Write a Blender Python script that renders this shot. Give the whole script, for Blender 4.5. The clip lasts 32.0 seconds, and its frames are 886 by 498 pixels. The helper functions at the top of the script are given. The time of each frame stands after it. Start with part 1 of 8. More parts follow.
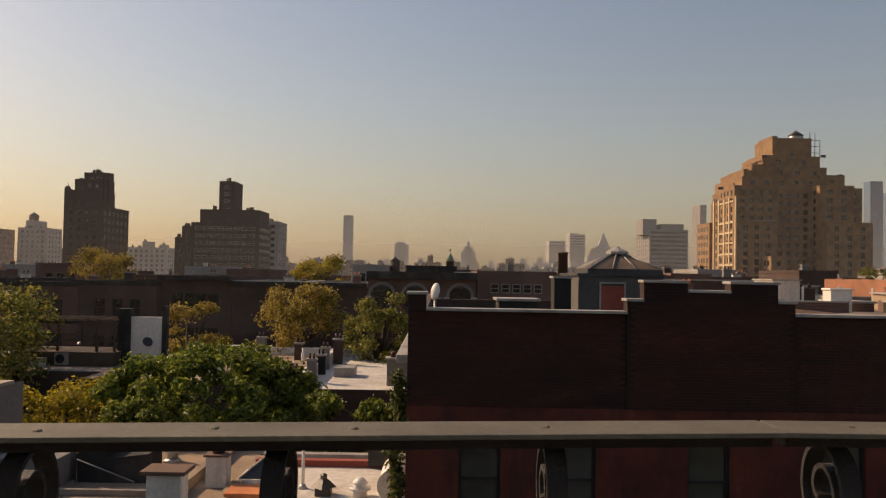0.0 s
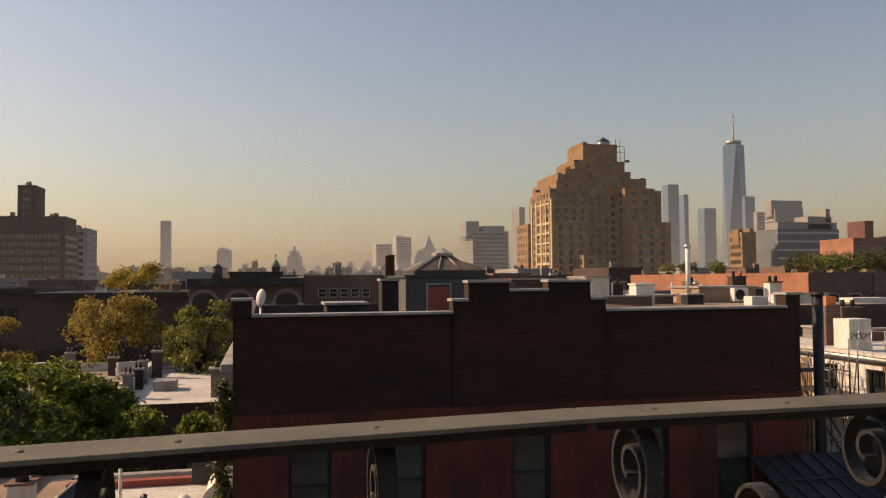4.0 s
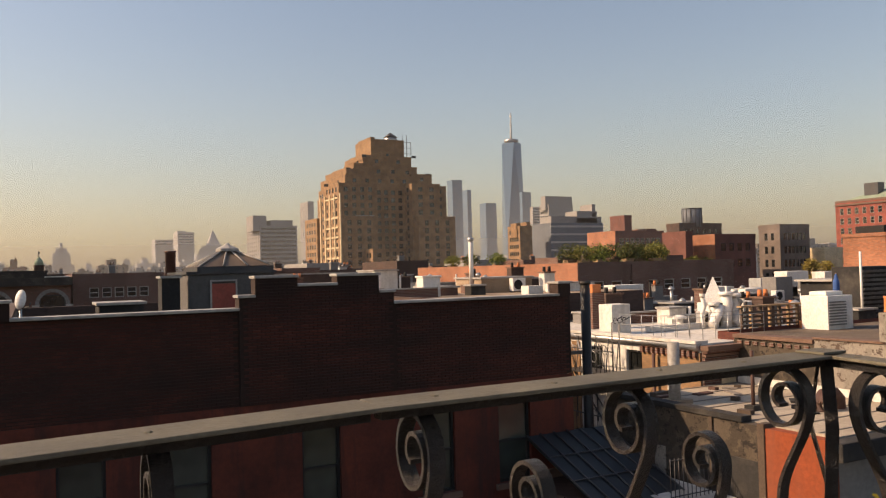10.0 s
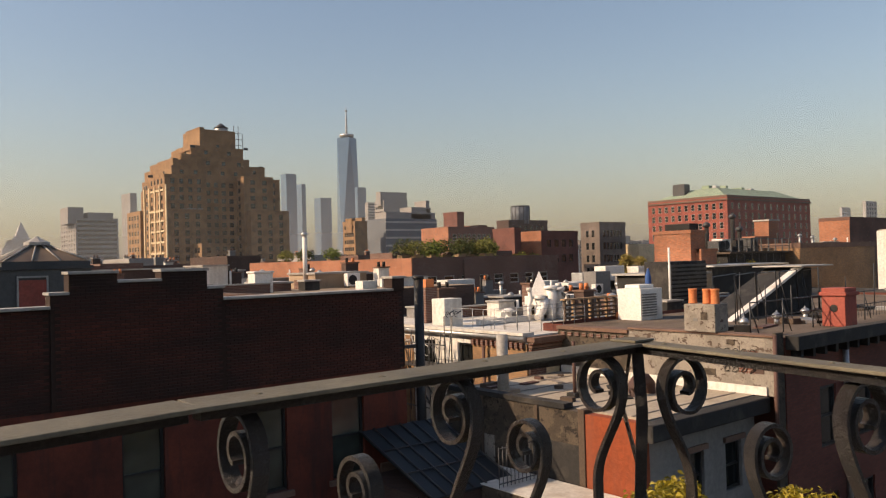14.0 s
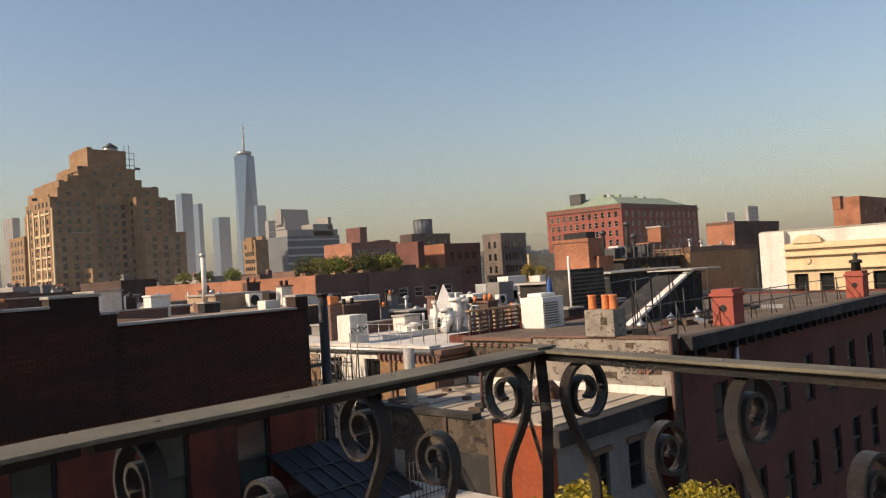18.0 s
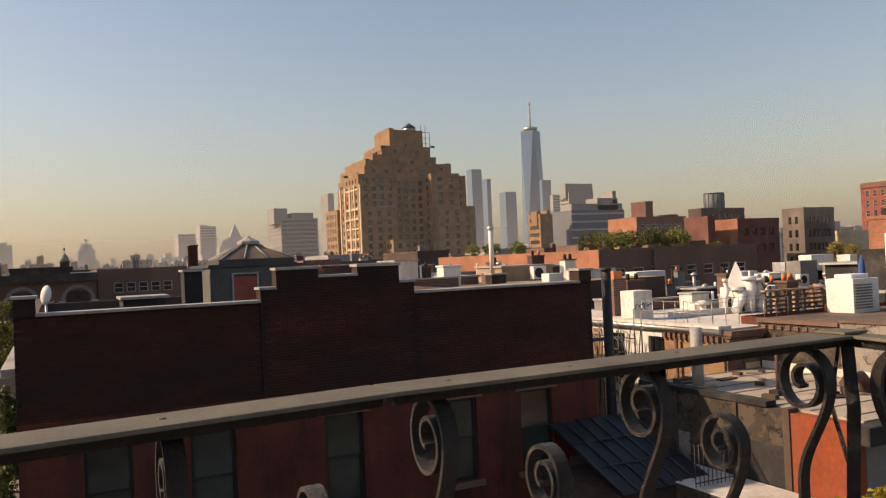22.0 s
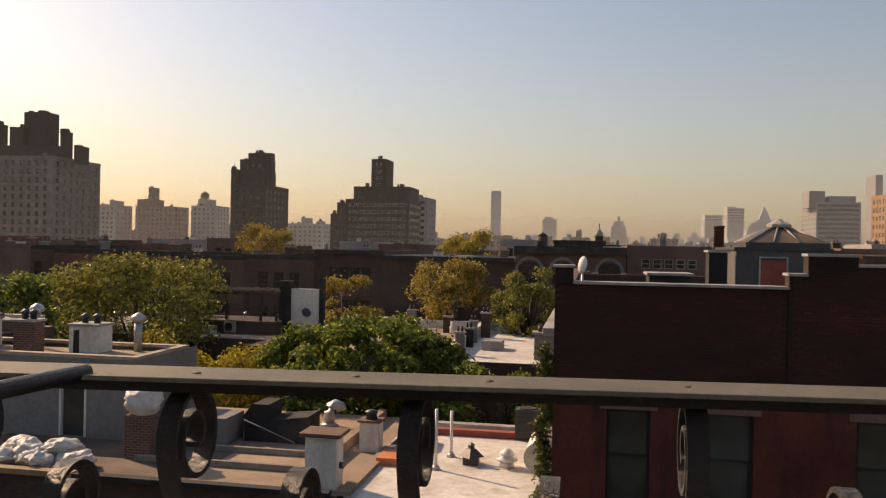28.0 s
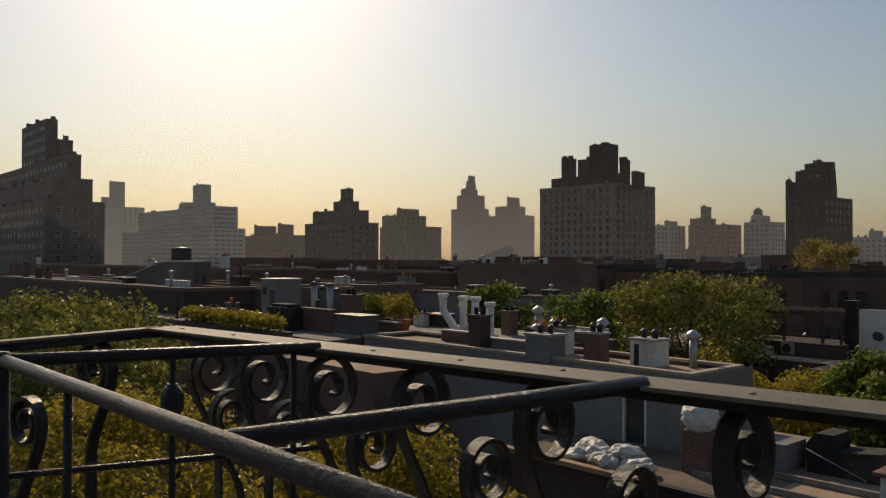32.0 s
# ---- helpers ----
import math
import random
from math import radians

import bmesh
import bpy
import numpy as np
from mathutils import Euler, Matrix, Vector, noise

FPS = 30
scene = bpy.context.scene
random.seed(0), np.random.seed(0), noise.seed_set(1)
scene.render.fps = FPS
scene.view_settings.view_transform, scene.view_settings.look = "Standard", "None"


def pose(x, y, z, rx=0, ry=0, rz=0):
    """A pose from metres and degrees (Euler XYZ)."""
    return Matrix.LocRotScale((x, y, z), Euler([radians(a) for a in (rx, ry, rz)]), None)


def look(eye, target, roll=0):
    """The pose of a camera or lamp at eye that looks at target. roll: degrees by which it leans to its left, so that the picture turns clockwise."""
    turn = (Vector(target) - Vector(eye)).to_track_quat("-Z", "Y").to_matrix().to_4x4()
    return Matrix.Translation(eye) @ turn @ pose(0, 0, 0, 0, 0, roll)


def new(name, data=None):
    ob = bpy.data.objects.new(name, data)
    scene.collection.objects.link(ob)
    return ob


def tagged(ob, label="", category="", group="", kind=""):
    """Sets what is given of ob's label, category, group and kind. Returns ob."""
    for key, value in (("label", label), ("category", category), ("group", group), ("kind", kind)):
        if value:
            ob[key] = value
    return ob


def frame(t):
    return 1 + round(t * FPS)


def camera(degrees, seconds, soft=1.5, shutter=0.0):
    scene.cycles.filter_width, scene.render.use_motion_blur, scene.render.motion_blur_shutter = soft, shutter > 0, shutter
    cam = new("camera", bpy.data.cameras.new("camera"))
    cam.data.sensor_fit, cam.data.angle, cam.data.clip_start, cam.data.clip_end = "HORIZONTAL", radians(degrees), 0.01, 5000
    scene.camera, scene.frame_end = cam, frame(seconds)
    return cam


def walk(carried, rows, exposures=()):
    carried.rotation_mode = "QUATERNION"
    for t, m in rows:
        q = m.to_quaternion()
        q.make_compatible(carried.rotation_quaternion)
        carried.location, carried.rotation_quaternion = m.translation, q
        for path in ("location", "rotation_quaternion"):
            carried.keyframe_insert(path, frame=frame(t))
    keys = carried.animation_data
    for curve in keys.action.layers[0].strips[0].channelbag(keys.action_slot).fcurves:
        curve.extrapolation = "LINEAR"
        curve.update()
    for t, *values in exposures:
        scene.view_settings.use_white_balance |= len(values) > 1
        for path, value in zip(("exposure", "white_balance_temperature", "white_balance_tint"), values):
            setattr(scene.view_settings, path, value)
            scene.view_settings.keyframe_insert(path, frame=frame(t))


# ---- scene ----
# ---- camera ----
EYE = 18.0
cam = camera(57.84, 32.0, 1.2)
ROWS = [
    (0.0, -0.035, 0.001, 0.012, -0.27, 1.82, -1.03),
    (0.5, -0.037, 0.000, 0.010, -2.34, 1.89, -0.89),
    (1.0, -0.035, -0.002, 0.011, -4.11, 2.06, -0.72),
    (1.5, -0.037, -0.001, 0.012, -5.99, 2.17, -0.43),
    (2.0, -0.037, -0.003, 0.013, -6.76, 2.18, -0.15),
    (2.5, -0.038, -0.006, 0.010, -7.82, 2.13, 0.08),
    (3.0, -0.038, -0.009, 0.010, -9.49, 2.18, 0.12),
    (3.5, -0.036, -0.012, 0.009, -11.20, 2.21, 0.19),
    (4.0, -0.035, -0.014, 0.008, -12.53, 2.13, 0.48),
    (4.5, -0.037, -0.014, 0.009, -13.97, 2.16, 0.43),
    (6.5, -0.041, -0.021, 0.007, -17.50, 1.84, 1.07),
    (7.0, -0.038, -0.021, 0.007, -19.11, 1.71, 1.01),
    (7.5, -0.035, -0.021, 0.005, -20.25, 1.49, 1.03),
    (8.0, -0.030, -0.021, 0.006, -21.61, 1.44, 1.29),
    (8.5, -0.028, -0.019, 0.003, -22.70, 1.44, 1.32),
    (9.0, -0.025, -0.017, 0.001, -24.43, 1.36, 1.23),
    (9.5, -0.021, -0.014, 0.002, -25.84, 1.41, 1.20),
    (10.0, -0.015, -0.013, 0.003, -27.48, 1.46, 1.52),
    (10.5, -0.013, -0.010, 0.001, -28.55, 1.53, 1.56),
    (11.0, -0.008, -0.008, 0.003, -29.63, 1.64, 1.63),
    (11.5, -0.003, -0.006, 0.003, -30.71, 1.76, 1.81),
    (12.0, 0.002, -0.004, 0.003, -32.38, 1.77, 1.70),
    (12.5, 0.008, -0.003, 0.000, -34.28, 1.55, 1.61),
    (13.0, 0.012, -0.001, -0.001, -35.65, 1.44, 1.69),
    (13.5, 0.013, 0.002, -0.005, -37.22, 1.03, 1.66),
    (14.0, 0.021, 0.002, -0.005, -39.23, 0.81, 1.55),
    (14.5, 0.029, 0.002, -0.004, -41.19, 0.85, 1.66),
    (15.0, 0.035, 0.001, -0.006, -44.01, 1.00, 1.84),
    (15.5, 0.036, 0.001, -0.011, -45.80, 1.11, 2.11),
    (17.5, 0.026, -0.005, -0.010, -47.30, 1.33, 3.53),
    (18.0, 0.025, -0.004, -0.008, -46.06, 1.54, 3.65),
    (18.5, 0.020, -0.013, -0.010, -44.27, 1.30, 3.70),
    (19.0, 0.020, -0.015, -0.010, -41.78, 1.01, 3.85),
    (19.5, 0.020, -0.017, -0.011, -38.68, 0.84, 3.68),
    (20.0, 0.021, -0.015, -0.012, -36.44, 0.97, 3.89),
    (20.5, 0.024, -0.008, -0.012, -34.19, 0.87, 3.62),
    (21.0, 0.021, -0.012, -0.014, -31.66, 0.81, 3.38),
    (21.5, 0.019, -0.014, -0.015, -29.06, 0.92, 2.87),
    (22.0, 0.018, -0.015, -0.016, -25.99, 0.78, 2.48),
    (22.5, 0.015, -0.018, -0.016, -23.50, 0.69, 2.37),
    (23.0, 0.013, -0.020, -0.019, -21.69, 0.64, 1.79),
    (23.5, 0.010, -0.021, -0.020, -20.41, 0.57, 1.51),
    (24.0, 0.009, -0.022, -0.019, -18.14, 0.37, 0.63),
    (24.5, 0.002, -0.024, -0.019, -14.99, 0.17, 0.32),
    (26.5, 0.008, 0.018, -0.055, -4.88, -1.01, 0.49),
    (27.0, 0.010, 0.017, -0.055, -0.06, -1.38, -0.06),
    (27.5, 0.013, 0.015, -0.048, 6.34, -1.23, -0.40),
    (28.0, -0.000, 0.011, -0.043, 10.26, -0.14, -1.11),
    (28.5, -0.014, 0.007, -0.038, 15.33, -0.22, -0.72),
    (29.0, -0.019, 0.018, -0.040, 20.24, -0.51, -0.46),
    (29.5, -0.015, 0.028, -0.042, 25.97, -0.38, -0.13),
    (30.0, -0.012, 0.030, -0.045, 31.11, -0.46, -0.04),
    (30.5, -0.000, 0.037, -0.037, 36.71, -0.10, 0.85),
    (31.0, -0.007, 0.033, -0.035, 42.69, 0.23, -0.03),
    (31.5, -0.010, 0.029, -0.043, 45.99, 0.38, -0.38),
    (32.0, -0.007, 0.031, -0.048, 48.30, 0.73, -0.12),
]
walk(cam, [(t, pose(x, y, EYE + z, 90 + pitch, roll, yaw)) for t, x, y, z, yaw, pitch, roll in ROWS],
     [(0.0, -0.16, 7500, 23), (1.0, -0.08, 7500, 23), (4.0, 0.05, 7400, 22), (7.0, 0.28, 7400, 23), (10.0, 0.32, 7200, 22), (14.0, 0.22, 6700, 18), (18.0, 0.2, 6450, 16),
      (20.0, 0.22, 6750, 18), (22.0, 0.27, 7000, 21), (24.0, 0.34, 7250, 23), (26.5, 0.45, 7400, 24), (27.0, 0.4, 7400, 24), (28.0, 0.14, 7300, 23), (29.0, 0.04, 7200, 22), (30.5, -0.42, 6950, 19), (32.0, -0.7, 6400, 13)])

# ---- sky, sun ----
SUN_BEARING, SUN_HEIGHT = 63.0, 32.0
world = bpy.data.worlds.new("sky")
scene.world = world
world.use_nodes = True
wn = world.node_tree
wn.nodes.clear()
sky = wn.nodes.new("ShaderNodeTexSky")
sky.sky_type = "NISHITA"
sky.sun_disc = False
sky.sun_elevation = radians(SUN_HEIGHT)
sky.sun_rotation = radians(-SUN_BEARING)
sky.altitude = 20
sky.air_density, sky.dust_density, sky.ozone_density = 1.4, 1.45, 1.5
back = wn.nodes.new("ShaderNodeBackground")
back.inputs["Strength"].default_value = 0.106
wout = wn.nodes.new("ShaderNodeOutputWorld")
wn.links.new(sky.outputs[0], back.inputs["Color"])
wn.links.new(back.outputs[0], wout.inputs["Surface"])
lamp = bpy.data.lights.new("sun", "SUN")
lamp.energy, lamp.angle, lamp.color = 5.0, radians(0.6), (1.0, 0.78, 0.52)
sun_b, sun_h = radians(SUN_BEARING), radians(SUN_HEIGHT)
sun_from = Vector((-math.sin(sun_b) * math.cos(sun_h), math.cos(sun_b) * math.cos(sun_h), math.sin(sun_h)))
new("sun", lamp).matrix_world = look(sun_from * 500, (0, 0, 0))

# ---- materials ----
def mat(name, rough=0.8, metal=0.0):
    m = bpy.data.materials.new(name)
    m.use_nodes = True
    b = m.node_tree.nodes["Principled BSDF"]
    b.inputs["Roughness"].default_value = rough
    b.inputs["Metallic"].default_value = metal
    return m, m.node_tree, b


def noise_node(nt, scale, detail=4.0, rough=0.6, coord="Object", stretch=(1, 1, 1)):
    tc = nt.nodes.new("ShaderNodeTexCoord")
    mp = nt.nodes.new("ShaderNodeMapping")
    mp.inputs["Scale"].default_value = stretch
    n = nt.nodes.new("ShaderNodeTexNoise")
    n.inputs["Scale"].default_value, n.inputs["Detail"].default_value, n.inputs["Roughness"].default_value = scale, detail, rough
    nt.links.new(tc.outputs[coord], mp.inputs[0])
    nt.links.new(mp.outputs[0], n.inputs["Vector"])
    return n


def ramp(nt, fac, stops):
    r = nt.nodes.new("ShaderNodeValToRGB")
    while len(r.color_ramp.elements) < len(stops):
        r.color_ramp.elements.new(0.5)
    for e, (p, c) in zip(r.color_ramp.elements, stops):
        e.position, e.color = p, (*c, 1)
    nt.links.new(fac, r.inputs[0])
    return r


def blend(nt, fac, a, b, mode="MIX"):
    x = nt.nodes.new("ShaderNodeMix")
    x.data_type, x.blend_type = "RGBA", mode
    if isinstance(fac, float):
        x.inputs[0].default_value = fac
    else:
        nt.links.new(fac, x.inputs[0])
    for sock, v in ((x.inputs[6], a), (x.inputs[7], b)):
        if isinstance(v, tuple):
            sock.default_value = (*v, 1)
        else:
            nt.links.new(v, sock)
    return x.outputs[2]


def bump(nt, b, height, strength=0.3, distance=0.02):
    n = nt.nodes.new("ShaderNodeBump")
    n.inputs["Strength"].default_value, n.inputs["Distance"].default_value = strength, distance
    nt.links.new(height, n.inputs["Height"])
    nt.links.new(n.outputs[0], b.inputs["Normal"])


def scaled(c, k):
    return tuple(min(1.0, v * k) for v in c)


def surface(name, colour, rough=0.85, big=0.25, small=6.0, spread=0.35, stain=None, metal=0.0, relief=0.3, streak=False, vary=0.0, fine=0.9):
    """A weathered plain surface: broad patches, fine grain, stains or run-down streaks."""
    m, nt, b = mat(name, rough, metal)
    n1 = noise_node(nt, big, 5)
    n2 = noise_node(nt, small, 6, 0.7)
    c1 = ramp(nt, n1.outputs[0], [(0.3, scaled(colour, 1 - spread)), (0.7, scaled(colour, 1 + spread))])
    c2 = ramp(nt, n2.outputs[0], [(0.35, (0.72, 0.72, 0.72)), (0.7, (1.15, 1.15, 1.15))])
    col = blend(nt, 0.8, c1.outputs[0], c2.outputs[0], "MULTIPLY")
    if stain:
        n3 = noise_node(nt, fine, 6, 0.65, stretch=(1, 1, 0.12) if streak else (1, 1, 1))
        f3 = ramp(nt, n3.outputs[0], [(0.5, (0, 0, 0)), (0.68, (0.75, 0.75, 0.75))])
        col = blend(nt, f3.outputs[0], col, stain)
    if vary:
        oi = nt.nodes.new("ShaderNodeObjectInfo")
        rv = ramp(nt, oi.outputs["Random"], [(0.0, (1 - vary,) * 3), (1.0, (1 + vary,) * 3)])
        col = blend(nt, 1.0, col, rv.outputs[0], "MULTIPLY")
    nt.links.new(col, b.inputs["Base Color"])
    bump(nt, b, n2.outputs[0], relief, 0.03)
    return m


def blotched(name, colours, rough=0.95, scale=1.3):
    """Old render in hard-edged patches: several coats showing where others have flaked away."""
    m, nt, b = mat(name, rough)
    n1 = noise_node(nt, scale, 8, 0.68)
    n2 = noise_node(nt, scale * 2.7, 7, 0.7, stretch=(1, 1, 1.4))
    n3 = noise_node(nt, 22.0, 5, 0.7)
    c0, c1, c2 = colours
    f1 = ramp(nt, n1.outputs[0], [(0.48, (0, 0, 0)), (0.515, (1, 1, 1))])
    f2 = ramp(nt, n2.outputs[0], [(0.56, (0, 0, 0)), (0.59, (1, 1, 1))])
    col = blend(nt, f1.outputs[0], c0, c1)
    col = blend(nt, f2.outputs[0], col, c2)
    g = ramp(nt, n3.outputs[0], [(0.3, (0.7,) * 3), (0.7, (1.2,) * 3)])
    col = blend(nt, 0.9, col, g.outputs[0], "MULTIPLY")
    nt.links.new(col, b.inputs["Base Color"])
    bump(nt, b, n2.outputs[0], 0.5, 0.04)
    return m


def brickwork(name, colour, mortar=(0.22, 0.19, 0.16), spread=0.3, size=(0.21, 0.073), stain=None):
    """Far brick: coursed by a brick texture of true size, mapped along each wall, with soot and patches."""
    m, nt, b = mat(name, 0.9)
    tc = nt.nodes.new("ShaderNodeTexCoord")
    sx = nt.nodes.new("ShaderNodeSeparateXYZ")
    nt.links.new(tc.outputs["Object"], sx.inputs[0])
    ad = nt.nodes.new("ShaderNodeMath")
    nt.links.new(sx.outputs[0], ad.inputs[0])
    nt.links.new(sx.outputs[1], ad.inputs[1])
    cb = nt.nodes.new("ShaderNodeCombineXYZ")
    nt.links.new(ad.outputs[0], cb.inputs[0])
    nt.links.new(sx.outputs[2], cb.inputs[1])
    br = nt.nodes.new("ShaderNodeTexBrick")
    br.inputs["Scale"].default_value = 1.0
    br.inputs["Brick Width"].default_value, br.inputs["Row Height"].default_value = size
    br.inputs["Mortar Size"].default_value = 0.008
    br.inputs["Color1"].default_value = (*scaled(colour, 0.82), 1)
    br.inputs["Color2"].default_value = (*scaled(colour, 1.18), 1)
    br.inputs["Mortar"].default_value = (*mortar, 1)
    nt.links.new(cb.outputs[0], br.inputs["Vector"])
    n1 = noise_node(nt, 0.35, 5)
    c1 = ramp(nt, n1.outputs[0], [(0.3, (1 - spread,) * 3), (0.7, (1 + spread,) * 3)])
    col = blend(nt, 1.0, br.outputs["Color"], c1.outputs[0], "MULTIPLY")
    if stain:
        n3 = noise_node(nt, 0.6, 6, 0.65, stretch=(1, 1, 0.2))
        f3 = ramp(nt, n3.outputs[0], [(0.5, (0, 0, 0)), (0.7, (0.8, 0.8, 0.8))])
        col = blend(nt, f3.outputs[0], col, stain)
    nt.links.new(col, b.inputs["Base Color"])
    bump(nt, b, br.outputs["Fac"], -0.3, 0.01)
    return m


def foliage(name, dark, light, warm):
    m, nt, b = mat(name, 0.55)
    g = nt.nodes.new("ShaderNodeNewGeometry")
    r = ramp(nt, g.outputs["Random Per Island"], [(0.0, dark), (0.6, light), (1.0, warm)])
    n = noise_node(nt, 0.5, 3)
    k = ramp(nt, n.outputs[0], [(0.3, (0.75,) * 3), (0.7, (1.2,) * 3)])
    col = blend(nt, 1.0, r.outputs[0], k.outputs[0], "MULTIPLY")
    nt.links.new(col, b.inputs["Base Color"])
    t = nt.nodes.new("ShaderNodeBsdfTranslucent")
    nt.links.new(col, t.inputs["Color"])
    mx = nt.nodes.new("ShaderNodeMixShader")
    mx.inputs[0].default_value = 0.4
    out = nt.nodes["Material Output"]
    nt.links.new(b.outputs[0], mx.inputs[1])
    nt.links.new(t.outputs[0], mx.inputs[2])
    nt.links.new(mx.outputs[0], out.inputs["Surface"])
    return m


def glazing(name, tint, rough=0.08):
    m, nt, b = mat(name, rough)
    n = noise_node(nt, 0.8, 2)
    c = ramp(nt, n.outputs[0], [(0.35, scaled(tint, 0.6)), (0.7, scaled(tint, 1.3))])
    nt.links.new(c.outputs[0], b.inputs["Base Color"])
    b.inputs["Specular IOR Level"].default_value = 0.6
    return m


IRON = surface("black_painted_iron", (0.008, 0.0075, 0.007), 0.34, 2.0, 38.0, 0.3, (0.03, 0.019, 0.012), 0.0, 0.75)
RAILTOP = surface("worn_rail_paint", (0.122, 0.107, 0.072), 0.7, 3.0, 45.0, 0.3, (0.06, 0.055, 0.045), 0.0, 0.3)


def brick_island(name, colour, soot, single=False):
    """Laid brick, each one its own shade, under soot that rain has washed off in broad flat patches."""
    m, nt, b = mat(name, 0.9)
    g = nt.nodes.new("ShaderNodeNewGeometry")
    rnd = nt.nodes.new("ShaderNodeObjectInfo").outputs["Random"] if single else g.outputs["Random Per Island"]
    r = ramp(nt, rnd, [(0.0, scaled(colour, 0.8)), (0.7, scaled(colour, 1.08)), (1.0, scaled(colour, 1.3))])
    mp = nt.nodes.new("ShaderNodeMapping")
    mp.inputs["Scale"].default_value = (0.4, 1, 1.5)
    nt.links.new(g.outputs["Position"], mp.inputs[0])
    n1 = nt.nodes.new("ShaderNodeTexNoise")
    n1.inputs["Scale"].default_value, n1.inputs["Detail"].default_value, n1.inputs["Roughness"].default_value = 0.55, 7, 0.62
    nt.links.new(mp.outputs[0], n1.inputs["Vector"])
    f = ramp(nt, n1.outputs[0], [(0.36, (0, 0, 0)), (0.6, (0.95, 0.95, 0.95))])
    col = blend(nt, f.outputs[0], r.outputs[0], soot)
    nt.links.new(col, b.inputs["Base Color"])
    n2 = noise_node(nt, 30.0, 4)
    bump(nt, b, n2.outputs[0], 0.4, 0.01)
    return m


BRICK_COURSE = brick_island("red_brick_courses", (0.082, 0.021, 0.0115), (0.023, 0.0115, 0.0078))
BRICK_RED = brick_island("red_brick", (0.082, 0.021, 0.0115), (0.023, 0.0115, 0.0078), True)
MORTAR = surface("sooty_mortar", (0.033, 0.0165, 0.011), 0.95, 0.5, 12.0, 0.3)
PAINT_RED = surface("red_painted_brick", (0.108, 0.021, 0.009), 0.8, 0.7, 9.0, 0.45, (0.035, 0.012, 0.009), 0, 0.4, True, fine=2.4)
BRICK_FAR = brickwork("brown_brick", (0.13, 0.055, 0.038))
BRICK_DARK = brickwork("dark_brown_brick", (0.072, 0.042, 0.032), (0.075, 0.055, 0.046))
BRICK_MAROON = brickwork("maroon_brick", (0.115, 0.032, 0.021), (0.085, 0.034, 0.026))
PATCHED = blotched("patched_grey_cement", ((0.21, 0.185, 0.155), (0.27, 0.24, 0.20), (0.085, 0.06, 0.046)))
ORANGE_PAINT = surface("orange_painted_brick", (0.25, 0.05, 0.012), 0.85, 0.6, 9.0, 0.2, (0.2, 0.06, 0.03), 0, 0.4, True)
STUCCO_PALE = surface("pale_grey_stucco", (0.40, 0.385, 0.355), 0.9, 0.5, 7.0, 0.15, (0.3, 0.28, 0.25), 0, 0.3, True)
STUCCO_SLATE = surface("slate_grey_stucco", (0.112, 0.106, 0.1), 0.9, 0.5, 7.0, 0.18, (0.085, 0.08, 0.072), 0, 0.3, True)
BRICK_TAUPE = brickwork("taupe_brick", (0.15, 0.115, 0.095), (0.13, 0.11, 0.095))
GREY_BRICK = brickwork("grey_brown_brick", (0.19, 0.155, 0.135), (0.16, 0.14, 0.125))
BRICK_TAN = brickwork("tan_brick", (0.29, 0.165, 0.078), (0.22, 0.15, 0.095), 0.3)
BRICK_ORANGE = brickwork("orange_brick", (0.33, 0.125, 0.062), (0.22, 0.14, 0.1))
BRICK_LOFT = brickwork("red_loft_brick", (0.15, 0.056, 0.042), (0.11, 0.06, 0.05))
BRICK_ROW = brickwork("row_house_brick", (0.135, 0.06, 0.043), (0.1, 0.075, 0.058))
BRICK_ARCHIVE = brickwork("deep_red_brick", (0.28, 0.062, 0.04), (0.18, 0.075, 0.055))
STUCCO_WHITE = surface("white_stucco", (0.72, 0.69, 0.63), 0.9, 0.4, 7.0, 0.12, (0.42, 0.38, 0.32), 0, 0.3, True)
STUCCO_GREY = surface("grey_stucco", (0.21, 0.20, 0.19), 0.9, 0.4, 6.0, 0.15, (0.2, 0.19, 0.18), 0, 0.3, True)
STUCCO_DARK = blotched("patched_dark_render", ((0.05, 0.039, 0.028), (0.085, 0.066, 0.047), (0.018, 0.014, 0.011)))
STONE = surface("brownstone_trim", (0.17, 0.10, 0.07), 0.9, 1.0, 10.0, 0.2, (0.14, 0.09, 0.07))
COPING = surface("weathered_metal_coping", (0.36, 0.34, 0.31), 0.55, 1.0, 12.0, 0.25, (0.2, 0.17, 0.14))
ROOF_WHITE = surface("silver_white_roof_coating", (0.62, 0.59, 0.53), 0.75, 0.35, 4.0, 0.16, (0.36, 0.30, 0.23), 0, 0.25)
ROOF_TAN = surface("tan_gravel_roof", (0.34, 0.25, 0.17), 0.95, 0.4, 14.0, 0.22, (0.19, 0.14, 0.1), 0, 0.6)
ROOF_BROWN = surface("brown_bitumen_roof", (0.12, 0.088, 0.062), 0.9, 0.6, 10.0, 0.35, (0.2, 0.15, 0.1), 0, 0.5)
ROOF_GREY = surface("grey_felt_roof", (0.24, 0.21, 0.18), 0.95, 0.4, 6.0, 0.2, (0.18, 0.16, 0.14))
TAR = surface("black_roofing_felt", (0.024, 0.023, 0.022), 0.95, 0.6, 8.0, 0.3, (0.08, 0.07, 0.06))
DARK_METAL = surface("dark_metal", (0.045, 0.047, 0.05), 0.5, 1.0, 20.0, 0.3, (0.07, 0.05, 0.04))
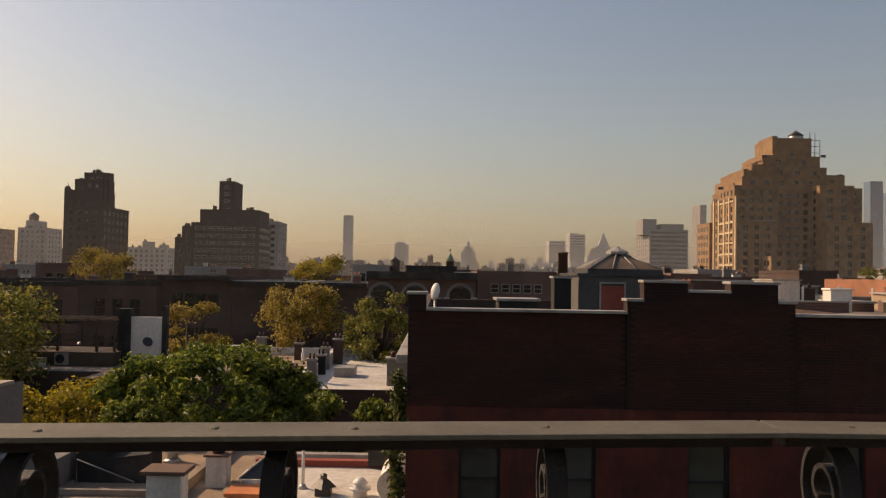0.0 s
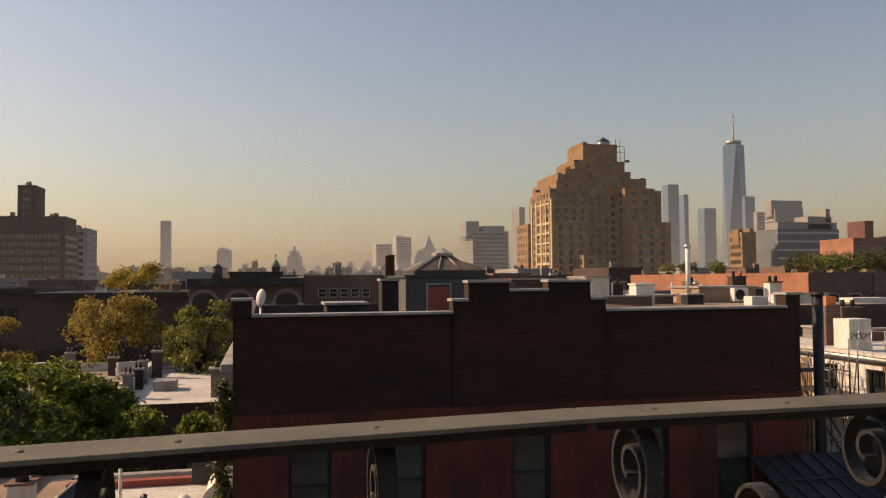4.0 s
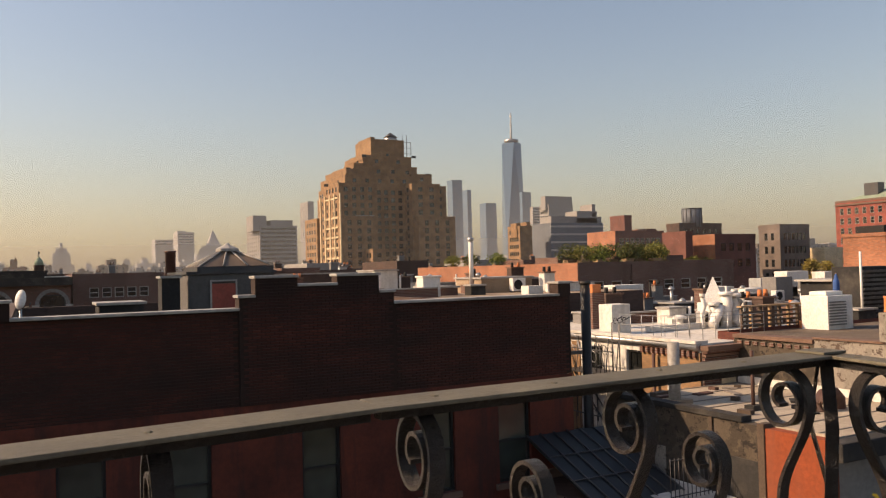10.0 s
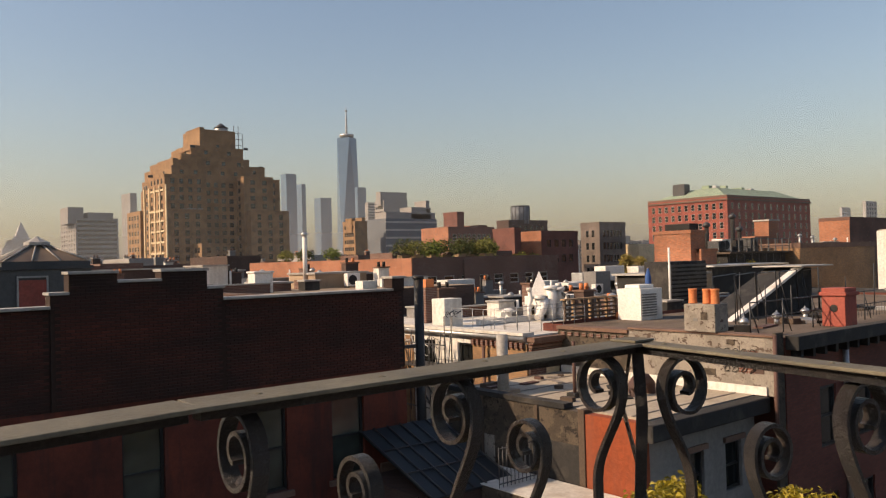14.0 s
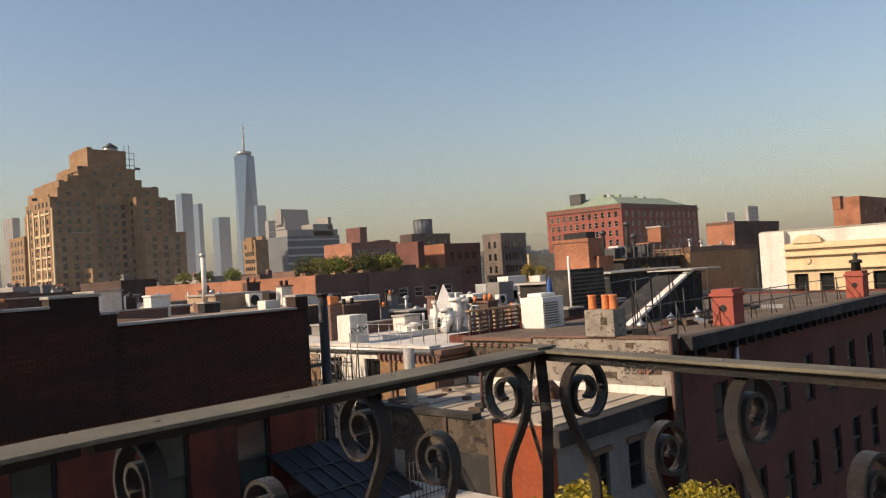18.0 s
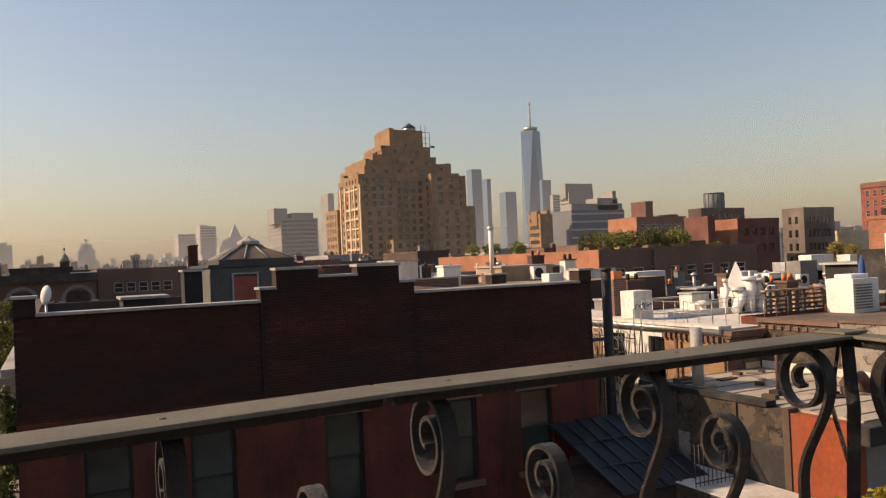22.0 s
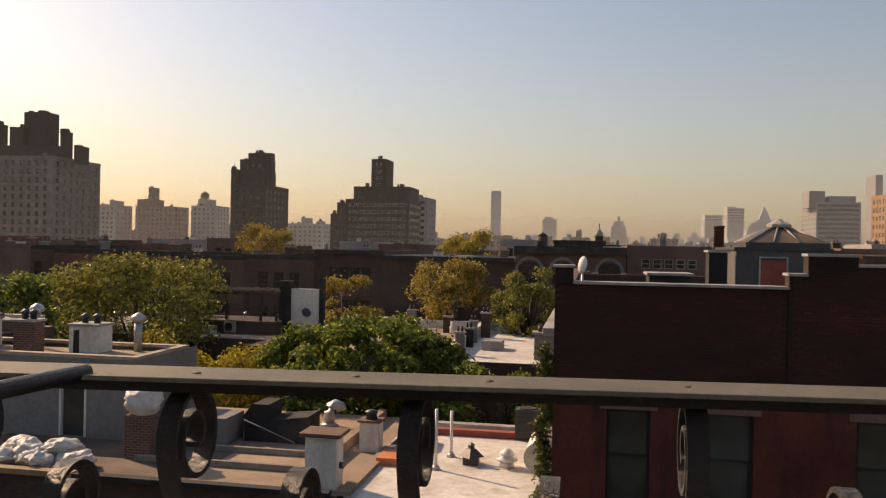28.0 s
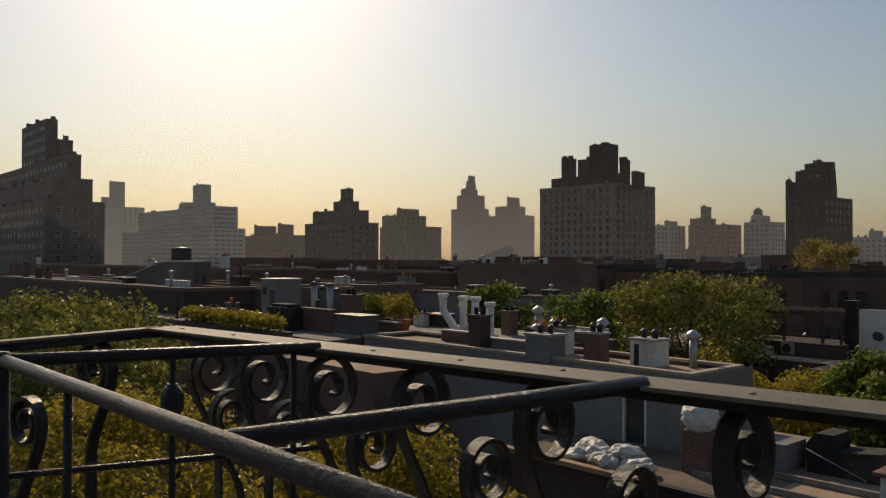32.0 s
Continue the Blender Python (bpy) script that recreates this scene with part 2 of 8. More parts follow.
GALV = surface("galvanised_steel", (0.46, 0.46, 0.45), 0.42, 2.0, 18.0, 0.2, (0.3, 0.28, 0.26), 0.7)
WHITE_METAL = surface("white_painted_metal", (0.76, 0.73, 0.68), 0.5, 1.5, 16.0, 0.08, (0.5, 0.42, 0.33))
RUST_RED = surface("brick_red_paint", (0.33, 0.075, 0.05), 0.8, 1.0, 12.0, 0.2, (0.2, 0.07, 0.05))
CLAY = surface("terracotta", (0.60, 0.20, 0.07), 0.85, 3.0, 20.0, 0.2)
WOOD = surface("weathered_timber", (0.34, 0.22, 0.12), 0.85, 1.0, 24.0, 0.25, (0.2, 0.14, 0.09))
WOOD_DARK = surface("dark_timber", (0.085, 0.058, 0.04), 0.85, 1.0, 20.0, 0.3)
SACK = surface("white_plastic_sack", (0.62, 0.60, 0.55), 0.55, 2.0, 14.0, 0.1, (0.6, 0.55, 0.48), 0, 0.6)
CREAM = surface("cream_terracotta", (0.66, 0.52, 0.32), 0.85, 0.6, 8.0, 0.1, (0.45, 0.34, 0.22), 0, 0.3, True)
COPPER = surface("green_copper_roof", (0.26, 0.34, 0.24), 0.8, 0.3, 4.0, 0.2, (0.36, 0.36, 0.28))
GLASS_DARK = glazing("dark_window_glass", (0.018, 0.02, 0.02))
GLASS_BLIND = glazing("window_glass_with_blind", (0.055, 0.065, 0.055), 0.2)
GLASS_SOOTY = glazing("sooty_lean_to_glass", (0.012, 0.016, 0.018), 0.6)
GLASS_TOWER = glazing("blue_tower_glass", (0.085, 0.16, 0.26), 0.12)
GLASS_AMBER = glazing("grimy_amber_glass", (0.14, 0.095, 0.055), 0.5)
ROOF_PALE = surface("pale_boarded_roof", (0.40, 0.34, 0.26), 0.9, 0.5, 9.0, 0.18, (0.27, 0.22, 0.17), 0, 0.4)
FRAME_DARK = surface("dark_window_frame", (0.014, 0.015, 0.015), 0.6, 2.0, 20.0, 0.2)
FRAME_LIGHT = surface("light_window_frame", (0.42, 0.40, 0.36), 0.7, 2.0, 20.0, 0.15)
CONCRETE = surface("pale_concrete", (0.44, 0.42, 0.40), 0.9, 0.2, 3.0, 0.12)
HAZY_STONE = surface("grey_masonry", (0.32, 0.30, 0.28), 0.9, 0.08, 1.5, 0.15)
BLUE_GREY = surface("blue_grey_cladding", (0.14, 0.155, 0.175), 0.7, 0.1, 1.5, 0.15)
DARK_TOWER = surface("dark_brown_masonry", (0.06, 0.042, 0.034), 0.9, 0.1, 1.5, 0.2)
LEAF_FRESH = foliage("fresh_green_leaves", (0.05, 0.082, 0.011), (0.15, 0.2, 0.027), (0.32, 0.34, 0.06))
LEAF_OLIVE = foliage("olive_leaves", (0.085, 0.105, 0.02), (0.23, 0.23, 0.045), (0.34, 0.29, 0.06))
LEAF_RUSSET = foliage("russet_young_leaves", (0.15, 0.105, 0.024), (0.35, 0.26, 0.05), (0.45, 0.37, 0.075))
LEAF_YELLOW = foliage("yellow_green_leaves", (0.15, 0.13, 0.012), (0.36, 0.28, 0.022), (0.48, 0.38, 0.04))
LEAF_IVY = foliage("ivy_leaves", (0.03, 0.05, 0.01), (0.09, 0.11, 0.02), (0.16, 0.13, 0.03))
BARK = surface("bark", (0.07, 0.05, 0.035), 0.95, 1.0, 12.0, 0.3)
ASPHALT = surface("asphalt", (0.05, 0.05, 0.05), 0.95, 0.1, 6.0, 0.2)
BLUE_CLOTH = surface("blue_canvas", (0.03, 0.09, 0.28), 0.8, 2.0, 20.0, 0.2)
FLUE = surface("brown_flue_pipe", (0.10, 0.05, 0.038), 0.7, 1.0, 14.0, 0.25)

# ---- building blocks ----
def bx(bearing, y):
    """x of the sight line at that bearing (degrees to the left of ahead) where it meets the line y."""
    return -y * math.tan(radians(bearing * 0.9962))


def hz(elev, bearing, y):
    """Height where a sight line of that elevation and bearing meets the line y."""
    return EYE + math.tan(radians(elev)) * y / math.cos(radians(bearing))


def solid(bm, x0, x1, y0, y1, z0, z1, bevel=0.0, slot=0):
    vs = [bm.verts.new(p) for p in ((x0, y0, z0), (x1, y0, z0), (x1, y1, z0), (x0, y1, z0), (x0, y0, z1), (x1, y0, z1), (x1, y1, z1), (x0, y1, z1))]
    fs = [bm.faces.new([vs[i] for i in q]) for q in ((0, 3, 2, 1), (4, 5, 6, 7), (0, 1, 5, 4), (1, 2, 6, 5), (2, 3, 7, 6), (3, 0, 4, 7))]
    for f in fs:
        f.material_index = slot
    if bevel:
        es = list({e for f in fs for e in f.edges})
        bmesh.ops.bevel(bm, geom=es, offset=bevel, segments=2, affect="EDGES", profile=0.6)
    return bm


def box(*a, **k):
    return solid(bmesh.new(), *a, **k)


def turned(bm, rings, n=16, cx=0.0, cy=0.0, slot=0, cap=True):
    """A lathe round the upright axis: rings of (radius, z)."""
    loops = []
    for r, z in rings:
        loops.append([bm.verts.new((cx + r * math.cos(2 * math.pi * i / n), cy + r * math.sin(2 * math.pi * i / n), z)) for i in range(n)])
    for a, b in zip(loops, loops[1:]):
        for i in range(n):
            f = bm.faces.new((a[i], a[(i + 1) % n], b[(i + 1) % n], b[i]))
            f.smooth, f.material_index = n > 8, slot
    if cap:
        bm.faces.new(loops[0][::-1]).material_index = slot
        bm.faces.new(loops[-1]).material_index = slot
    return bm


def tube(bm, pts, r, n=10, slot=0):
    """A round bar along points; r is one radius or one for each point."""
    pts = [Vector(p) for p in pts]
    rs = r if isinstance(r, (list, tuple)) else [r] * len(pts)
    loops = []
    for i, p in enumerate(pts):
        d = (pts[min(i + 1, len(pts) - 1)] - pts[max(i - 1, 0)]).normalized()
        s = d.cross(Vector((0, 0, 1)) if abs(d.z) < 0.95 else Vector((1, 0, 0))).normalized()
        u = s.cross(d)
        loops.append([bm.verts.new(p + rs[i] * (math.cos(2 * math.pi * k / n) * s + math.sin(2 * math.pi * k / n) * u)) for k in range(n)])
    for a, b in zip(loops, loops[1:]):
        for k in range(n):
            f = bm.faces.new((a[k], a[(k + 1) % n], b[(k + 1) % n], b[k]))
            f.smooth, f.material_index = True, slot
    bm.faces.new(loops[0][::-1]).material_index = slot
    bm.faces.new(loops[-1]).material_index = slot
    return bm


def mesh_of(name, bm, *mats):
    bmesh.ops.recalc_face_normals(bm, faces=bm.faces[:])
    me = bpy.data.meshes.new(name)
    bm.to_mesh(me)
    bm.free()
    for m in mats:
        me.materials.append(m)
    return me


def part(name, bm, material, parent, label=""):
    """Links a bmesh as one mesh object under a thing or under a part."""
    mats = material if isinstance(material, (list, tuple)) else (material,)
    ob = new(name, mesh_of(name, bm, *mats))
    ob.parent = parent
    if label:
        ob["label"] = label
    return ob


def shared(name, me, parent, m):
    ob = new(name, me)
    ob.parent = parent
    ob.matrix_basis = m
    return ob


def thing(name, label, category, x=0.0, y=0.0, z=0.0, group="", kind="", rz=0.0):
    ob = new(name)
    ob.matrix_basis = pose(x, y, z, 0, 0, rz)
    return tagged(ob, label, category, group, kind)


def lone(name, bm, material, label, category, m=None, group="", kind=""):
    """A thing that is one mesh."""
    mats = material if isinstance(material, (list, tuple)) else (material,)
    ob = new(name, mesh_of(name, bm, *mats))
    if m is not None:
        ob.matrix_basis = m
    return tagged(ob, label, category, group, kind)


def wall_grid(bm, p, u, n, w, z0, z1, cols, rows, deep=0.14):
    """A wall face from p along u, facing n, with openings recessed by deep where cols cross rows."""
    xs = sorted({0.0, w, *(v for c in cols for v in c)})
    zs = sorted({z0, z1, *(v for r in rows for v in r)})
    p, u, n, up = Vector((*p, 0)), Vector((*u, 0)), Vector((*n, 0)), Vector((0, 0, 1))
    seen = {}

    def v(x, z, d=0.0):
        k = (round(x, 4), round(z, 4), d)
        if k not in seen:
            seen[k] = bm.verts.new(p + u * x + up * z - n * d)
        return seen[k]
    if not cols or not rows:
        bm.faces.new((v(0, z0), v(w, z0), v(w, z1), v(0, z1)))
        return
    cset, rset = {(round(a, 4), round(b, 4)) for a, b in cols}, {(round(a, 4), round(b, 4)) for a, b in rows}
    for a, b in zip(xs, xs[1:]):
        for c, d in zip(zs, zs[1:]):
            if (round(a, 4), round(b, 4)) in cset and (round(c, 4), round(d, 4)) in rset:
                for q in (((a, c), (b, c)), ((b, c), (b, d)), ((b, d), (a, d)), ((a, d), (a, c))):
                    (x1, y1), (x2, y2) = q
                    bm.faces.new((v(x1, y1), v(x2, y2), v(x2, y2, deep), v(x1, y1, deep)))
            else:
                bm.faces.new((v(a, c), v(b, c), v(b, d), v(a, d)))


WINDOWS = {}


def window_mesh(w, h, frame, glass, sill=None):
    """A sash window as seen from outside: frame and meeting rail in one piece, two panes set back; shared by its size."""
    k = (round(w, 2), round(h, 2), frame.name, glass.name)
    if k not in WINDOWS:
        bm = bmesh.new()
        t = min(0.09, w * 0.09)
        rows = [(t, h * 0.5 - t * 0.4), (h * 0.5 + t * 0.4, h - t)]
        wall_grid(bm, (-w / 2, 0), (1, 0), (0, -1), w, 0, h, [(t, w - t)], rows, 0.06)
        wall = {tuple(round(c, 4) for c in v.co): v for v in bm.verts}
        for z0, z1 in rows:
            f = bm.faces.new([wall[(round(x, 4), 0.06, round(z, 4))] for x, z in ((-w / 2 + t, z0), (w / 2 - t, z0), (w / 2 - t, z1), (-w / 2 + t, z1))])
            f.material_index = 1
        me = bpy.data.meshes.new("window")
        bm.to_mesh(me)
        bm.free()
        me.materials.append(frame)
        me.materials.append(glass)
        WINDOWS[k] = me
    return WINDOWS[k]


def joined_windows(me, spots, parent):
    """All the windows of a far stage as one part, too small there to pick apart."""
    v = np.array([x.co[:] for x in me.vertices])
    f = [tuple(q.vertices) for q in me.polygons]
    slots = [q.material_index for q in me.polygons]
    vs, fs = [], []
    for i, (x, y, z, a) in enumerate(spots):
        c, s = math.cos(radians(a)), math.sin(radians(a))
        vs.append(np.stack([v[:, 0] * c - v[:, 1] * s + x, v[:, 0] * s + v[:, 1] * c + y, v[:, 2] + z], 1))
        fs += [tuple(k + i * len(v) for k in q) for q in f]
    out = bpy.data.meshes.new("window_rows")
    out.from_pydata(np.concatenate(vs).tolist(), [], fs)
    for m in me.materials:
        out.materials.append(m)
    out.polygons.foreach_set("material_index", slots * len(spots))
    ob = new("window_rows", out)
    ob.parent = parent
    return tagged(ob, kind="stuff")


SASHES = {}


def sash_window(parent, w, h, frame, glass, m):
    """A near window as a frame with its two panes as pieces of their own."""
    k = (round(w, 2), round(h, 2), frame.name, glass.name)
    if k not in SASHES:
        t = min(0.09, w * 0.09)
        rows = [(t, h * 0.5 - t * 0.4), (h * 0.5 + t * 0.4, h - t)]
        bm = bmesh.new()
        wall_grid(bm, (-w / 2, 0), (1, 0), (0, -1), w, 0, h, [(t, w - t)], rows, 0.06)
        SASHES[k] = mesh_of("window", bm, frame), [mesh_of("pane", box(-w / 2 + t, w / 2 - t, 0.045 + 0.012 * i, 0.056 + 0.002 * i, a, b), glass) for i, (a, b) in enumerate(rows)]
    f, panes = SASHES[k]
    ob = shared("window", f, parent, m)
    for p in panes:
        shared("pane", p, ob, pose(0, 0, 0))
    return ob


def spread(w, n, ww, margin=1.2):
    """n openings of width ww, evenly over a wall of length w."""
    if n <= 0:
        return []
    step = (w - 2 * margin) / n
    return [(margin + step * (i + 0.5) - ww / 2, margin + step * (i + 0.5) + ww / 2) for i in range(n)]


def tier(house, x0, x1, y0, y1, z0, z1, material, roof=None, front=0, side=0, ww=1.1, wh=1.6, storey=3.1, top=1.0, low=0.0,
         frame=None, glass=None, sill=None, faces="flr", rim=0.5, coping=None, loose=False):
    """One stage of a building, the walls with recessed windows in rows below its top, a roof and a parapet. faces: f front, l left, r right."""
    frame, glass, coping = frame or FRAME_DARK, glass or GLASS_DARK, coping or material
    rows, z = [], z1 - top
    while z - wh > max(low, z0) + 0.3:
        rows.append((z - wh, z))
        z -= storey
    bm = bmesh.new()
    runs = {"f": ((x0, y0), (1, 0), (0, -1), x1 - x0, front), "l": ((x0, y1), (0, -1), (-1, 0), y1 - y0, side),
            "r": ((x1, y0), (0, 1), (1, 0), y1 - y0, side), "b": ((x1, y1), (-1, 0), (0, 1), x1 - x0, 0)}
    me = window_mesh(ww, wh, frame, glass, sill)
    spots = []
    for key, (p, u, n, w, count) in runs.items():
        cols = spread(w, count, ww) if key in faces else []
        wall_grid(bm, p, u, n, w, z0, z1, cols, rows)
        for a, b in cols:
            for c, d in rows:
                s = (a + b) / 2
                spots.append((p[0] + u[0] * s - n[0] * 0.06, p[1] + u[1] * s - n[1] * 0.06, c, {"f": 0, "l": -90, "r": 90, "b": 180}[key]))
    part("wall", bm, material, house)
    if spots and not loose and y0 > 140:
        joined_windows(me, spots, house)
    else:
        for x, y, z, a in spots:
            if y0 < 36:
                sash_window(house, ww, wh, frame, glass, pose(x, y, z, 0, 0, a))
            else:
                shared("window", me, house, pose(x, y, z, 0, 0, a))
    part("roof", box(x0 + 0.3, x1 - 0.3, y0 + 0.3, y1 - 0.3, z1 - 0.35, z1 - 0.1), roof or TAR, house)
    if rim:
        bm = bmesh.new()
        o = 0.06
        solid(bm, x0 - o, x1 + o, y0 - o, y0 + 0.3, z1 - 0.09, z1 + rim)
        solid(bm, x0 - o, x1 + o, y1 - 0.3, y1 + o, z1 - 0.09, z1 + rim)
        solid(bm, x0 - o, x0 + 0.3, y0 + 0.3, y1 - 0.3, z1 - 0.09, z1 + rim)
        solid(bm, x1 - 0.3, x1 + o, y0 + 0.3, y1 - 0.3, z1 - 0.09, z1 + rim)
        part("parapet", bm, coping, house)
    return house


def water_tank(x, y, z, r=2.2, h=3.2, material=None, label="timber rooftop water tank with a conical lid on steel legs"):
    t = thing("water_tank", label, "water tank", x, y, z)
    bm = bmesh.new()
    turned(bm, [(r, 1.6), (r * 0.97, 1.6 + h * 0.5), (r * 0.94, 1.6 + h)], 20)
    part("barrel", bm, material or WOOD, t)
    part("lid", turned(bmesh.new(), [(r * 1.06, 1.62 + h), (r * 0.5, 1.62 + h + r * 0.4), (0.05, 1.62 + h + r * 0.75)], 20), DARK_METAL, t)
    for i in range(4):
        a = math.pi / 4 + i * math.pi / 2
        part("leg", tube(bmesh.new(), [(r * 0.7 * math.cos(a), r * 0.7 * math.sin(a), 0), (r * 0.7 * math.cos(a), r * 0.7 * math.sin(a), 1.6)], 0.12, 6), DARK_METAL, t)
    for k in range(3):
        part("hoop", turned(bmesh.new(), [(r * 1.01, 1.9 + k * h * 0.35), (r * 1.01, 1.98 + k * h * 0.35)], 20, cap=False), DARK_METAL, t)
    return t


def leaf_cloud(blobs, count, size, seed, droop=0.3):
    """Leaves as single folded quads, scattered in clumps through the shells of blobs (x, y, z, rx, ry, rz)."""
    g = np.random.default_rng(seed)
    vol = np.array([b[3] * b[4] + b[5] * b[3] for b in blobs])
    pick = g.choice(len(blobs), count, p=vol / vol.sum())
    bl = np.array(blobs)[pick]
    d = g.normal(size=(count, 3))
    d /= np.linalg.norm(d, axis=1)[:, None]
    d[:, 2] = np.where(g.random(count) < 0.7, np.abs(d[:, 2]), d[:, 2])
    rad = g.random(count) ** 0.3
    c = bl[:, :3] + d * bl[:, 3:] * rad[:, None]
    c += g.normal(size=(count, 3)) * size * 0.55
    n = d + g.normal(size=(count, 3)) * 0.7 + np.array([0, 0, droop])
    n /= np.linalg.norm(n, axis=1)[:, None]
    a = np.cross(n, g.normal(size=(count, 3)))
    a /= np.linalg.norm(a, axis=1)[:, None]
    b = np.cross(n, a)
    s = size * (0.6 + 0.8 * g.random(count))[:, None]
    tip = n * s * 0.25
    v = np.stack([c - a * s * 0.5, c + b * s * 0.32 + tip * 0.4, c + a * s * 0.6 - tip, c - b * s * 0.32 + tip * 0.4], 1).reshape(-1, 3)
    me = bpy.data.meshes.new("leaves")
    me.from_pydata(v.tolist(), [], np.arange(count * 4).reshape(-1, 4).tolist())
    return me


def tree(x, y, base, top, radius, crown, leaf, label, count=6000, size=0.22, seed=1, clumps=26, kind_name="tree", squash=1.0, group="", fine=1.0):
    """A tapered trunk with limbs to each clump and a crown of many leaves with gaps and an uneven outline."""
    r = random.Random(seed)
    t = thing(kind_name, label, "tree", x, y, base, group)
    h = top - base
    c0 = h - crown
    blobs = []
    for i in range(clumps):
        f = r.random()
        a = r.random() * 2 * math.pi
        rr = radius * (0.35 + 0.6 * math.sqrt(r.random())) * (math.sin(math.pi * (0.12 + 0.76 * f)) ** 0.6)
        k = radius * r.uniform(0.2, 0.36) * fine
        blobs.append((rr * math.cos(a), rr * math.sin(a) * squash, c0 + crown * (0.06 + 0.86 * f), k, k, k * r.uniform(0.6, 0.9)))
    bm = bmesh.new()
    mid = c0 + crown * 0.25
    tube(bm, [(0, 0, 0), (r.uniform(-.1, .1), r.uniform(-.1, .1), mid * 0.5), (0, 0, mid), (r.uniform(-.3, .3), r.uniform(-.3, .3), h - crown * 0.2)],
         [h * 0.022, h * 0.017, h * 0.013, h * 0.003], 8)
    part("trunk", bm, BARK, t)
    for b in blobs[:14]:
        z0 = c0 + (b[2] - c0) * r.uniform(0.05, 0.5)
        bl = bmesh.new()
        tube(bl, [(0, 0, z0 - 0.2), (b[0] * 0.5, b[1] * 0.5, (z0 + b[2]) / 2 + 0.2), (b[0], b[1], b[2])], [h * 0.008, h * 0.005, h * 0.0015], 5)
        part("limb", bl, BARK, t)
    me = leaf_cloud(blobs, count, size, seed)
    me.materials.append(leaf)
    crown_ob = new("crown", me)
    crown_ob.parent = t
    return t


def clutter(x0, x1, y0, y1, z, seed, n, group="rooftop fittings", dark=False):
    """Odds and ends of a city roof: vents, pipes, hatches, kerbs, boxes."""
    r = random.Random(seed)
    for i in range(n):
        x, y, k = r.uniform(x0, x1), r.uniform(y0, y1), r.random()
        if k < 0.22:
            t = thing("roof_cowl", "metal vent pipe with a mushroom cowl on a flat roof", "roof vent", x, y, z, group)
            h = r.uniform(0.4, 1.1)
            part("pipe", turned(bmesh.new(), [(0.1, 0), (0.1, h)], 10), GALV, t)
            part("cowl", turned(bmesh.new(), [(0.17, h + .003), (0.22, h + 0.08), (0.16, h + 0.16), (0.03, h + 0.24)], 12), GALV, t)
        elif k < 0.42:
            t = thing("vent_pipe", "plain vent pipe standing on a flat roof", "vent pipe", x, y, z, group)
            part("pipe", tube(bmesh.new(), [(0, 0, 0), (0, 0, r.uniform(0.5, 1.6))], r.uniform(0.04, 0.09), 8), TAR if dark or r.random() < 0.4 else WHITE_METAL, t)
            part("flashing", turned(bmesh.new(), [(0.18, 0.0), (0.1, 0.1)], 10), TAR, t)
        elif k < 0.6:
            t = thing("roof_hatch", "low square roof hatch with an overhanging lid", "roof hatch", x, y, z, group)
            w, h = r.uniform(0.4, 0.8), r.uniform(0.35, 0.7)
            part("curb", box(-w, w, -w * .8, w * .8, 0, h), TAR if dark else r.choice((STUCCO_GREY, TAR, STUCCO_WHITE)), t)
            part("lid", box(-w - .06, w + .06, -w * .8 - .06, w * .8 + .06, h + .003, h + .09, bevel=0.02), COPING, t)
        elif k < 0.78:
            t = thing("chimney", "short chimney with clay pots on a flat roof", "chimney", x, y, z, group)
            w, h = r.uniform(0.3, 0.5), r.uniform(0.7, 1.5)
            part("shaft", box(-w, w, -.28, .28, 0, h, bevel=0.015), r.choice((BRICK_FAR, STUCCO_SLATE, BRICK_DARK) if dark else (BRICK_FAR, STUCCO_GREY, BRICK_DARK, STUCCO_WHITE)), t)
            part("cap", box(-w - .06, w + .06, -.34, .34, h + .003, h + .08), STONE, t)
            for q in (-0.5, 0.5):
                part("pot", turned(bmesh.new(), [(0.1, h + .082), (0.085, h + .36)], 10, q * w, 0), CLAY if r.random() < 0.5 else TAR, t)
        elif k < 0.83:
            t = thing("condenser_unit", "small air conditioning condenser on a flat roof", "air conditioner", x, y, z, group)
            part("casing", box(-.42, .42, -.2, .2, .08, .8, bevel=0.02), WHITE_METAL if not dark else GALV, t)
            part("fan_guard", turned(bmesh.new(), [(0.28, 0), (0.28, 0.02)], 16), TAR, t).matrix_basis = pose(-0.08, -0.202, 0.44, 90)
            part("foot", box(-.4, -.3, -.2, .2, 0, .078), DARK_METAL, t)
            part("foot", box(.3, .4, -.2, .2, 0, .078), DARK_METAL, t)
        else:
            t = thing("roof_kerb_wall", "low parapet stub crossing a flat roof", "parapet", x, y, z, group)
            w = r.uniform(1.0, 2.2)
            part("wall", box(-w, w, -.12, .12, 0, .45), r.choice((STUCCO_GREY, BRICK_FAR, STUCCO_WHITE)), t)
            part("coping", box(-w, w, -.17, .17, .453, .52), COPING, t)

# ---- ground ----
def ground_sheet():
    bm = bmesh.new()
    n, r = 48, 4600
    for i in range(n):
        a, b = 2 * math.pi * i / n, 2 * math.pi * (i + 1) / n
        bm.faces.new([bm.verts.new(p) for p in ((0, 0, 0), (r * math.cos(a), r * math.sin(a), 0), (r * math.cos(b), r * math.sin(b), 0))])
    bmesh.ops.remove_doubles(bm, verts=bm.verts[:], dist=0.01)
    lone("ground", bm, ASPHALT, "dark asphalt and yard ground of the city", "ground", kind="structure")


ground_sheet()


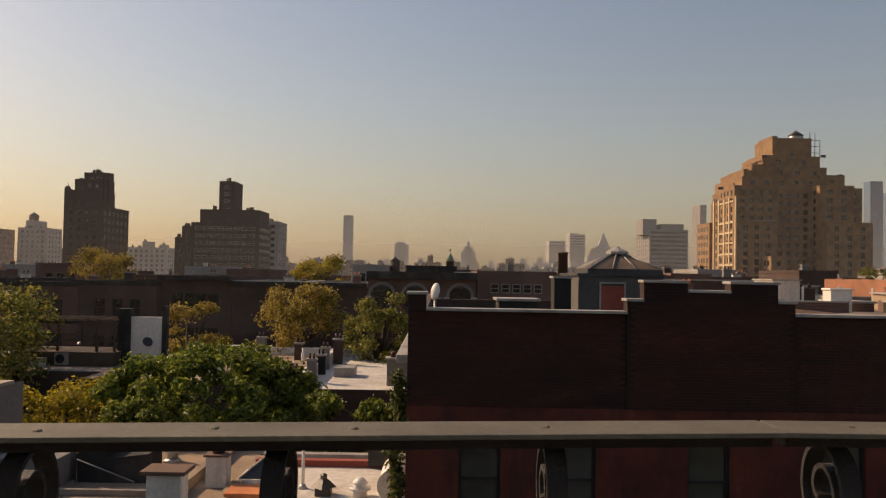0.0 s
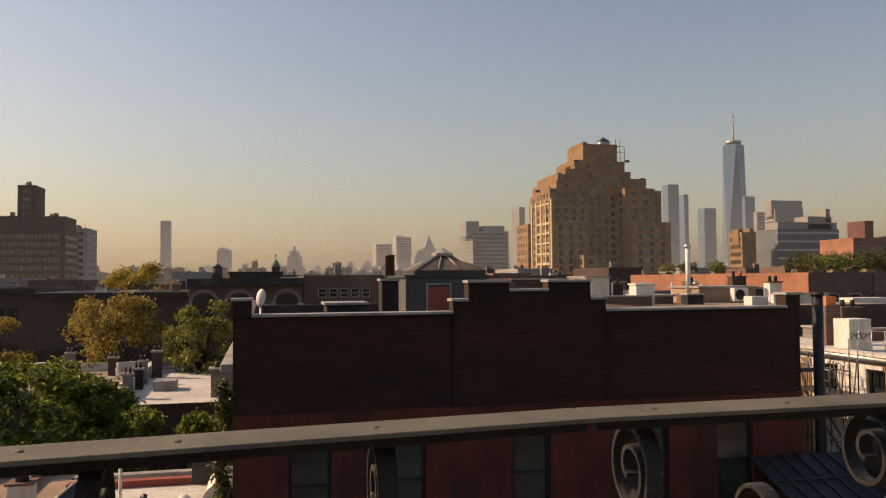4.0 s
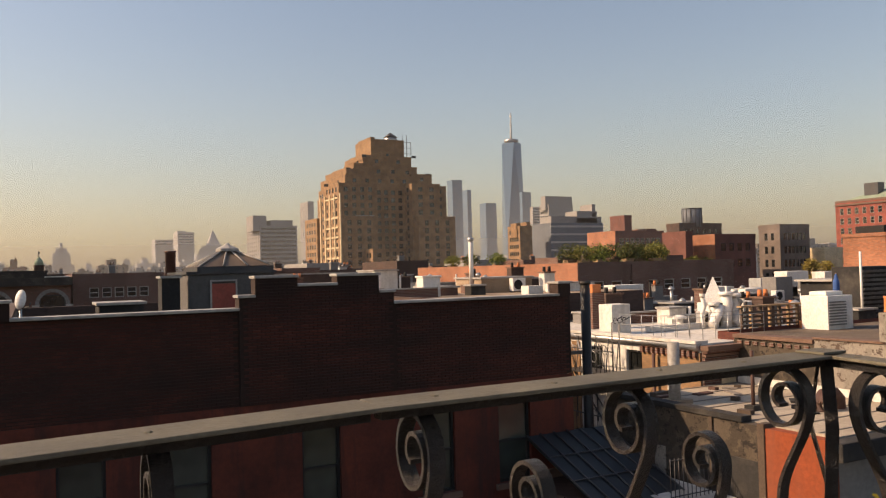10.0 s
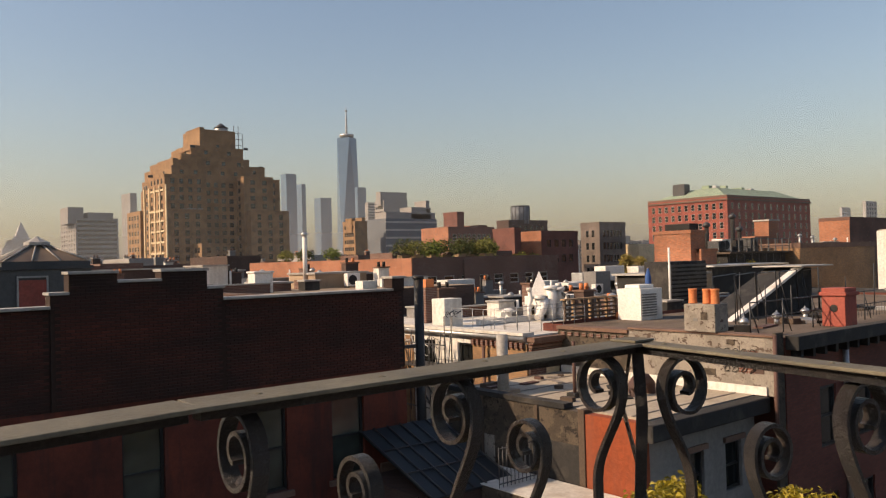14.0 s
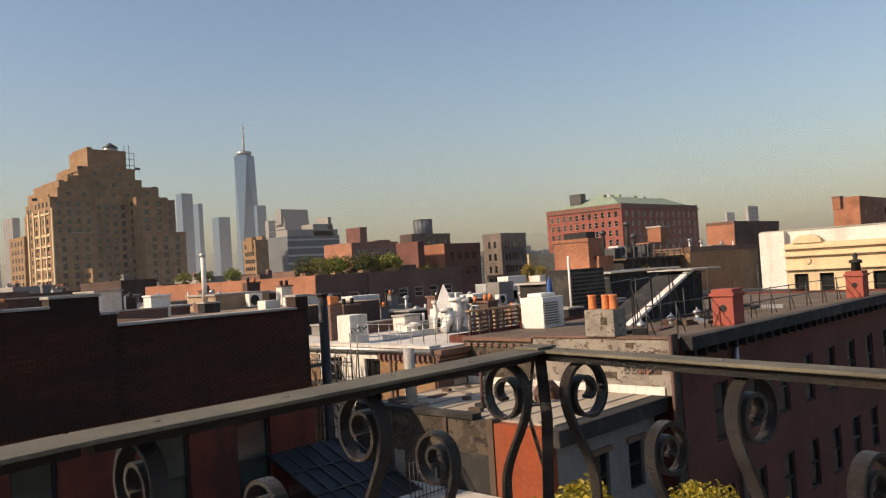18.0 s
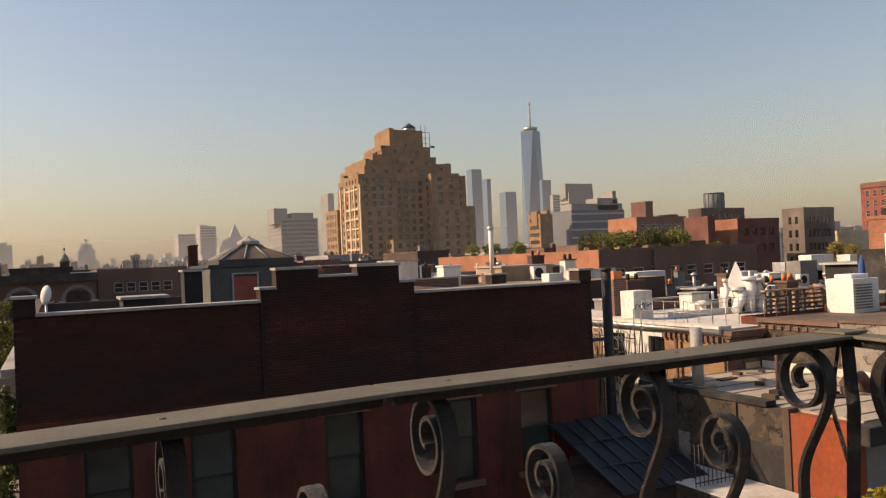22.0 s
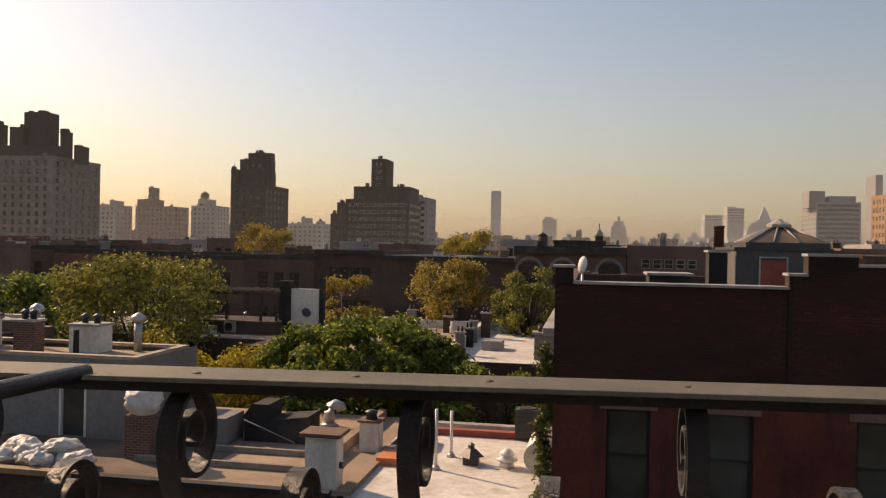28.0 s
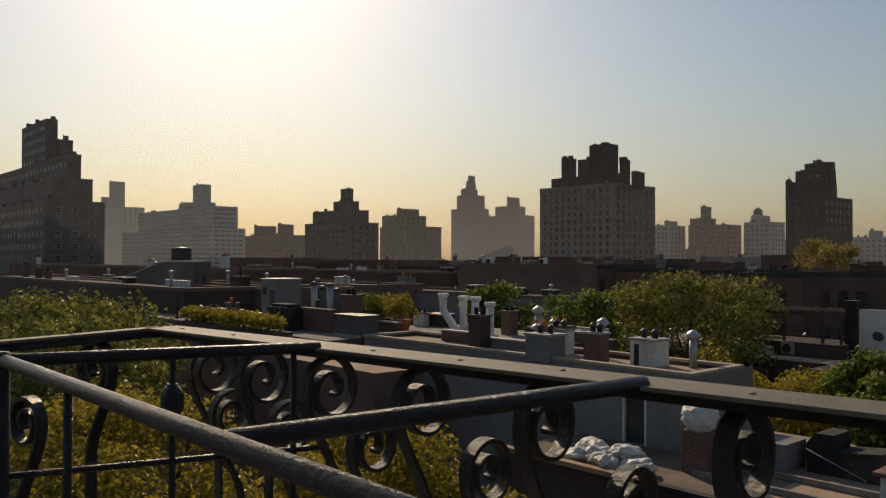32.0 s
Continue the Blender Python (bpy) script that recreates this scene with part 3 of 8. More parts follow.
# ---- morning haze: thin sheets of mist that slope down to the ground far out, lit by the sun and sky alone ----
def haze_sheet(radius, thick, fall):
    m = bpy.data.materials.new("morning_haze")
    m.use_nodes = True
    nt = m.node_tree
    nt.nodes.clear()
    tc = nt.nodes.new("ShaderNodeTexCoord")
    sx = nt.nodes.new("ShaderNodeSeparateXYZ")
    nt.links.new(tc.outputs["Object"], sx.inputs[0])
    mr = nt.nodes.new("ShaderNodeMapRange")
    mr.interpolation_type = "SMOOTHSTEP"
    mr.inputs["From Min"].default_value, mr.inputs["From Max"].default_value = 0.0, fall
    mr.inputs["To Min"].default_value, mr.inputs["To Max"].default_value = thick, 0.0
    nt.links.new(sx.outputs[2], mr.inputs["Value"])
    tr, df, tl = (nt.nodes.new(k) for k in ("ShaderNodeBsdfTransparent", "ShaderNodeBsdfDiffuse", "ShaderNodeBsdfTranslucent"))
    for d in (df, tl):
        d.inputs["Color"].default_value = (0.91, 0.905, 0.865, 1)
    mist, mix = nt.nodes.new("ShaderNodeMixShader"), nt.nodes.new("ShaderNodeMixShader")
    mist.inputs[0].default_value = 0.24
    nt.links.new(df.outputs[0], mist.inputs[1])
    nt.links.new(tl.outputs[0], mist.inputs[2])
    nt.links.new(mr.outputs[0], mix.inputs[0])
    nt.links.new(tr.outputs[0], mix.inputs[1])
    nt.links.new(mist.outputs[0], mix.inputs[2])
    nt.links.new(mix.outputs[0], nt.nodes.new("ShaderNodeOutputMaterial").inputs["Surface"])
    bm = bmesh.new()
    n, slope = 96, 0.33
    r1 = radius - fall / slope
    a = [bm.verts.new((radius * math.cos(2 * math.pi * i / n), radius * math.sin(2 * math.pi * i / n), 0.5)) for i in range(n)]
    b = [bm.verts.new((r1 * math.cos(2 * math.pi * i / n), r1 * math.sin(2 * math.pi * i / n), fall)) for i in range(n)]
    for i in range(n):
        f = bm.faces.new((a[i], a[(i + 1) % n], b[(i + 1) % n], b[i]))
        f.smooth = True
    lone("backdrop_haze", bm, m, "thin sheet of pale morning haze over the city", "haze", kind="structure")


haze_sheet(110, 0.035, 30)
haze_sheet(270, 0.10, 75)
haze_sheet(560, 0.18, 125)
haze_sheet(1050, 0.36, 160)

# ---- the far towers ----
def house(name, label, category="building", group=""):
    return thing(name, label, category, group=group)


def stepped_apartment_house():
    """The tan brick setback tower: a sunlit flank, two wings either side of a deep recess, and a stepped crown."""
    h = house("stepped_apartment_tower", "tan brick stepped apartment tower with a water tank on its peak", "apartment building")
    y = 281.0
    xa = bx(-20.34, y)
    g = dict(frame=FRAME_DARK, glass=GLASS_DARK, storey=3.0, loose=True)
    e62 = hz(6.2, -22, y)
    # the body in three depths: left part, recessed middle, right part
    tier(h, xa, bx(-23.0, y + 1), y + 1, 298, 0, e62, BRICK_TAN, front=4, side=4, ww=1.5, wh=1.8, low=14, faces="fl", **g)
    tier(h, bx(-23.0, y + 1) + 0.05, bx(-25.6, y + 6), y + 6, 303, 0, e62 - 0.5, BRICK_TAN, front=5, ww=1.7, wh=1.7, low=14, faces="f", **g)
    tier(h, bx(-25.5, y), bx(-27.5, y), y, 306, 0, hz(6.09, -26, y), BRICK_TAN, front=2, side=4, ww=1.9, wh=1.7, low=14, **g)
    tier(h, bx(-27.5, y) + 0.05, bx(-27.95, y + 5), y + 5, 305, 0, hz(5.85, -27.6, y + 5), BRICK_TAN, front=1, ww=1.2, wh=1.6, low=14, faces="f", **g)
    # lower wings
    tier(h, xa, bx(-22.94, y - 1.2), y - 1.2, y + 0.95, 0, hz(3.83, -22, y), BRICK_TAN, front=3, ww=1.6, wh=2.0, low=10, faces="f", **g)
    tier(h, bx(-25.93, y - 3.5), bx(-28.55, y - 3.5), y - 3.5, 304, 0, hz(3.66, -27, y), BRICK_TAN, front=3, side=4, ww=1.6, wh=2.0, low=10, **g)
    tier(h, bx(-22.6, y - 9), bx(-23.54, y - 9), y - 9, y - 1.3, 0, hz(1.5, -23, y - 9), BRICK_TAN, front=1, side=2, ww=1.6, wh=1.8, low=10, **g)
    # the flank, stepping down as it goes back
    tier(h, xa, xa + 10, 298.05, 305, 0, hz(5.75, -19, 298), BRICK_TAN, side=2, ww=1.6, wh=1.8, low=14, faces="l", **{**g, "frame": FRAME_LIGHT})
    tier(h, xa - 1.0, xa + 10, 305.05, 320, 0, hz(3.75, -18.4, 306), BRICK_TAN, side=4, ww=1.7, wh=1.8, low=14, faces="fl", front=0, **{**g, "frame": FRAME_LIGHT})
    tier(h, xa + 1.5, xa + 9, 305.05, 311, hz(3.75, -18.4, 306), hz(5.1, -18.6, 305), BRICK_TAN, side=2, ww=1.5, wh=1.7, faces="l", **g)
    # cream terracotta piers and bands, their pale colour also painting sun on the flank
    for yy in (y - 1.2, 286.0, 291.0, 296.6, 302.0):
        part("pier", box(xa - 0.4, xa - 0.004, yy, yy + 0.9, 8, hz(5.6, -20.4, y)), CREAM, h)
    for e in (1.0, 1.75, 2.5, 3.2, 3.9, 5.3):
        part("string_course", box(xa - 0.25, xa - 0.003, y + 1.8, 297.5, hz(e, -20.4, y) - 0.35, hz(e, -20.4, y) + 0.35), CREAM, h)
    # the crown
    crown = ((-20.74, -25.6, 6.6, 316, 6.0, 6.72, 5), (-25.5, -26.95, 7, 312, 6.0, 6.74, 1), (-20.85, -22.4, 7, 312, 6.7, 7.2, 1), (-21.34, -25.9, 9, 314, 6.7, 7.36, 4), (-21.4, -22.3, 8.4, 300, 7.3, 7.6, 0),
             (-22.04, -25.5, 11, 312, 7.3, 8.06, 2), (-22.0, -22.6, 10.5, 306, 7.9, 8.2, 0))
    for b0, b1, dy, y1, e0, e1, n in crown:
        tier(h, bx(b0, y + dy), bx(b1, y + dy), y + dy, y1, hz(e0, -23, y + dy), hz(e1, (b0 + b1) / 2, y + dy), BRICK_TAN, front=n, side=min(n, 2), ww=1.5, wh=1.4, rim=0.45, **g)
    tier(h, bx(-22.6, y + 12), bx(-25.0, y + 12), y + 12, 309, hz(8.0, -22, y + 11), hz(9.25, -23, y + 12), BRICK_TAN, front=1, side=1, ww=1.1, wh=1.3, top=5.0, rim=0.6, **g)
    tier(h, bx(-22.45, y + 14), bx(-22.75, y + 14), y + 11.4, 306, hz(8.0, -22, y + 11), hz(9.4, -22.5, y + 14), BRICK_TAN, rim=0.2)
    for b, e in ((-21.0, 7.25), (-22.15, 8.15), (-25.7, 8.0), (-26.7, 6.72), (-21.1, 6.6), (-19.4, 6.1), (-21.6, 3.85), (-22.2, 3.85), (-22.6, 3.85), (-21.9, 3.85)):
        yy = y + (0.2 if e < 4 else 9)
        part("roof_railing", box(bx(b, yy) - 0.9, bx(b, yy) + 0.9, yy, yy + 0.12, hz(e, b, yy) - 0.2, hz(e, b, yy) + 0.75), FRAME_LIGHT if e < 4 else DARK_METAL, h)
    water_tank(bx(-24.05, y + 16), y + 16, hz(9.2, -23, y + 12) - 1.0, 2.7, 1.9, GALV, "pale steel water tank with a conical lid on a tower roof")
    fr = bmesh.new()
    x0, x1, zt = bx(-24.9, y + 14), bx(-25.5, y + 14), hz(8.1, -22, y + 11)
    for x in (x0, (x0 + x1) / 2, x1):
        tube(fr, [(x, y + 14, zt), (x, y + 14, hz(9.1 + 0.5 * (x < x1), -25, y + 14))], 0.12, 6)
    for e in (8.3, 8.7, 9.1):
        tube(fr, [(x0, y + 14, hz(e, -25, y + 14)), (x1, y + 14, hz(e, -25, y + 14))], 0.1, 6)
    lone("roof_scaffold", fr, DARK_METAL, "thin steel pipe frame beside a rooftop water tank", "frame")


stepped_apartment_house()


def spire_tower():
    """The tall tapering glass tower: a square base turned through eight long triangles to a smaller square, with a mast."""
    d, b = 2552.0, -32.6
    x, y = -d * math.sin(radians(b)), d * math.cos(radians(b))
    t = thing("glass_skyscraper", "tall tapering blue glass skyscraper with a slender mast", "skyscraper", x, y, 0, rz=-18)
    bm = bmesh.new()
    s, z0, z1 = 31.0, 57.0, 412.0
    base = [bm.verts.new((s * i, s * j, z0)) for i, j in ((-1, -1), (1, -1), (1, 1), (-1, 1))]
    k = s
    head = [bm.verts.new(p) for p in ((0, -k, z1), (k, 0, z1), (0, k, z1), (-k, 0, z1))]
    for i in range(4):
        bm.faces.new((base[i], base[(i + 1) % 4], head[i]))
        bm.faces.new((head[i], base[(i + 1) % 4], head[(i + 1) % 4]))
    bm.faces.new(head)
    part("shaft", bm, GLASS_TOWER, t)
    part("podium", box(-s, s, -s, s, 0, 57), CONCRETE, t)
    part("crown_ring", turned(bmesh.new(), [(19, 412.3), (23, 418), (23, 424), (18, 425)], 24), GALV, t)
    part("mast", turned(bmesh.new(), [(4.0, 412.3), (3.2, 440), (2.4, 470), (1.6, 490), (0.7, 514)], 10), GALV, t)
    for zz in (445, 470, 497):
        part("mast_collar", turned(bmesh.new(), [(4.5, zz), (4.5, zz + 4)], 10), GALV, t)


spire_tower()


def slab_tower(name, label, b0, b1, y, elev, deep, material, storey=4.0, front=8, side=4, ww=2.2, wh=2.2, low=20, glass=None, frame=None, tops=(), corner=None, rim=1.0, flank=None, bands=None):
    """A far tower whose near face stands on the line y and ends at bearing b1; its left flank runs back to bearing b0, from the bearing corner where given.
    tops: smaller stages (b0, b1, elev) stacked on it."""
    h = house(name, label, "tower")
    if corner:
        x0 = bx(corner, y)
        deep = x0 / math.tan(radians(-b0)) - y
    else:
        x0 = bx(b0, y + (deep if b0 < 0 else 0))
    x1 = bx(b1, y + (deep if b1 > 0 else 0))
    zt = hz(elev, (b0 + b1) / 2, y)
    tier(h, x0, x1, y, y + deep, 0, zt, material, front=front, side=side, ww=ww, wh=wh, storey=storey, low=low, glass=glass, frame=frame or FRAME_DARK, faces="flr", rim=rim)
    # a brighter brick skin paints the sun on this left flank
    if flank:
        part("sun_tinted_flank", box(x0 - 0.11, x0 - 0.065, y, y + deep, 0, zt + rim), flank, h, "orange brick flank, brighter than the front to paint sunlight on it")
    if bands:
        k = 0
        while zt - 1.2 - k * storey > low:
            part("floor_band", box(x0 - 0.2, x1 + 0.1, y - 0.25, y - 0.07, zt - 1.1 - k * storey, zt - 0.2 - k * storey), bands, h)
            k += 1
    z = zt
    for c0, c1, e in tops:
        d = deep * 0.5
        a, b = bx(c0, y + 2 + (d if c0 < 0 else 0)), bx(c1, y + 2 + (d if c1 > 0 else 0))
        if b - a < 2:
            a = b - 2
        z2 = hz(e, (c0 + c1) / 2, y + 2)
        tier(h, a, b, y + 2, y + 2 + d, min(z, z2) - 4.0, z2, HAZY_STONE if bands else material, rim=rim * 0.6)
    return h


# downtown, far beyond
slab_tower("office_tower", "pale glass office tower in the distance", -28.03, -29.12, 1500, 6.28, 24, GLASS_TOWER, 5, 7, 4, 3.0, 3.2, 40, GLASS_TOWER, CONCRETE, rim=2)
slab_tower("office_tower", "pale glass office tower in the distance", -29.0, -29.75, 1560, 5.57, 30, GLASS_TOWER, 5, 6, 4, 3.0, 3.2, 40, GLASS_TOWER, CONCRETE, rim=2)
slab_tower("office_tower", "pale blue glass office block in the distance", -30.33, -31.53, 1700, 4.58, 30, GLASS_TOWER, 5, 8, 4, 3.4, 3.2, 40, GLASS_TOWER, CONCRETE, rim=2)
slab_tower("office_tower", "pale glass tower beside the tallest one", -33.2, -34.01, 1900, 5.28, 14, GLASS_TOWER, 5, 6, 4, 3.4, 3.2, 40, GLASS_TOWER, CONCRETE, rim=2)
slab_tower("office_tower", "broad grey office block with a flat top", -34.6, -36.94, 585, 4.3, 14, HAZY_STONE, 4, 10, 4, 2.6, 2.0, 20, tops=((-34.7, -36.9, 4.9),))
slab_tower("office_tower", "narrow grey tower in the haze", -33.9, -34.7, 1000, 4.2, 8, HAZY_STONE, 4, 5, 4, 2.0, 2.0)
slab_tower("office_tower", "grey stepped office block in the haze", -13.83, -17.3, 740, 3.3, 50, HAZY_STONE, 4, 14, 6, 2.2, 2.0, tops=((-13.83, -15.2, 4.05), (-15.0, -17.0, 3.7)))
slab_tower("office_tower", "tall slim grey tower in the haze", -17.53, -18.49, 1200, 5.0, 40, HAZY_STONE, 4, 6, 4, 2.2, 2.2)
slab_tower("office_tower", "pale tower in the morning haze", -7.58, -8.95, 1300, 2.47, 40, CONCRETE, 4, 8, 4, 2.2, 2.0)
slab_tower("office_tower", "pale tower in the morning haze", -8.97, -10.33, 1250, 2.95, 40, CONCRETE, 4, 8, 4, 2.2, 2.0, tops=((-9.1, -9.8, 3.05),))
slab_tower("office_tower", "pale domed tower in the morning haze", -1.5, -2.6, 1400, 1.65, 30, CONCRETE, 4, 6, 3, 2.2, 2.0, tops=((-1.7, -2.4, 2.0), (-1.95, -2.15, 2.35)))
slab_tower("office_tower", "pale block in the morning haze", 3.24, 2.22, 1300, 2.05, 30, CONCRETE, 4, 6, 3, 2.2, 2.0, tops=((3.1, 2.5, 2.25),))
slab_tower("residential_tower", "tall slim pale glass tower alone on the skyline", 6.92, 6.2, 2150, 4.05, 26, CONCRETE, 6, 5, 3, 3.0, 4.2, 20, GLASS_TOWER, CONCRETE)


def pyramid_tower():
    y = 1250.0
    h = house("spired_tower", "hazy masonry tower with a steep pyramid roof", "tower")
    x0, x1 = bx(-11.0, y), bx(-12.25, y)
    tier(h, x0, x1, y, y + 26, 0, hz(2.0, -11.6, y), CONCRETE, front=5, side=4, ww=2.0, wh=2.2, storey=4, low=20)
    for a, b, e0, e1 in ((-11.2, -12.1, 2.0, 3.2), (-10.6, -11.0, 1.4, 2.0)):
        u, v = bx(a, y + 3), bx(b, y + 3)
        c = (u + v) / 2
        bm = bmesh.new()
        base = [bm.verts.new(p) for p in ((u, y + 3, hz(e0, a, y)), (v, y + 3, hz(e0, a, y)), (v, y + 3 + v - u, hz(e0, a, y)), (u, y + 3 + v - u, hz(e0, a, y)))]
        tip = bm.verts.new((c, y + 3 + (v - u) / 2, hz(e1, a, y)))
        for i in range(4):
            bm.faces.new((base[i], base[(i + 1) % 4], tip))
        part("roof", bm, CONCRETE, h)
    slab_tower("office_tower", "low hazy gabled tower", -10.3, -11.0, 1100, 1.45, 20, CONCRETE, 4, 4, 3, 2.0, 2.0)


pyramid_tower()

# the sunlit side, to the south-west
slab_tower("office_building", "long blue-grey banded office block with terraces", -33.8, -39.0, 300, 2.9, 18, BLUE_GREY, 3.6, 7, 6, 4.6, 1.6, 12, tops=((-34.6, -38.9, 3.4), (-36.4, -38.6, 3.75), (-37.9, -38.5, 4.2)), bands=CONCRETE)
slab_tower("apartment_building", "tan ornamented brick apartment house", -32.3, -34.02, 300, 2.8, 10, BRICK_TAN, 3.2, 5, 5, 1.3, 1.7, 12, tops=((-32.6, -33.2, 3.05), (-33.4, -33.9, 3.1)))
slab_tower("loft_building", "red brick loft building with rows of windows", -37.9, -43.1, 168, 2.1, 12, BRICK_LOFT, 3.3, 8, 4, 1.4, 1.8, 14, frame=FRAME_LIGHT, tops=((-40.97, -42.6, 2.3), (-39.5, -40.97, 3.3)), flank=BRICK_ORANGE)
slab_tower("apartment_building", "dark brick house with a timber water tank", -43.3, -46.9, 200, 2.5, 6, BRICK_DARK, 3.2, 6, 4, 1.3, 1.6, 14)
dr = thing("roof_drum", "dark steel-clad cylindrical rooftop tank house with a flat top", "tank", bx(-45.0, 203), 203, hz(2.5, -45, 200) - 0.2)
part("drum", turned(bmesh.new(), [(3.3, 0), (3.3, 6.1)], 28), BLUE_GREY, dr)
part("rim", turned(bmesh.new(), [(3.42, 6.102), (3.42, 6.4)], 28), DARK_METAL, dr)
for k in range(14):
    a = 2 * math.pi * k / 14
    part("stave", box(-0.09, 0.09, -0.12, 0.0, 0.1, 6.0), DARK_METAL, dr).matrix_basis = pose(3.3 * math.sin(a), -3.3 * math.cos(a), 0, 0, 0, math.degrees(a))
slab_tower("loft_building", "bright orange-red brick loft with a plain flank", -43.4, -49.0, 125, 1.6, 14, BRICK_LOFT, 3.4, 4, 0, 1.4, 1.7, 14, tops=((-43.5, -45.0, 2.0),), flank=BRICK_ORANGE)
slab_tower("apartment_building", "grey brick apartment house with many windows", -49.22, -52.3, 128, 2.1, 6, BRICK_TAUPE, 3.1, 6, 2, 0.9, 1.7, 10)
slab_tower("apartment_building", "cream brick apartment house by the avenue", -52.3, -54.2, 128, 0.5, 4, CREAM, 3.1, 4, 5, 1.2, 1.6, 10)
bb = slab_tower("brick_building", "plain brick block, its front and flank coloured as in shade and in sun", -64.68, -69.2, 44, 1.5, 3.7, BRICK_ROW, 3.2, 0, 0, 1.2, 1.5, 14)
# orange skin over the darker brick, sunlight put into its colour
part("sun_tinted_flank", box(bx(-64.68, 47.7) - 0.1, bx(-64.68, 47.7) - 0.065, 44.0, 47.7, 0, hz(1.5, -67.6, 44) + 0.5), BRICK_ORANGE, bb, "orange brick flank with the sunlight put into its colour")
slab_tower("apartment_building", "orange brick apartment house with a chimney", -72.5, -79.0, 50, 2.4, 5, BRICK_ORANGE, 3.1, 12, 0, 1.3, 1.6, 10)
ch = thing("brick_chimney", "square salmon brick chimney rising from an apartment roof", "chimney", bx(-72.8, 51.5), 51.5, hz(2.4, -73, 50) - 0.3)
part("shaft", box(-0.9, 0.9, -0.7, 0.7, 0, 2.2), BRICK_ORANGE, ch)
part("cap", box(-1.0, 1.0, -0.8, 0.8, 2.203, 2.5), STONE, ch)
slab_tower("distant_tower", "hazy construction tower far to the west", -65.9, -66.5, 380, 2.6, 2, CONCRETE, 4, 4, 3, 2.2, 2.4)
slab_tower("distant_tower", "hazy construction tower far to the west", -67.2, -68.0, 330, 2.9, 3, CONCRETE, 4, 4, 3, 2.2, 2.4)


def archive_house():
    h = house("red_brick_warehouse", "massive deep red brick warehouse with arched windows and a green roof", "warehouse")
    y = 180.0
    x0, x1 = bx(-59.08, y), bx(-64.16, y)
    zt = hz(3.75, -59.1, y)
    tier(h, x0, x1, y, 219, 0, zt, BRICK_ARCHIVE, front=13, side=11, ww=1.7, wh=2.6, storey=4.0, top=2.4, low=8, frame=FRAME_LIGHT, rim=0.8, coping=STONE, loose=True)
    part("cornice", box(x0 - 0.5, x1 + 0.5, y - 0.5, y - 0.07, zt - 1.3, zt - 0.6), STONE, h)
    part("cornice", box(x0 - 0.5, x0 - 0.07, y - 0.06, 219, zt - 1.3, zt - 0.6), STONE, h)
    bm = bmesh.new()
    a = [bm.verts.new(p) for p in ((x0 + 1, y + 1, zt + 0.1), (x1 - 1, y + 1, zt + 0.1), (x1 - 1, 218, zt + 0.1), (x0 + 1, 218, zt + 0.1))]
    k, z2 = 11.0, hz(4.5, -59.5, y)
    b = [bm.verts.new(p) for p in ((x0 + k, y + k, z2), (x1 - k, y + k, z2), (x1 - k, 218 - k, z2), (x0 + k, 218 - k, z2))]
    for i in range(4):
        bm.faces.new((a[i], a[(i + 1) % 4], b[(i + 1) % 4], b[i]))
    bm.faces.new(b)
    part("roof", bm, COPPER, h)
    r = random.Random(5)
    for i in range(9):
        x, w = x0 + 13 + i * 5.4, r.uniform(1.5, 3.5)
        part("roof_box", box(x, x + w, y + 12 + r.uniform(0, 6), y + 20, z2 + 0.02, z2 + r.uniform(0.5, 1.8)), GALV if i % 2 else COPPER, h)
    part("roof_box", box(x0 + 6, x0 + 10, y + 24, y + 30, zt + 1.0, z2 + 2.6), DARK_METAL, h)


archive_house()

# the hazy east, toward the sun
def crowned(name, label, y, bands, deep, material, win=(1.5, 1.7, 3.1), low=14, dens=3.4, group="", frame=None):
    """A tower of stages (left bearing, right bearing, elevation), the widest first, with windows on front and right flank."""
    h = house(name, label, "apartment building", group)
    z = 0.0
    for i, (b0, b1, e) in enumerate(bands):
        yy = y + 3.0 * i
        x0, x1 = bx(b0, yy), bx(b1, y + max(deep - 2.5 * i, 3 * i + 3))
        if x1 - x0 < 1.5:
            x1 = x0 + 1.5
        zt = hz(e, b1 if b0 > 60 else (b0 + b1) / 2, yy)
        n = max(1, int((x1 - x0) / dens))
        big = i == 0 or zt - z > 8
        tier(h, x0, x1, yy, y + max(deep - 2.5 * i, 3 * i + 3), max(0, z - 1.2), zt, material, front=n if big else 0, side=max(1, int(deep / dens * 0.8)) if big else 0,
             ww=win[0], wh=win[1], storey=win[2], low=low, rim=0.7, frame=frame)
        z = max(z, zt) if i == 0 else z
        r = random.Random(len(bands) * 100 + i + int(y))
        for k in range(2 + int((x1 - x0) / 9)):
            px, py, w = r.uniform(x0 + 0.8, x1 - 0.5), yy + r.uniform(0.7, 2.2), r.uniform(0.25, 0.9)
            part("roof_box", box(px - w, px + w, py - 0.5, py + 0.5, zt - 0.3, zt + 0.7 + r.uniform(0.3, 1.5)), r.choice((material, DARK_METAL, WOOD_DARK)), h)
        px = r.uniform(x0 + 1, x1 - 0.6)
        part("vent_pole", tube(bmesh.new(), [(px, yy + 1, zt - 0.3), (px, yy + 1, zt + r.uniform(1.8, 3.6))], 0.12, 6), DARK_METAL, h)
    return h


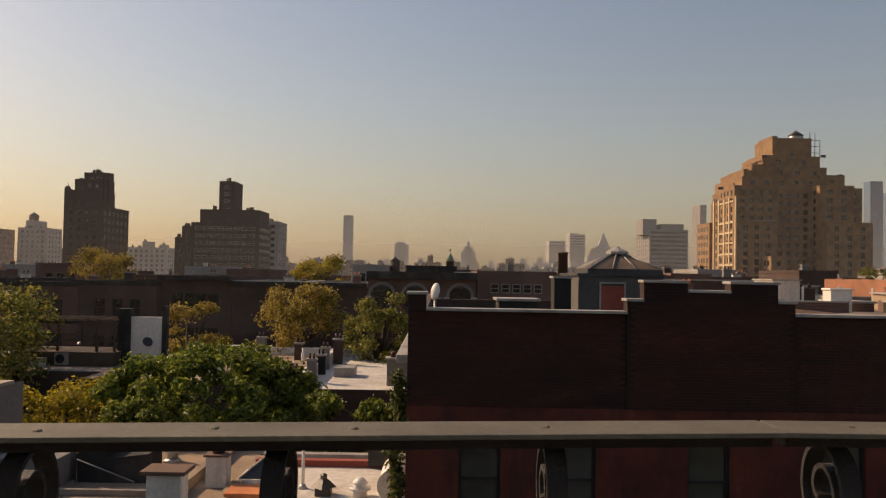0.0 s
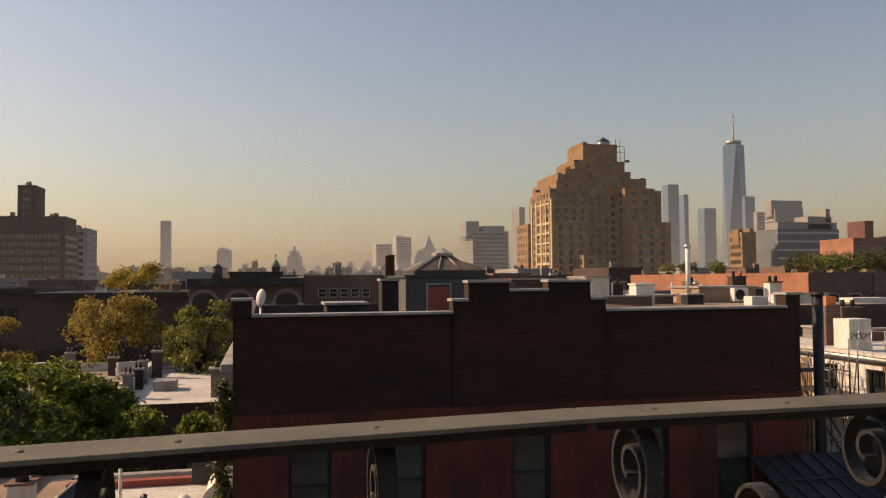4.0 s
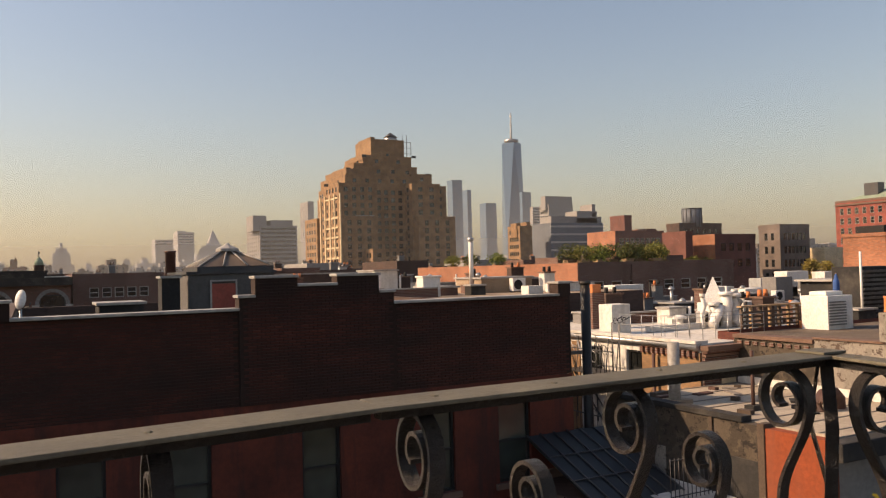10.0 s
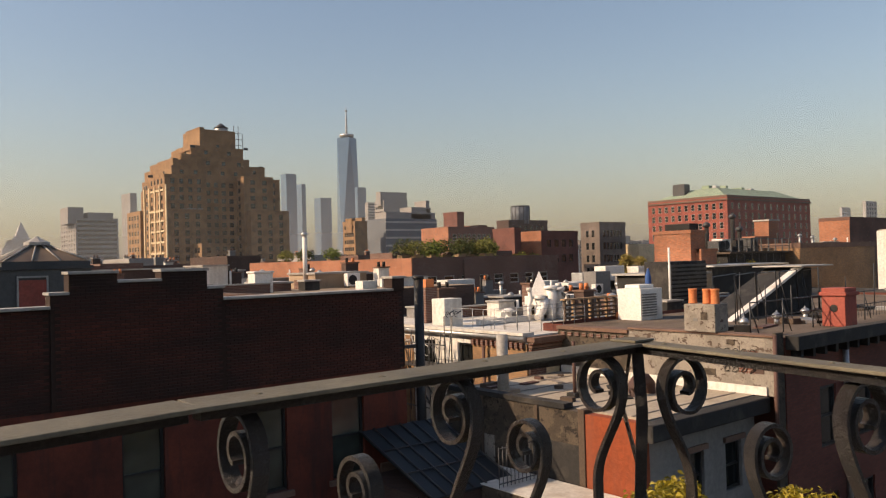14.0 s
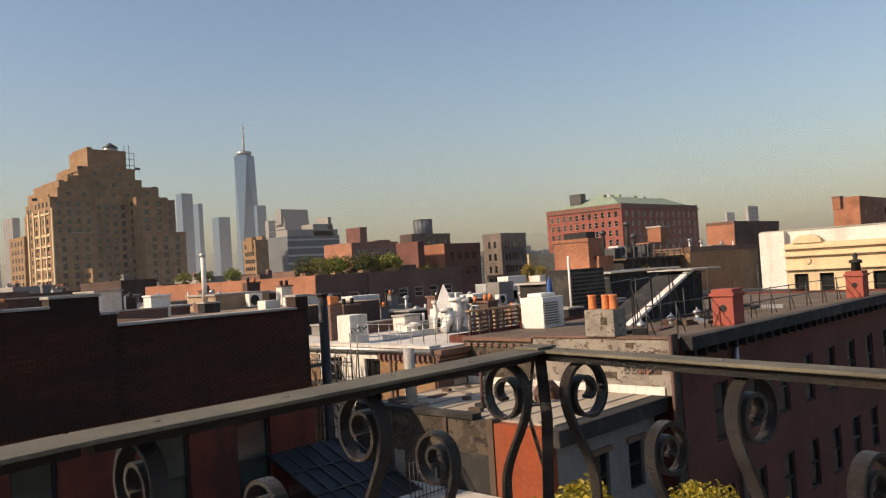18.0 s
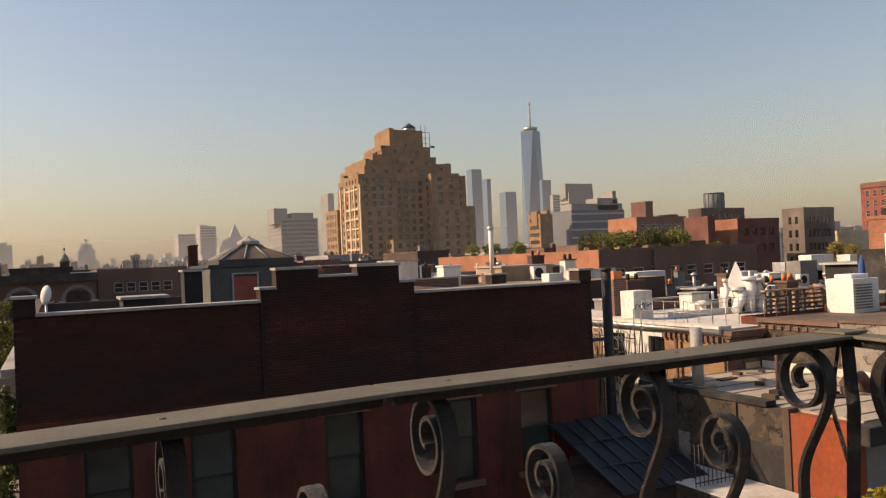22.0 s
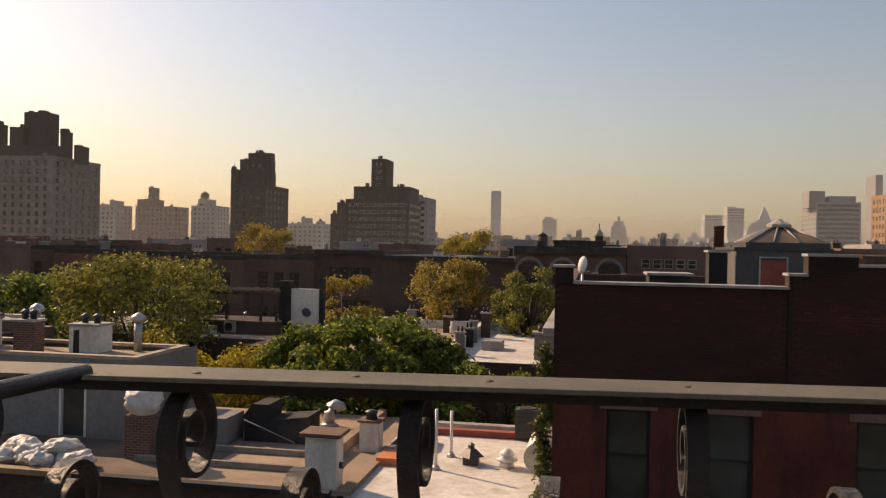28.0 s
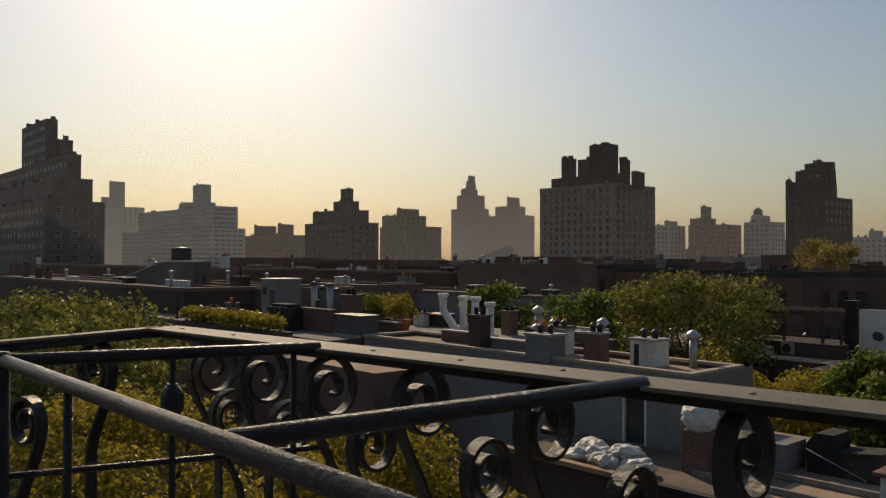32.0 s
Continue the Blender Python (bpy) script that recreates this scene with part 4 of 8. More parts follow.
def roof_bits(h, seed, spots, material):
    r = random.Random(seed)
    for x, y, z in spots:
        w = r.uniform(0.5, 1.3)
        part("roof_box", box(x - w, x + w, y - w, y + w, z - 0.5, z + r.uniform(0.8, 2.4)), material, h)


y = 255.0
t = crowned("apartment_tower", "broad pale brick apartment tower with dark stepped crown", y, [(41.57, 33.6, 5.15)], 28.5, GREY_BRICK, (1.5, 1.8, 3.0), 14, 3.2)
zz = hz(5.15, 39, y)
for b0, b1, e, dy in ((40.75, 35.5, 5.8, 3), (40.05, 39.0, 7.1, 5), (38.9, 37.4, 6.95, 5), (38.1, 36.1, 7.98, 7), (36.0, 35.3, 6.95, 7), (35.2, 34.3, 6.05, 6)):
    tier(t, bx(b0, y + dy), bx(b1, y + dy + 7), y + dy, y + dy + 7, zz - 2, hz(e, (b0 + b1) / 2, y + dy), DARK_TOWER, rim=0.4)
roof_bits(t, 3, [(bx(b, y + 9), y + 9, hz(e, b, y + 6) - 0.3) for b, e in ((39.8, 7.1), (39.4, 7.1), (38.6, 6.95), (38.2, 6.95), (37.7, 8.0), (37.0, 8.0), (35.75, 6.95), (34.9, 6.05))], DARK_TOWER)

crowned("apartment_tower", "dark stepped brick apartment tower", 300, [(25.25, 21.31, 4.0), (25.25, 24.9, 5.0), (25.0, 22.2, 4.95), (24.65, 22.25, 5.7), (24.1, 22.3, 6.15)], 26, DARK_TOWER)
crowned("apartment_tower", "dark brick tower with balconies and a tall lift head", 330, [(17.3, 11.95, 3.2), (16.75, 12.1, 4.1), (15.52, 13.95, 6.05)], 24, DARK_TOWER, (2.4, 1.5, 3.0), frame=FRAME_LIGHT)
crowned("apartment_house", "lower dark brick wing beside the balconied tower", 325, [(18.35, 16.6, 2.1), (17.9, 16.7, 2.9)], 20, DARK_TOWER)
crowned("apartment_house", "pale slab behind the balconied tower", 380, [(12.3, 10.86, 3.4)], 20, HAZY_STONE, (2.2, 1.4, 3.0))
crowned("apartment_house", "brown brick house with a square water tower", 490, [(31.4, 28.0, 2.3), (31.3, 29.6, 2.75), (30.6, 29.9, 3.55)], 20, BRICK_FAR)
crowned("apartment_house", "pale brick house with an arched roof tank", 505, [(27.84, 25.3, 2.45), (27.4, 26.2, 2.9)], 20, HAZY_STONE)
water_tank(bx(26.95, 512), 512, hz(2.9, 27, 508) - 0.6, 3.0, 3.0, WOOD_DARK)
crowned("apartment_house", "pale hazy row of apartment houses", 485, [(33.6, 31.6, 2.3), (33.0, 32.3, 2.6)], 20, HAZY_STONE)
crowned("apartment_house", "low hazy apartment houses between the towers", 530, [(21.4, 18.2, 1.4), (20.4, 19.6, 1.8), (19.3, 18.7, 1.6)], 20, HAZY_STONE)
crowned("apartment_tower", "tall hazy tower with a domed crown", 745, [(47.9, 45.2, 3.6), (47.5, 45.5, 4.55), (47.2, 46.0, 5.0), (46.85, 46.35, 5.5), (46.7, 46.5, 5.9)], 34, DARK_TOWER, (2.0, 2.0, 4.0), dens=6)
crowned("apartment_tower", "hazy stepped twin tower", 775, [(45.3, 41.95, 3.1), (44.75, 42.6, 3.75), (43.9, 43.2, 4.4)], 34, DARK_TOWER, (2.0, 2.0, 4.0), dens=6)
crowned("apartment_tower", "dark stepped apartment tower with a tank house", 215, [(58.3, 53.1, 2.5), (57.75, 53.8, 3.35), (56.3, 54.5, 4.0), (55.8, 54.9, 4.85)], 18, BRICK_TAUPE)
crowned("apartment_tower", "hazy stepped apartment tower", 410, [(53.0, 48.6, 2.3), (52.85, 49.7, 3.1), (51.8, 50.2, 3.6)], 34, BRICK_DARK, (2.0, 2.0, 3.6), dens=5)
crowned("loft_building", "pale grey banded loft building with a tank house", 238, [(70.4, 62.4, 2.2), (69.4, 62.9, 3.75), (66.8, 64.4, 3.95), (65.9, 64.7, 5.1)], 24, STUCCO_PALE, (3.2, 1.1, 3.0))
crowned("apartment_house", "hazy low roofs and tanks of the avenue", 300, [(63.2, 58.2, 1.7), (61.8, 60.6, 2.3), (60.2, 59.4, 2.4)], 24, BRICK_DARK)
crowned("apartment_tower", "hazy tower with a small cupola", 420, [(72.0, 69.0, 3.6), (71.7, 70.4, 4.2), (71.2, 70.8, 5.1)], 34, HAZY_STONE, (2.0, 2.0, 4.0), dens=6)
crowned("apartment_tower", "dark brick apartment block with rows of lit windows", 56, [(81.0, 71.45, 4.3), (81.0, 72.2, 5.6), (81.0, 72.9, 6.75), (76.35, 74.3, 8.95), (75.0, 73.4, 7.65)], 14, BRICK_TAUPE, (1.5, 1.3, 2.9), 10, frame=FRAME_LIGHT)

r = random.Random(12)
for b in range(31, -13, -2):
    b += r.uniform(-0.6, 0.6)
    w, e, yy = r.uniform(1.0, 2.2), r.uniform(0.3, 0.85), r.uniform(590, 680)
    crowned("apartment_house", "low hazy apartment house far over the roofs", yy, [(b + w / 2, b - w / 2, e), (b + w * 0.2, b - w * 0.1, e + r.uniform(0.15, 0.5))], 16, r.choice((HAZY_STONE, GREY_BRICK, BRICK_TAUPE, BRICK_FAR)), dens=4.5, group="hazy far houses")
    if r.random() < 0.45:
        x, z = bx(b, yy + 8), hz(e, b, yy) - 0.2
        water_tank(x, yy + 8, z, r.uniform(1.8, 2.6), r.uniform(2.6, 3.6), WOOD_DARK)
for b in [12.5 - 1.25 * k for k in range(24)] + [-47.5 - 2.1 * k for k in range(5)]:
    w, e, yy = r.uniform(0.5, 1.3), r.uniform(0.35, 1.0), r.uniform(900, 1150) if b > -20 else r.uniform(520, 640)
    b += r.uniform(-0.4, 0.4)
    crowned("apartment_house", "low pale block in the haze along the horizon", yy, [(b + w / 2, b - w / 2, e), (b + w * 0.25, b - w * 0.05, e + r.uniform(0.1, 0.4))], 18, r.choice((CONCRETE, HAZY_STONE, GREY_BRICK)), (2.2, 2.0, 4.0), dens=6, group="hazy horizon blocks")
water_tank(bx(3.2, 160), 160, 16.4, 1.0, 2.6, WOOD_DARK, "small dark round-topped water tank on the skyline")
cup = thing("roof_cupola", "small dark cupola with a ball finial on the skyline", "cupola", bx(-0.75, 180), 180, 17.5)
part("drum", turned(bmesh.new(), [(0.9, 0), (0.9, 3.2), (1.05, 3.3), (1.05, 3.5)], 12), BRICK_DARK, cup)
part("dome", turned(bmesh.new(), [(0.9, 3.502), (0.75, 4.3), (0.35, 4.9), (0.15, 5.1)], 14), COPPER, cup)
part("finial", turned(bmesh.new(), [(0.08, 5.1), (0.06, 5.7), (0.2, 5.9), (0.16, 6.1), (0.03, 6.3)], 8), DARK_METAL, cup)

# ---- the terraces of houses in the middle distance ----
HOUSES = []


def row_house(x0, x1, y0, y1, z1, material, label, front=3, sill=None, rim=0.35, roof=None, frame=None, ww=1.05, wh=1.7, side=0, low=6, coping=None, top=1.3):
    h = house("row_house", label, "house", "terraced houses")
    HOUSES.append((x0, x1, y0, y1, z1))
    tier(h, x0, x1, y0, y1, 0, z1, material, roof=roof or TAR, front=front, side=side, ww=ww, wh=wh, storey=3.2, top=top, low=low, sill=sill, rim=rim, frame=frame, coping=coping)
    return h


R = random.Random(11)
x = -96.0
while x < -26.5:
    w = R.uniform(6.4, 8.2)
    z = 17.0 + R.uniform(-0.5, 0.4)
    row_house(x, x + w - 0.02, 74, 88, z - 0.35, BRICK_ROW if R.random() < 0.6 else BRICK_DARK, "brown brick terraced house with a flat tarred roof", 3, STONE, coping=TAR)
    x += w
for a, b, z, m, lab in ((19.3, 14.5, 17.15, BRICK_DARK, "dark brick terraced house with a heavy cornice"), (14.49, 9.8, 16.75, BRICK_DARK, "dark plain brick house with a long straight parapet"),
                        (9.79, 5.13, 16.75, BRICK_DARK, "dark plain brick house with a long straight parapet")):
    h = row_house(bx(a, 75), bx(b, 75) - 0.02, 75, 90, z, m, lab, 4, STONE, coping=COPING if z < 17 else None)
    part("cornice", box(bx(a, 75), bx(b, 75) - 0.05, 74.5, 74.93, z - 0.1, z + 0.3), TAR, h)


def arched_house():
    h = house("arched_window_house", "dark brick house with white-arched attic windows", "house")
    x0, x1 = bx(5.1, 72), bx(-2.6, 72)
    tier(h, x0, x1, 72, 88, 0, 17.9, BRICK_ROW, front=0, rim=0.25, coping=TAR)
    part("cornice", box(x0 - 0.1, x1 + 0.1, 71.5, 71.93, 17.55, 18.2), TAR, h)
    for b in (4.1, 1.75, -1.5):
        x = bx(b, 71.9)
        arch = new("window_arch")
        arch.parent = h
        for k in range(11):
            a, a2 = math.pi * k / 11 + 0.01, math.pi * (k + 1) / 11 - 0.01
            bm = bmesh.new()
            ring = [(x + q * math.cos(e), 16.0 + q * math.sin(e)) for q, e in ((1.0, a), (1.0, a2), (1.28, a2), (1.28, a))]
            lo = [bm.verts.new((u, 71.8, w)) for u, w in ring]
            hi = [bm.verts.new((u, 71.93, w)) for u, w in ring]
            for n in range(4):
                bm.faces.new((lo[n], lo[(n + 1) % 4], hi[(n + 1) % 4], hi[n]))
            bm.faces.new(lo)
            part("voussoir", bm, STUCCO_GREY, arch)
        shared("window", window_mesh(1.9, 1.9, FRAME_DARK, GLASS_DARK), h, pose(x, 71.82, 14.9))
        part("impost", box(x - 1.5, x - 0.95, 71.78, 71.93, 15.85, 16.0), COPING, h)
        part("impost", box(x + 0.95, x + 1.5, 71.78, 71.93, 15.85, 16.0), COPING, h)
    tier(h, bx(2.4, 76), bx(-1.2, 76), 76, 84, 17.8, hz(0.5, 1, 76), TAR, rim=0.15)
    tier(h, bx(-1.1, 76), bx(-2.5, 76), 76, 84, 17.8, hz(0.15, 1, 76), STUCCO_WHITE, rim=0.1)


arched_house()
h = row_house(bx(-2.7, 78), bx(-8.3, 78), 78, 92, 18.1, BRICK_FAR, "red-brown brick house with small attic windows", 5, None, frame=FRAME_LIGHT, ww=0.8, wh=0.9, top=0.9)
for i in range(6):
    b0 = -8.4 - i * 2.6
    row_house(bx(b0, 84), bx(b0 - 2.58, 84), 84, 98, 17.8 + R.uniform(-0.5, 0.9), (BRICK_FAR, BRICK_DARK, BRICK_ROW)[i % 3], "brown brick terraced house seen over nearer roofs", 3, None)

# a second, farther band of roofs toward the skyline
for i in range(34):
    b = 63 - i * 3.0 + R.uniform(-0.4, 0.4)
    y = R.uniform(110, 150) * (1 if b < 40 else 0.62)
    row_house(bx(b, y), bx(b - R.uniform(2.2, 3.0), y), y, y + 14, 17.2 + R.uniform(-0.6, 2.2) * (0.5 if b > 30 else 1), (BRICK_FAR, BRICK_DARK, BRICK_ROW, HAZY_STONE)[i % 4], "flat-roofed brick house among the farther terraces", 3, None)

# chimneys and small pipes standing on those roofs
def stub(name, x, y, z0, z1, w, material, label, category="chimney", group="rooftop chimneys"):
    t = thing(name, label, category, x, y, z0, group)
    part("shaft", box(-w / 2, w / 2, -w * 0.35, w * 0.35, 0, z1 - z0 - 0.12, bevel=0.02), material, t)
    part("cap", box(-w * 0.6, w * 0.6, -w * 0.45, w * 0.45, z1 - z0 - 0.118, z1 - z0, bevel=0.02), COPING, t)
    for k in (-0.22, 0.22):
        part("flue_pot", turned(bmesh.new(), [(w * 0.13, z1 - z0 + 0.002), (w * 0.11, z1 - z0 + 0.3)], 10), (CLAY if material is BRICK_FAR else FLUE) if material is not TAR else TAR, t).location = (k * w, 0, 0)
    return t


for i, (x0, x1, y0, y1, z1) in enumerate(HOUSES):
    for k in range(1 + i % 2):
        stub("chimney", x0 + (x1 - x0) * R.uniform(0.15, 0.85), y0 + (y1 - y0) * R.uniform(0.3, 0.8), z1 - 0.1, z1 + R.uniform(0.5, 1.3), R.uniform(0.5, 1.0), (BRICK_FAR, BRICK_DARK, STUCCO_GREY, STUCCO_WHITE)[(i + k) % 4], "short brick chimney stack on a flat roof")
part_of = thing("flue_stack", "tall round brown flue standing on a roof", "chimney", bx(-8.75, 44), 44, 15.5)
part("pipe", turned(bmesh.new(), [(0.26, 0), (0.26, 3.75), (0.3, 3.76), (0.3, 3.85)], 14), FLUE, part_of)


# ---- the sunlit brick block with a roof garden ----
def garden_block():
    h = house("garden_roof_block", "long low orange-brown brick block with a planted roof", "building")
    x0, y0, z1 = bx(-37.2, 60), 60.0, 18.0
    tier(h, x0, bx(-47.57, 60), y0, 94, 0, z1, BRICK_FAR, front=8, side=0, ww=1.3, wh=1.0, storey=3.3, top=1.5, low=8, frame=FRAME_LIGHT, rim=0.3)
    # front brick darker, flank skin brighter: sun and shade painted by colour
    part("sun_tinted_flank", box(x0 - 0.11, x0 - 0.065, y0, 94, 0, z1 + 0.28), BRICK_ORANGE, h, "orange brick flank with the sunlight put into its colour")
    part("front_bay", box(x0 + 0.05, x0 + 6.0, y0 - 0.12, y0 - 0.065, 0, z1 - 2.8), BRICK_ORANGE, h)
    part("pilaster", box(x0 + 6.2, x0 + 8.2, y0 - 0.25, y0 - 0.07, 0, 18.0), BRICK_FAR, h)
    for i in range(5):
        xx = x0 + 2 + i * 3.6
        part("penthouse", box(xx, xx + 2.4, 66, 70, z1 - 0.1, z1 + 0.9 + 0.4 * (i % 2)), WOOD_DARK if i % 2 else BRICK_FAR, h)
    g = np.random.default_rng(3)
    bushes = []
    for i in range(13):
        xx, yy = x0 + (4.6 + g.random() * 8.0 if i > 1 else 1 + g.random() * 2), 61.5 + g.random() * 6
        bushes.append((xx, yy, z1 + 0.5, 1.3, 1.2, 0.9 + g.random() * 0.5))
    for i in range(3):
        bushes.append((x0 + 1.5 + g.random() * 2, 70 + g.random() * 22, z1 + 0.4, 1.0, 1.2, 0.9))
    for i, bsh in enumerate(bushes):
        me = leaf_cloud([(0, 0, 0.4, *bsh[3:])], 420, 0.24, 40 + i)
        me.materials.append((LEAF_IVY, LEAF_OLIVE, LEAF_IVY, LEAF_FRESH)[i % 4])
        tb = thing("rooftop_shrub", "leafy shrub in a planter on a brick block's roof", "shrub", *bsh[:3], group="roof garden shrubs")
        part("planter", box(-0.5, 0.5, -0.4, 0.4, -0.6, 0.1), WOOD, tb)
        ob = new("foliage", me)
        ob.parent = tb


garden_block()

# ---- trees ----
tree(-8.9, 31.5, 0, 15.1, 4.5, 5.6, LEAF_FRESH, "full fresh green tree rising from a backyard", 46000, 0.19, 22, 300, fine=0.34)
tree(-3.1, 29.5, 0, 13.5, 2.2, 4.5, LEAF_FRESH, "small green tree behind a low white roof", 6000, 0.22, 3, 24)
tree(-14.3, 31.0, 0, 13.6, 3.0, 4.0, LEAF_YELLOW, "yellow-green tree in a backyard", 11000, 0.18, 4, 44)
tree(-17.6, 32.4, 0, 13.6, 2.8, 4.0, LEAF_YELLOW, "yellow-green tree in a backyard", 6000, 0.18, 14, 26)
tree(-10.6, 61.0, 0, 17.0, 3.6, 7.5, LEAF_RUSSET, "russet young-leaved tree before dark houses", 9000, 0.22, 5, 40)
tree(-3.9, 56.0, 0, 16.8, 2.6, 6.5, LEAF_OLIVE, "olive-green street tree before dark houses", 7000, 0.22, 6, 34)
tree(-18.6, 60.0, 0, 15.6, 2.8, 6.0, LEAF_RUSSET, "russet young-leaved tree before dark houses", 6000, 0.22, 7, 30)
tree(-28.6, 47.0, 0, 16.9, 5.6, 8.0, LEAF_OLIVE, "broad olive-green tree over the backyards", 15000, 0.26, 8, 60)
tree(-30.5, 37.0, 0, 15.9, 3.0, 5.0, LEAF_FRESH, "green tree among the rooftops", 8000, 0.24, 9, 36)
tree(-36.5, 37.5, 0, 16.2, 2.8, 5.0, LEAF_FRESH, "green tree among the rooftops", 8000, 0.24, 10, 36)
tree(-37.0, 11.5, 0, 16.3, 4.8, 7.0, LEAF_OLIVE, "broad olive-green tree beyond the stair rail", 12000, 0.24, 11, 50)
tree(-31.0, 9.5, 0, 15.7, 3.2, 6.0, LEAF_OLIVE, "olive-green tree beyond the stair rail", 8000, 0.22, 12, 36)
tree(-49.0, 118.0, 0, 21.0, 5.2, 9.0, LEAF_RUSSET, "large russet tree standing above the roofs", 7000, 0.36, 13, 40)
tree(-18.0, 122.0, 0, 20.2, 4.6, 8.0, LEAF_YELLOW, "pale yellow-green tree standing above the roofs", 6000, 0.36, 15, 36)
tree(-10.9, 7.6, 0, 15.3, 2.4, 7.0, LEAF_YELLOW, "golden-green yard tree just below the terrace rail", 30000, 0.1, 16, 70)
tree(-8.9, 8.9, 0, 14.6, 1.6, 6.0, LEAF_YELLOW, "golden-green yard tree just below the terrace rail", 18000, 0.1, 17, 50)
tree(-12.8, 4.6, 0, 15.9, 2.8, 7.0, LEAF_YELLOW, "golden-green yard tree beside the terrace", 26000, 0.1, 18, 60)
tree(11.6, 7.4, 0, 14.3, 1.9, 4.5, LEAF_YELLOW, "small yellow-green tree in the yard below", 14000, 0.1, 19, 44)
tree(14.2, 6.6, 0, 13.9, 1.8, 4.0, LEAF_YELLOW, "small yellow-green tree in the yard below", 12000, 0.1, 20, 40)
tree(128.0, 128.0, 0, 19.5, 4.5, 8.0, LEAF_OLIVE, "green tree between brick blocks", 5000, 0.36, 21, 30)
for i, (b, y, top, rad) in enumerate(((-53.6, 66, 18.2, 2.6), (-58.6, 58, 18.4, 2.0), (-61.2, 52, 18.5, 2.2), (-63.4, 50, 17.9, 1.8), (-52.0, 74, 18.0, 2.4))):
    tree(bx(b, y), y, 0, top, rad, 5.0, LEAF_OLIVE if i % 2 else LEAF_RUSSET, "small olive tree between the western roofs", 2600, 0.24, 60 + i, 16)

# ---- the red brick tenement across the yard ----
WY = 19.05
def tenement():
    h = house("brick_tenement", "dark red brick tenement with a stepped parapet and red-painted lower wall", "building")
    bm = bmesh.new()
    cols = [(1.25, 2.24), (3.47, 4.5), (6.66, 7.65), (9.88, 10.88), (12.25, 13.3)]
    x0, x1 = -0.75, 14.05
    wall_grid(bm, (x0, WY), (1, 0), (0, -1), x1 - x0, 0, 14.9, cols, [(4.6, 6.8), (8.3, 10.5), (12.08, 14.28)], 0.22)
    part("lower_wall", bm, PAINT_RED, h, "red-painted brick wall with tall sash windows")
    for q in ((x0, x1, WY + 0.03, WY + 0.38, 14.9, 17.15), (4.44, 8.43, WY - 0.03, WY + 0.38, 17.152, 17.45), (4.83, 8.02, WY - 0.03, WY + 0.38, 17.452, 17.68),
              (4.83, 5.87, WY - 0.03, WY + 0.38, 17.682, 17.9), (6.89, 8.02, WY - 0.03, WY + 0.38, 17.682, 17.9), (4.44, 8.43, WY - 0.03, WY + 0.026, 14.9, 17.15),
              (x0, x0 + 0.42, WY - 0.02, WY + 0.42, 17.152, 17.53), (13.62, x1, WY - 0.02, WY + 0.42, 17.152, 17.5)):
        part("parapet", box(*q), MORTAR, h)
    for a, b, z in ((x0 + 0.42, 4.44, 17.15), (8.43, 13.62, 17.15), (4.4, 4.83, 17.45), (8.02, 8.47, 17.45), (4.8, 5.9, 17.9), (6.86, 8.06, 17.9), (5.87, 6.89, 17.68), (x0 - 0.05, x0 + 0.46, 17.53), (13.58, x1 + 0.05, 17.5)):
        part("coping", box(a, b, WY - 0.09, WY + 0.46, z + 0.003, z + 0.07, bevel=0.012), COPING, h)
    for q in ((x0, x0 + 0.35, WY + 0.39, 46, 0, 16.9), (x1 - 0.35, x1, WY + 0.39, 46, 0, 16.9), (x0, x1, 46, 46.35, 0, 16.6)):
        part("side_wall", box(*q), BRICK_DARK, h)
    part("roof", box(x0 + 0.36, x1 - 0.36, WY + 0.4, 45.9, 15.5, 15.75), TAR, h)
    part("eave_cornice", box(x0 - 0.3, x0 - 0.01, WY + 0.5, 30, 15.85, 16.05, bevel=0.03), COPING, h)
    for c in cols:
        xc = x0 + (c[0] + c[1]) / 2
        w = c[1] - c[0]
        for zb in (4.6, 8.3, 12.08):
            win = new("window")
            win.parent = h
            win.matrix_basis = pose(xc, WY + 0.1, zb)
            t = 0.07
            fr = bmesh.new()
            solid(fr, -w / 2, -w / 2 + t, 0, 0.11, 0, 2.2)
            solid(fr, w / 2 - t, w / 2, 0, 0.11, 0, 2.2)
            solid(fr, -w / 2 + t, w / 2 - t, 0, 0.11, 2.2 - t, 2.2)
            solid(fr, -w / 2 + t, w / 2 - t, 0, 0.11, 0, t)
            solid(fr, -w / 2 + t, w / 2 - t, 0.01, 0.1, 1.08, 1.14)
            part("frame", fr, FRAME_DARK, win)
            part("pane", box(-w / 2 + t, w / 2 - t, 0.06, 0.075, 1.14, 2.2 - t), GLASS_BLIND, win, "upper pane with a drawn blind behind")
            part("pane", box(-w / 2 + t, w / 2 - t, 0.085, 0.1, t, 1.08), GLASS_BLIND, win)
            part("lintel", box(-w / 2 - 0.16, w / 2 + 0.16, -0.14, -0.103, 2.2, 2.42), STONE, win, "chipped brownstone lintel")
            part("sill", box(-w / 2 - 0.14, w / 2 + 0.14, -0.2, -0.103, -0.16, -0.01), STONE, win)
    part("string_course", box(x1 - 1.0, x1 + 0.02, WY - 0.06, WY - 0.004, 11.9, 12.25), STONE, h)
    return h


TENEMENT = tenement()


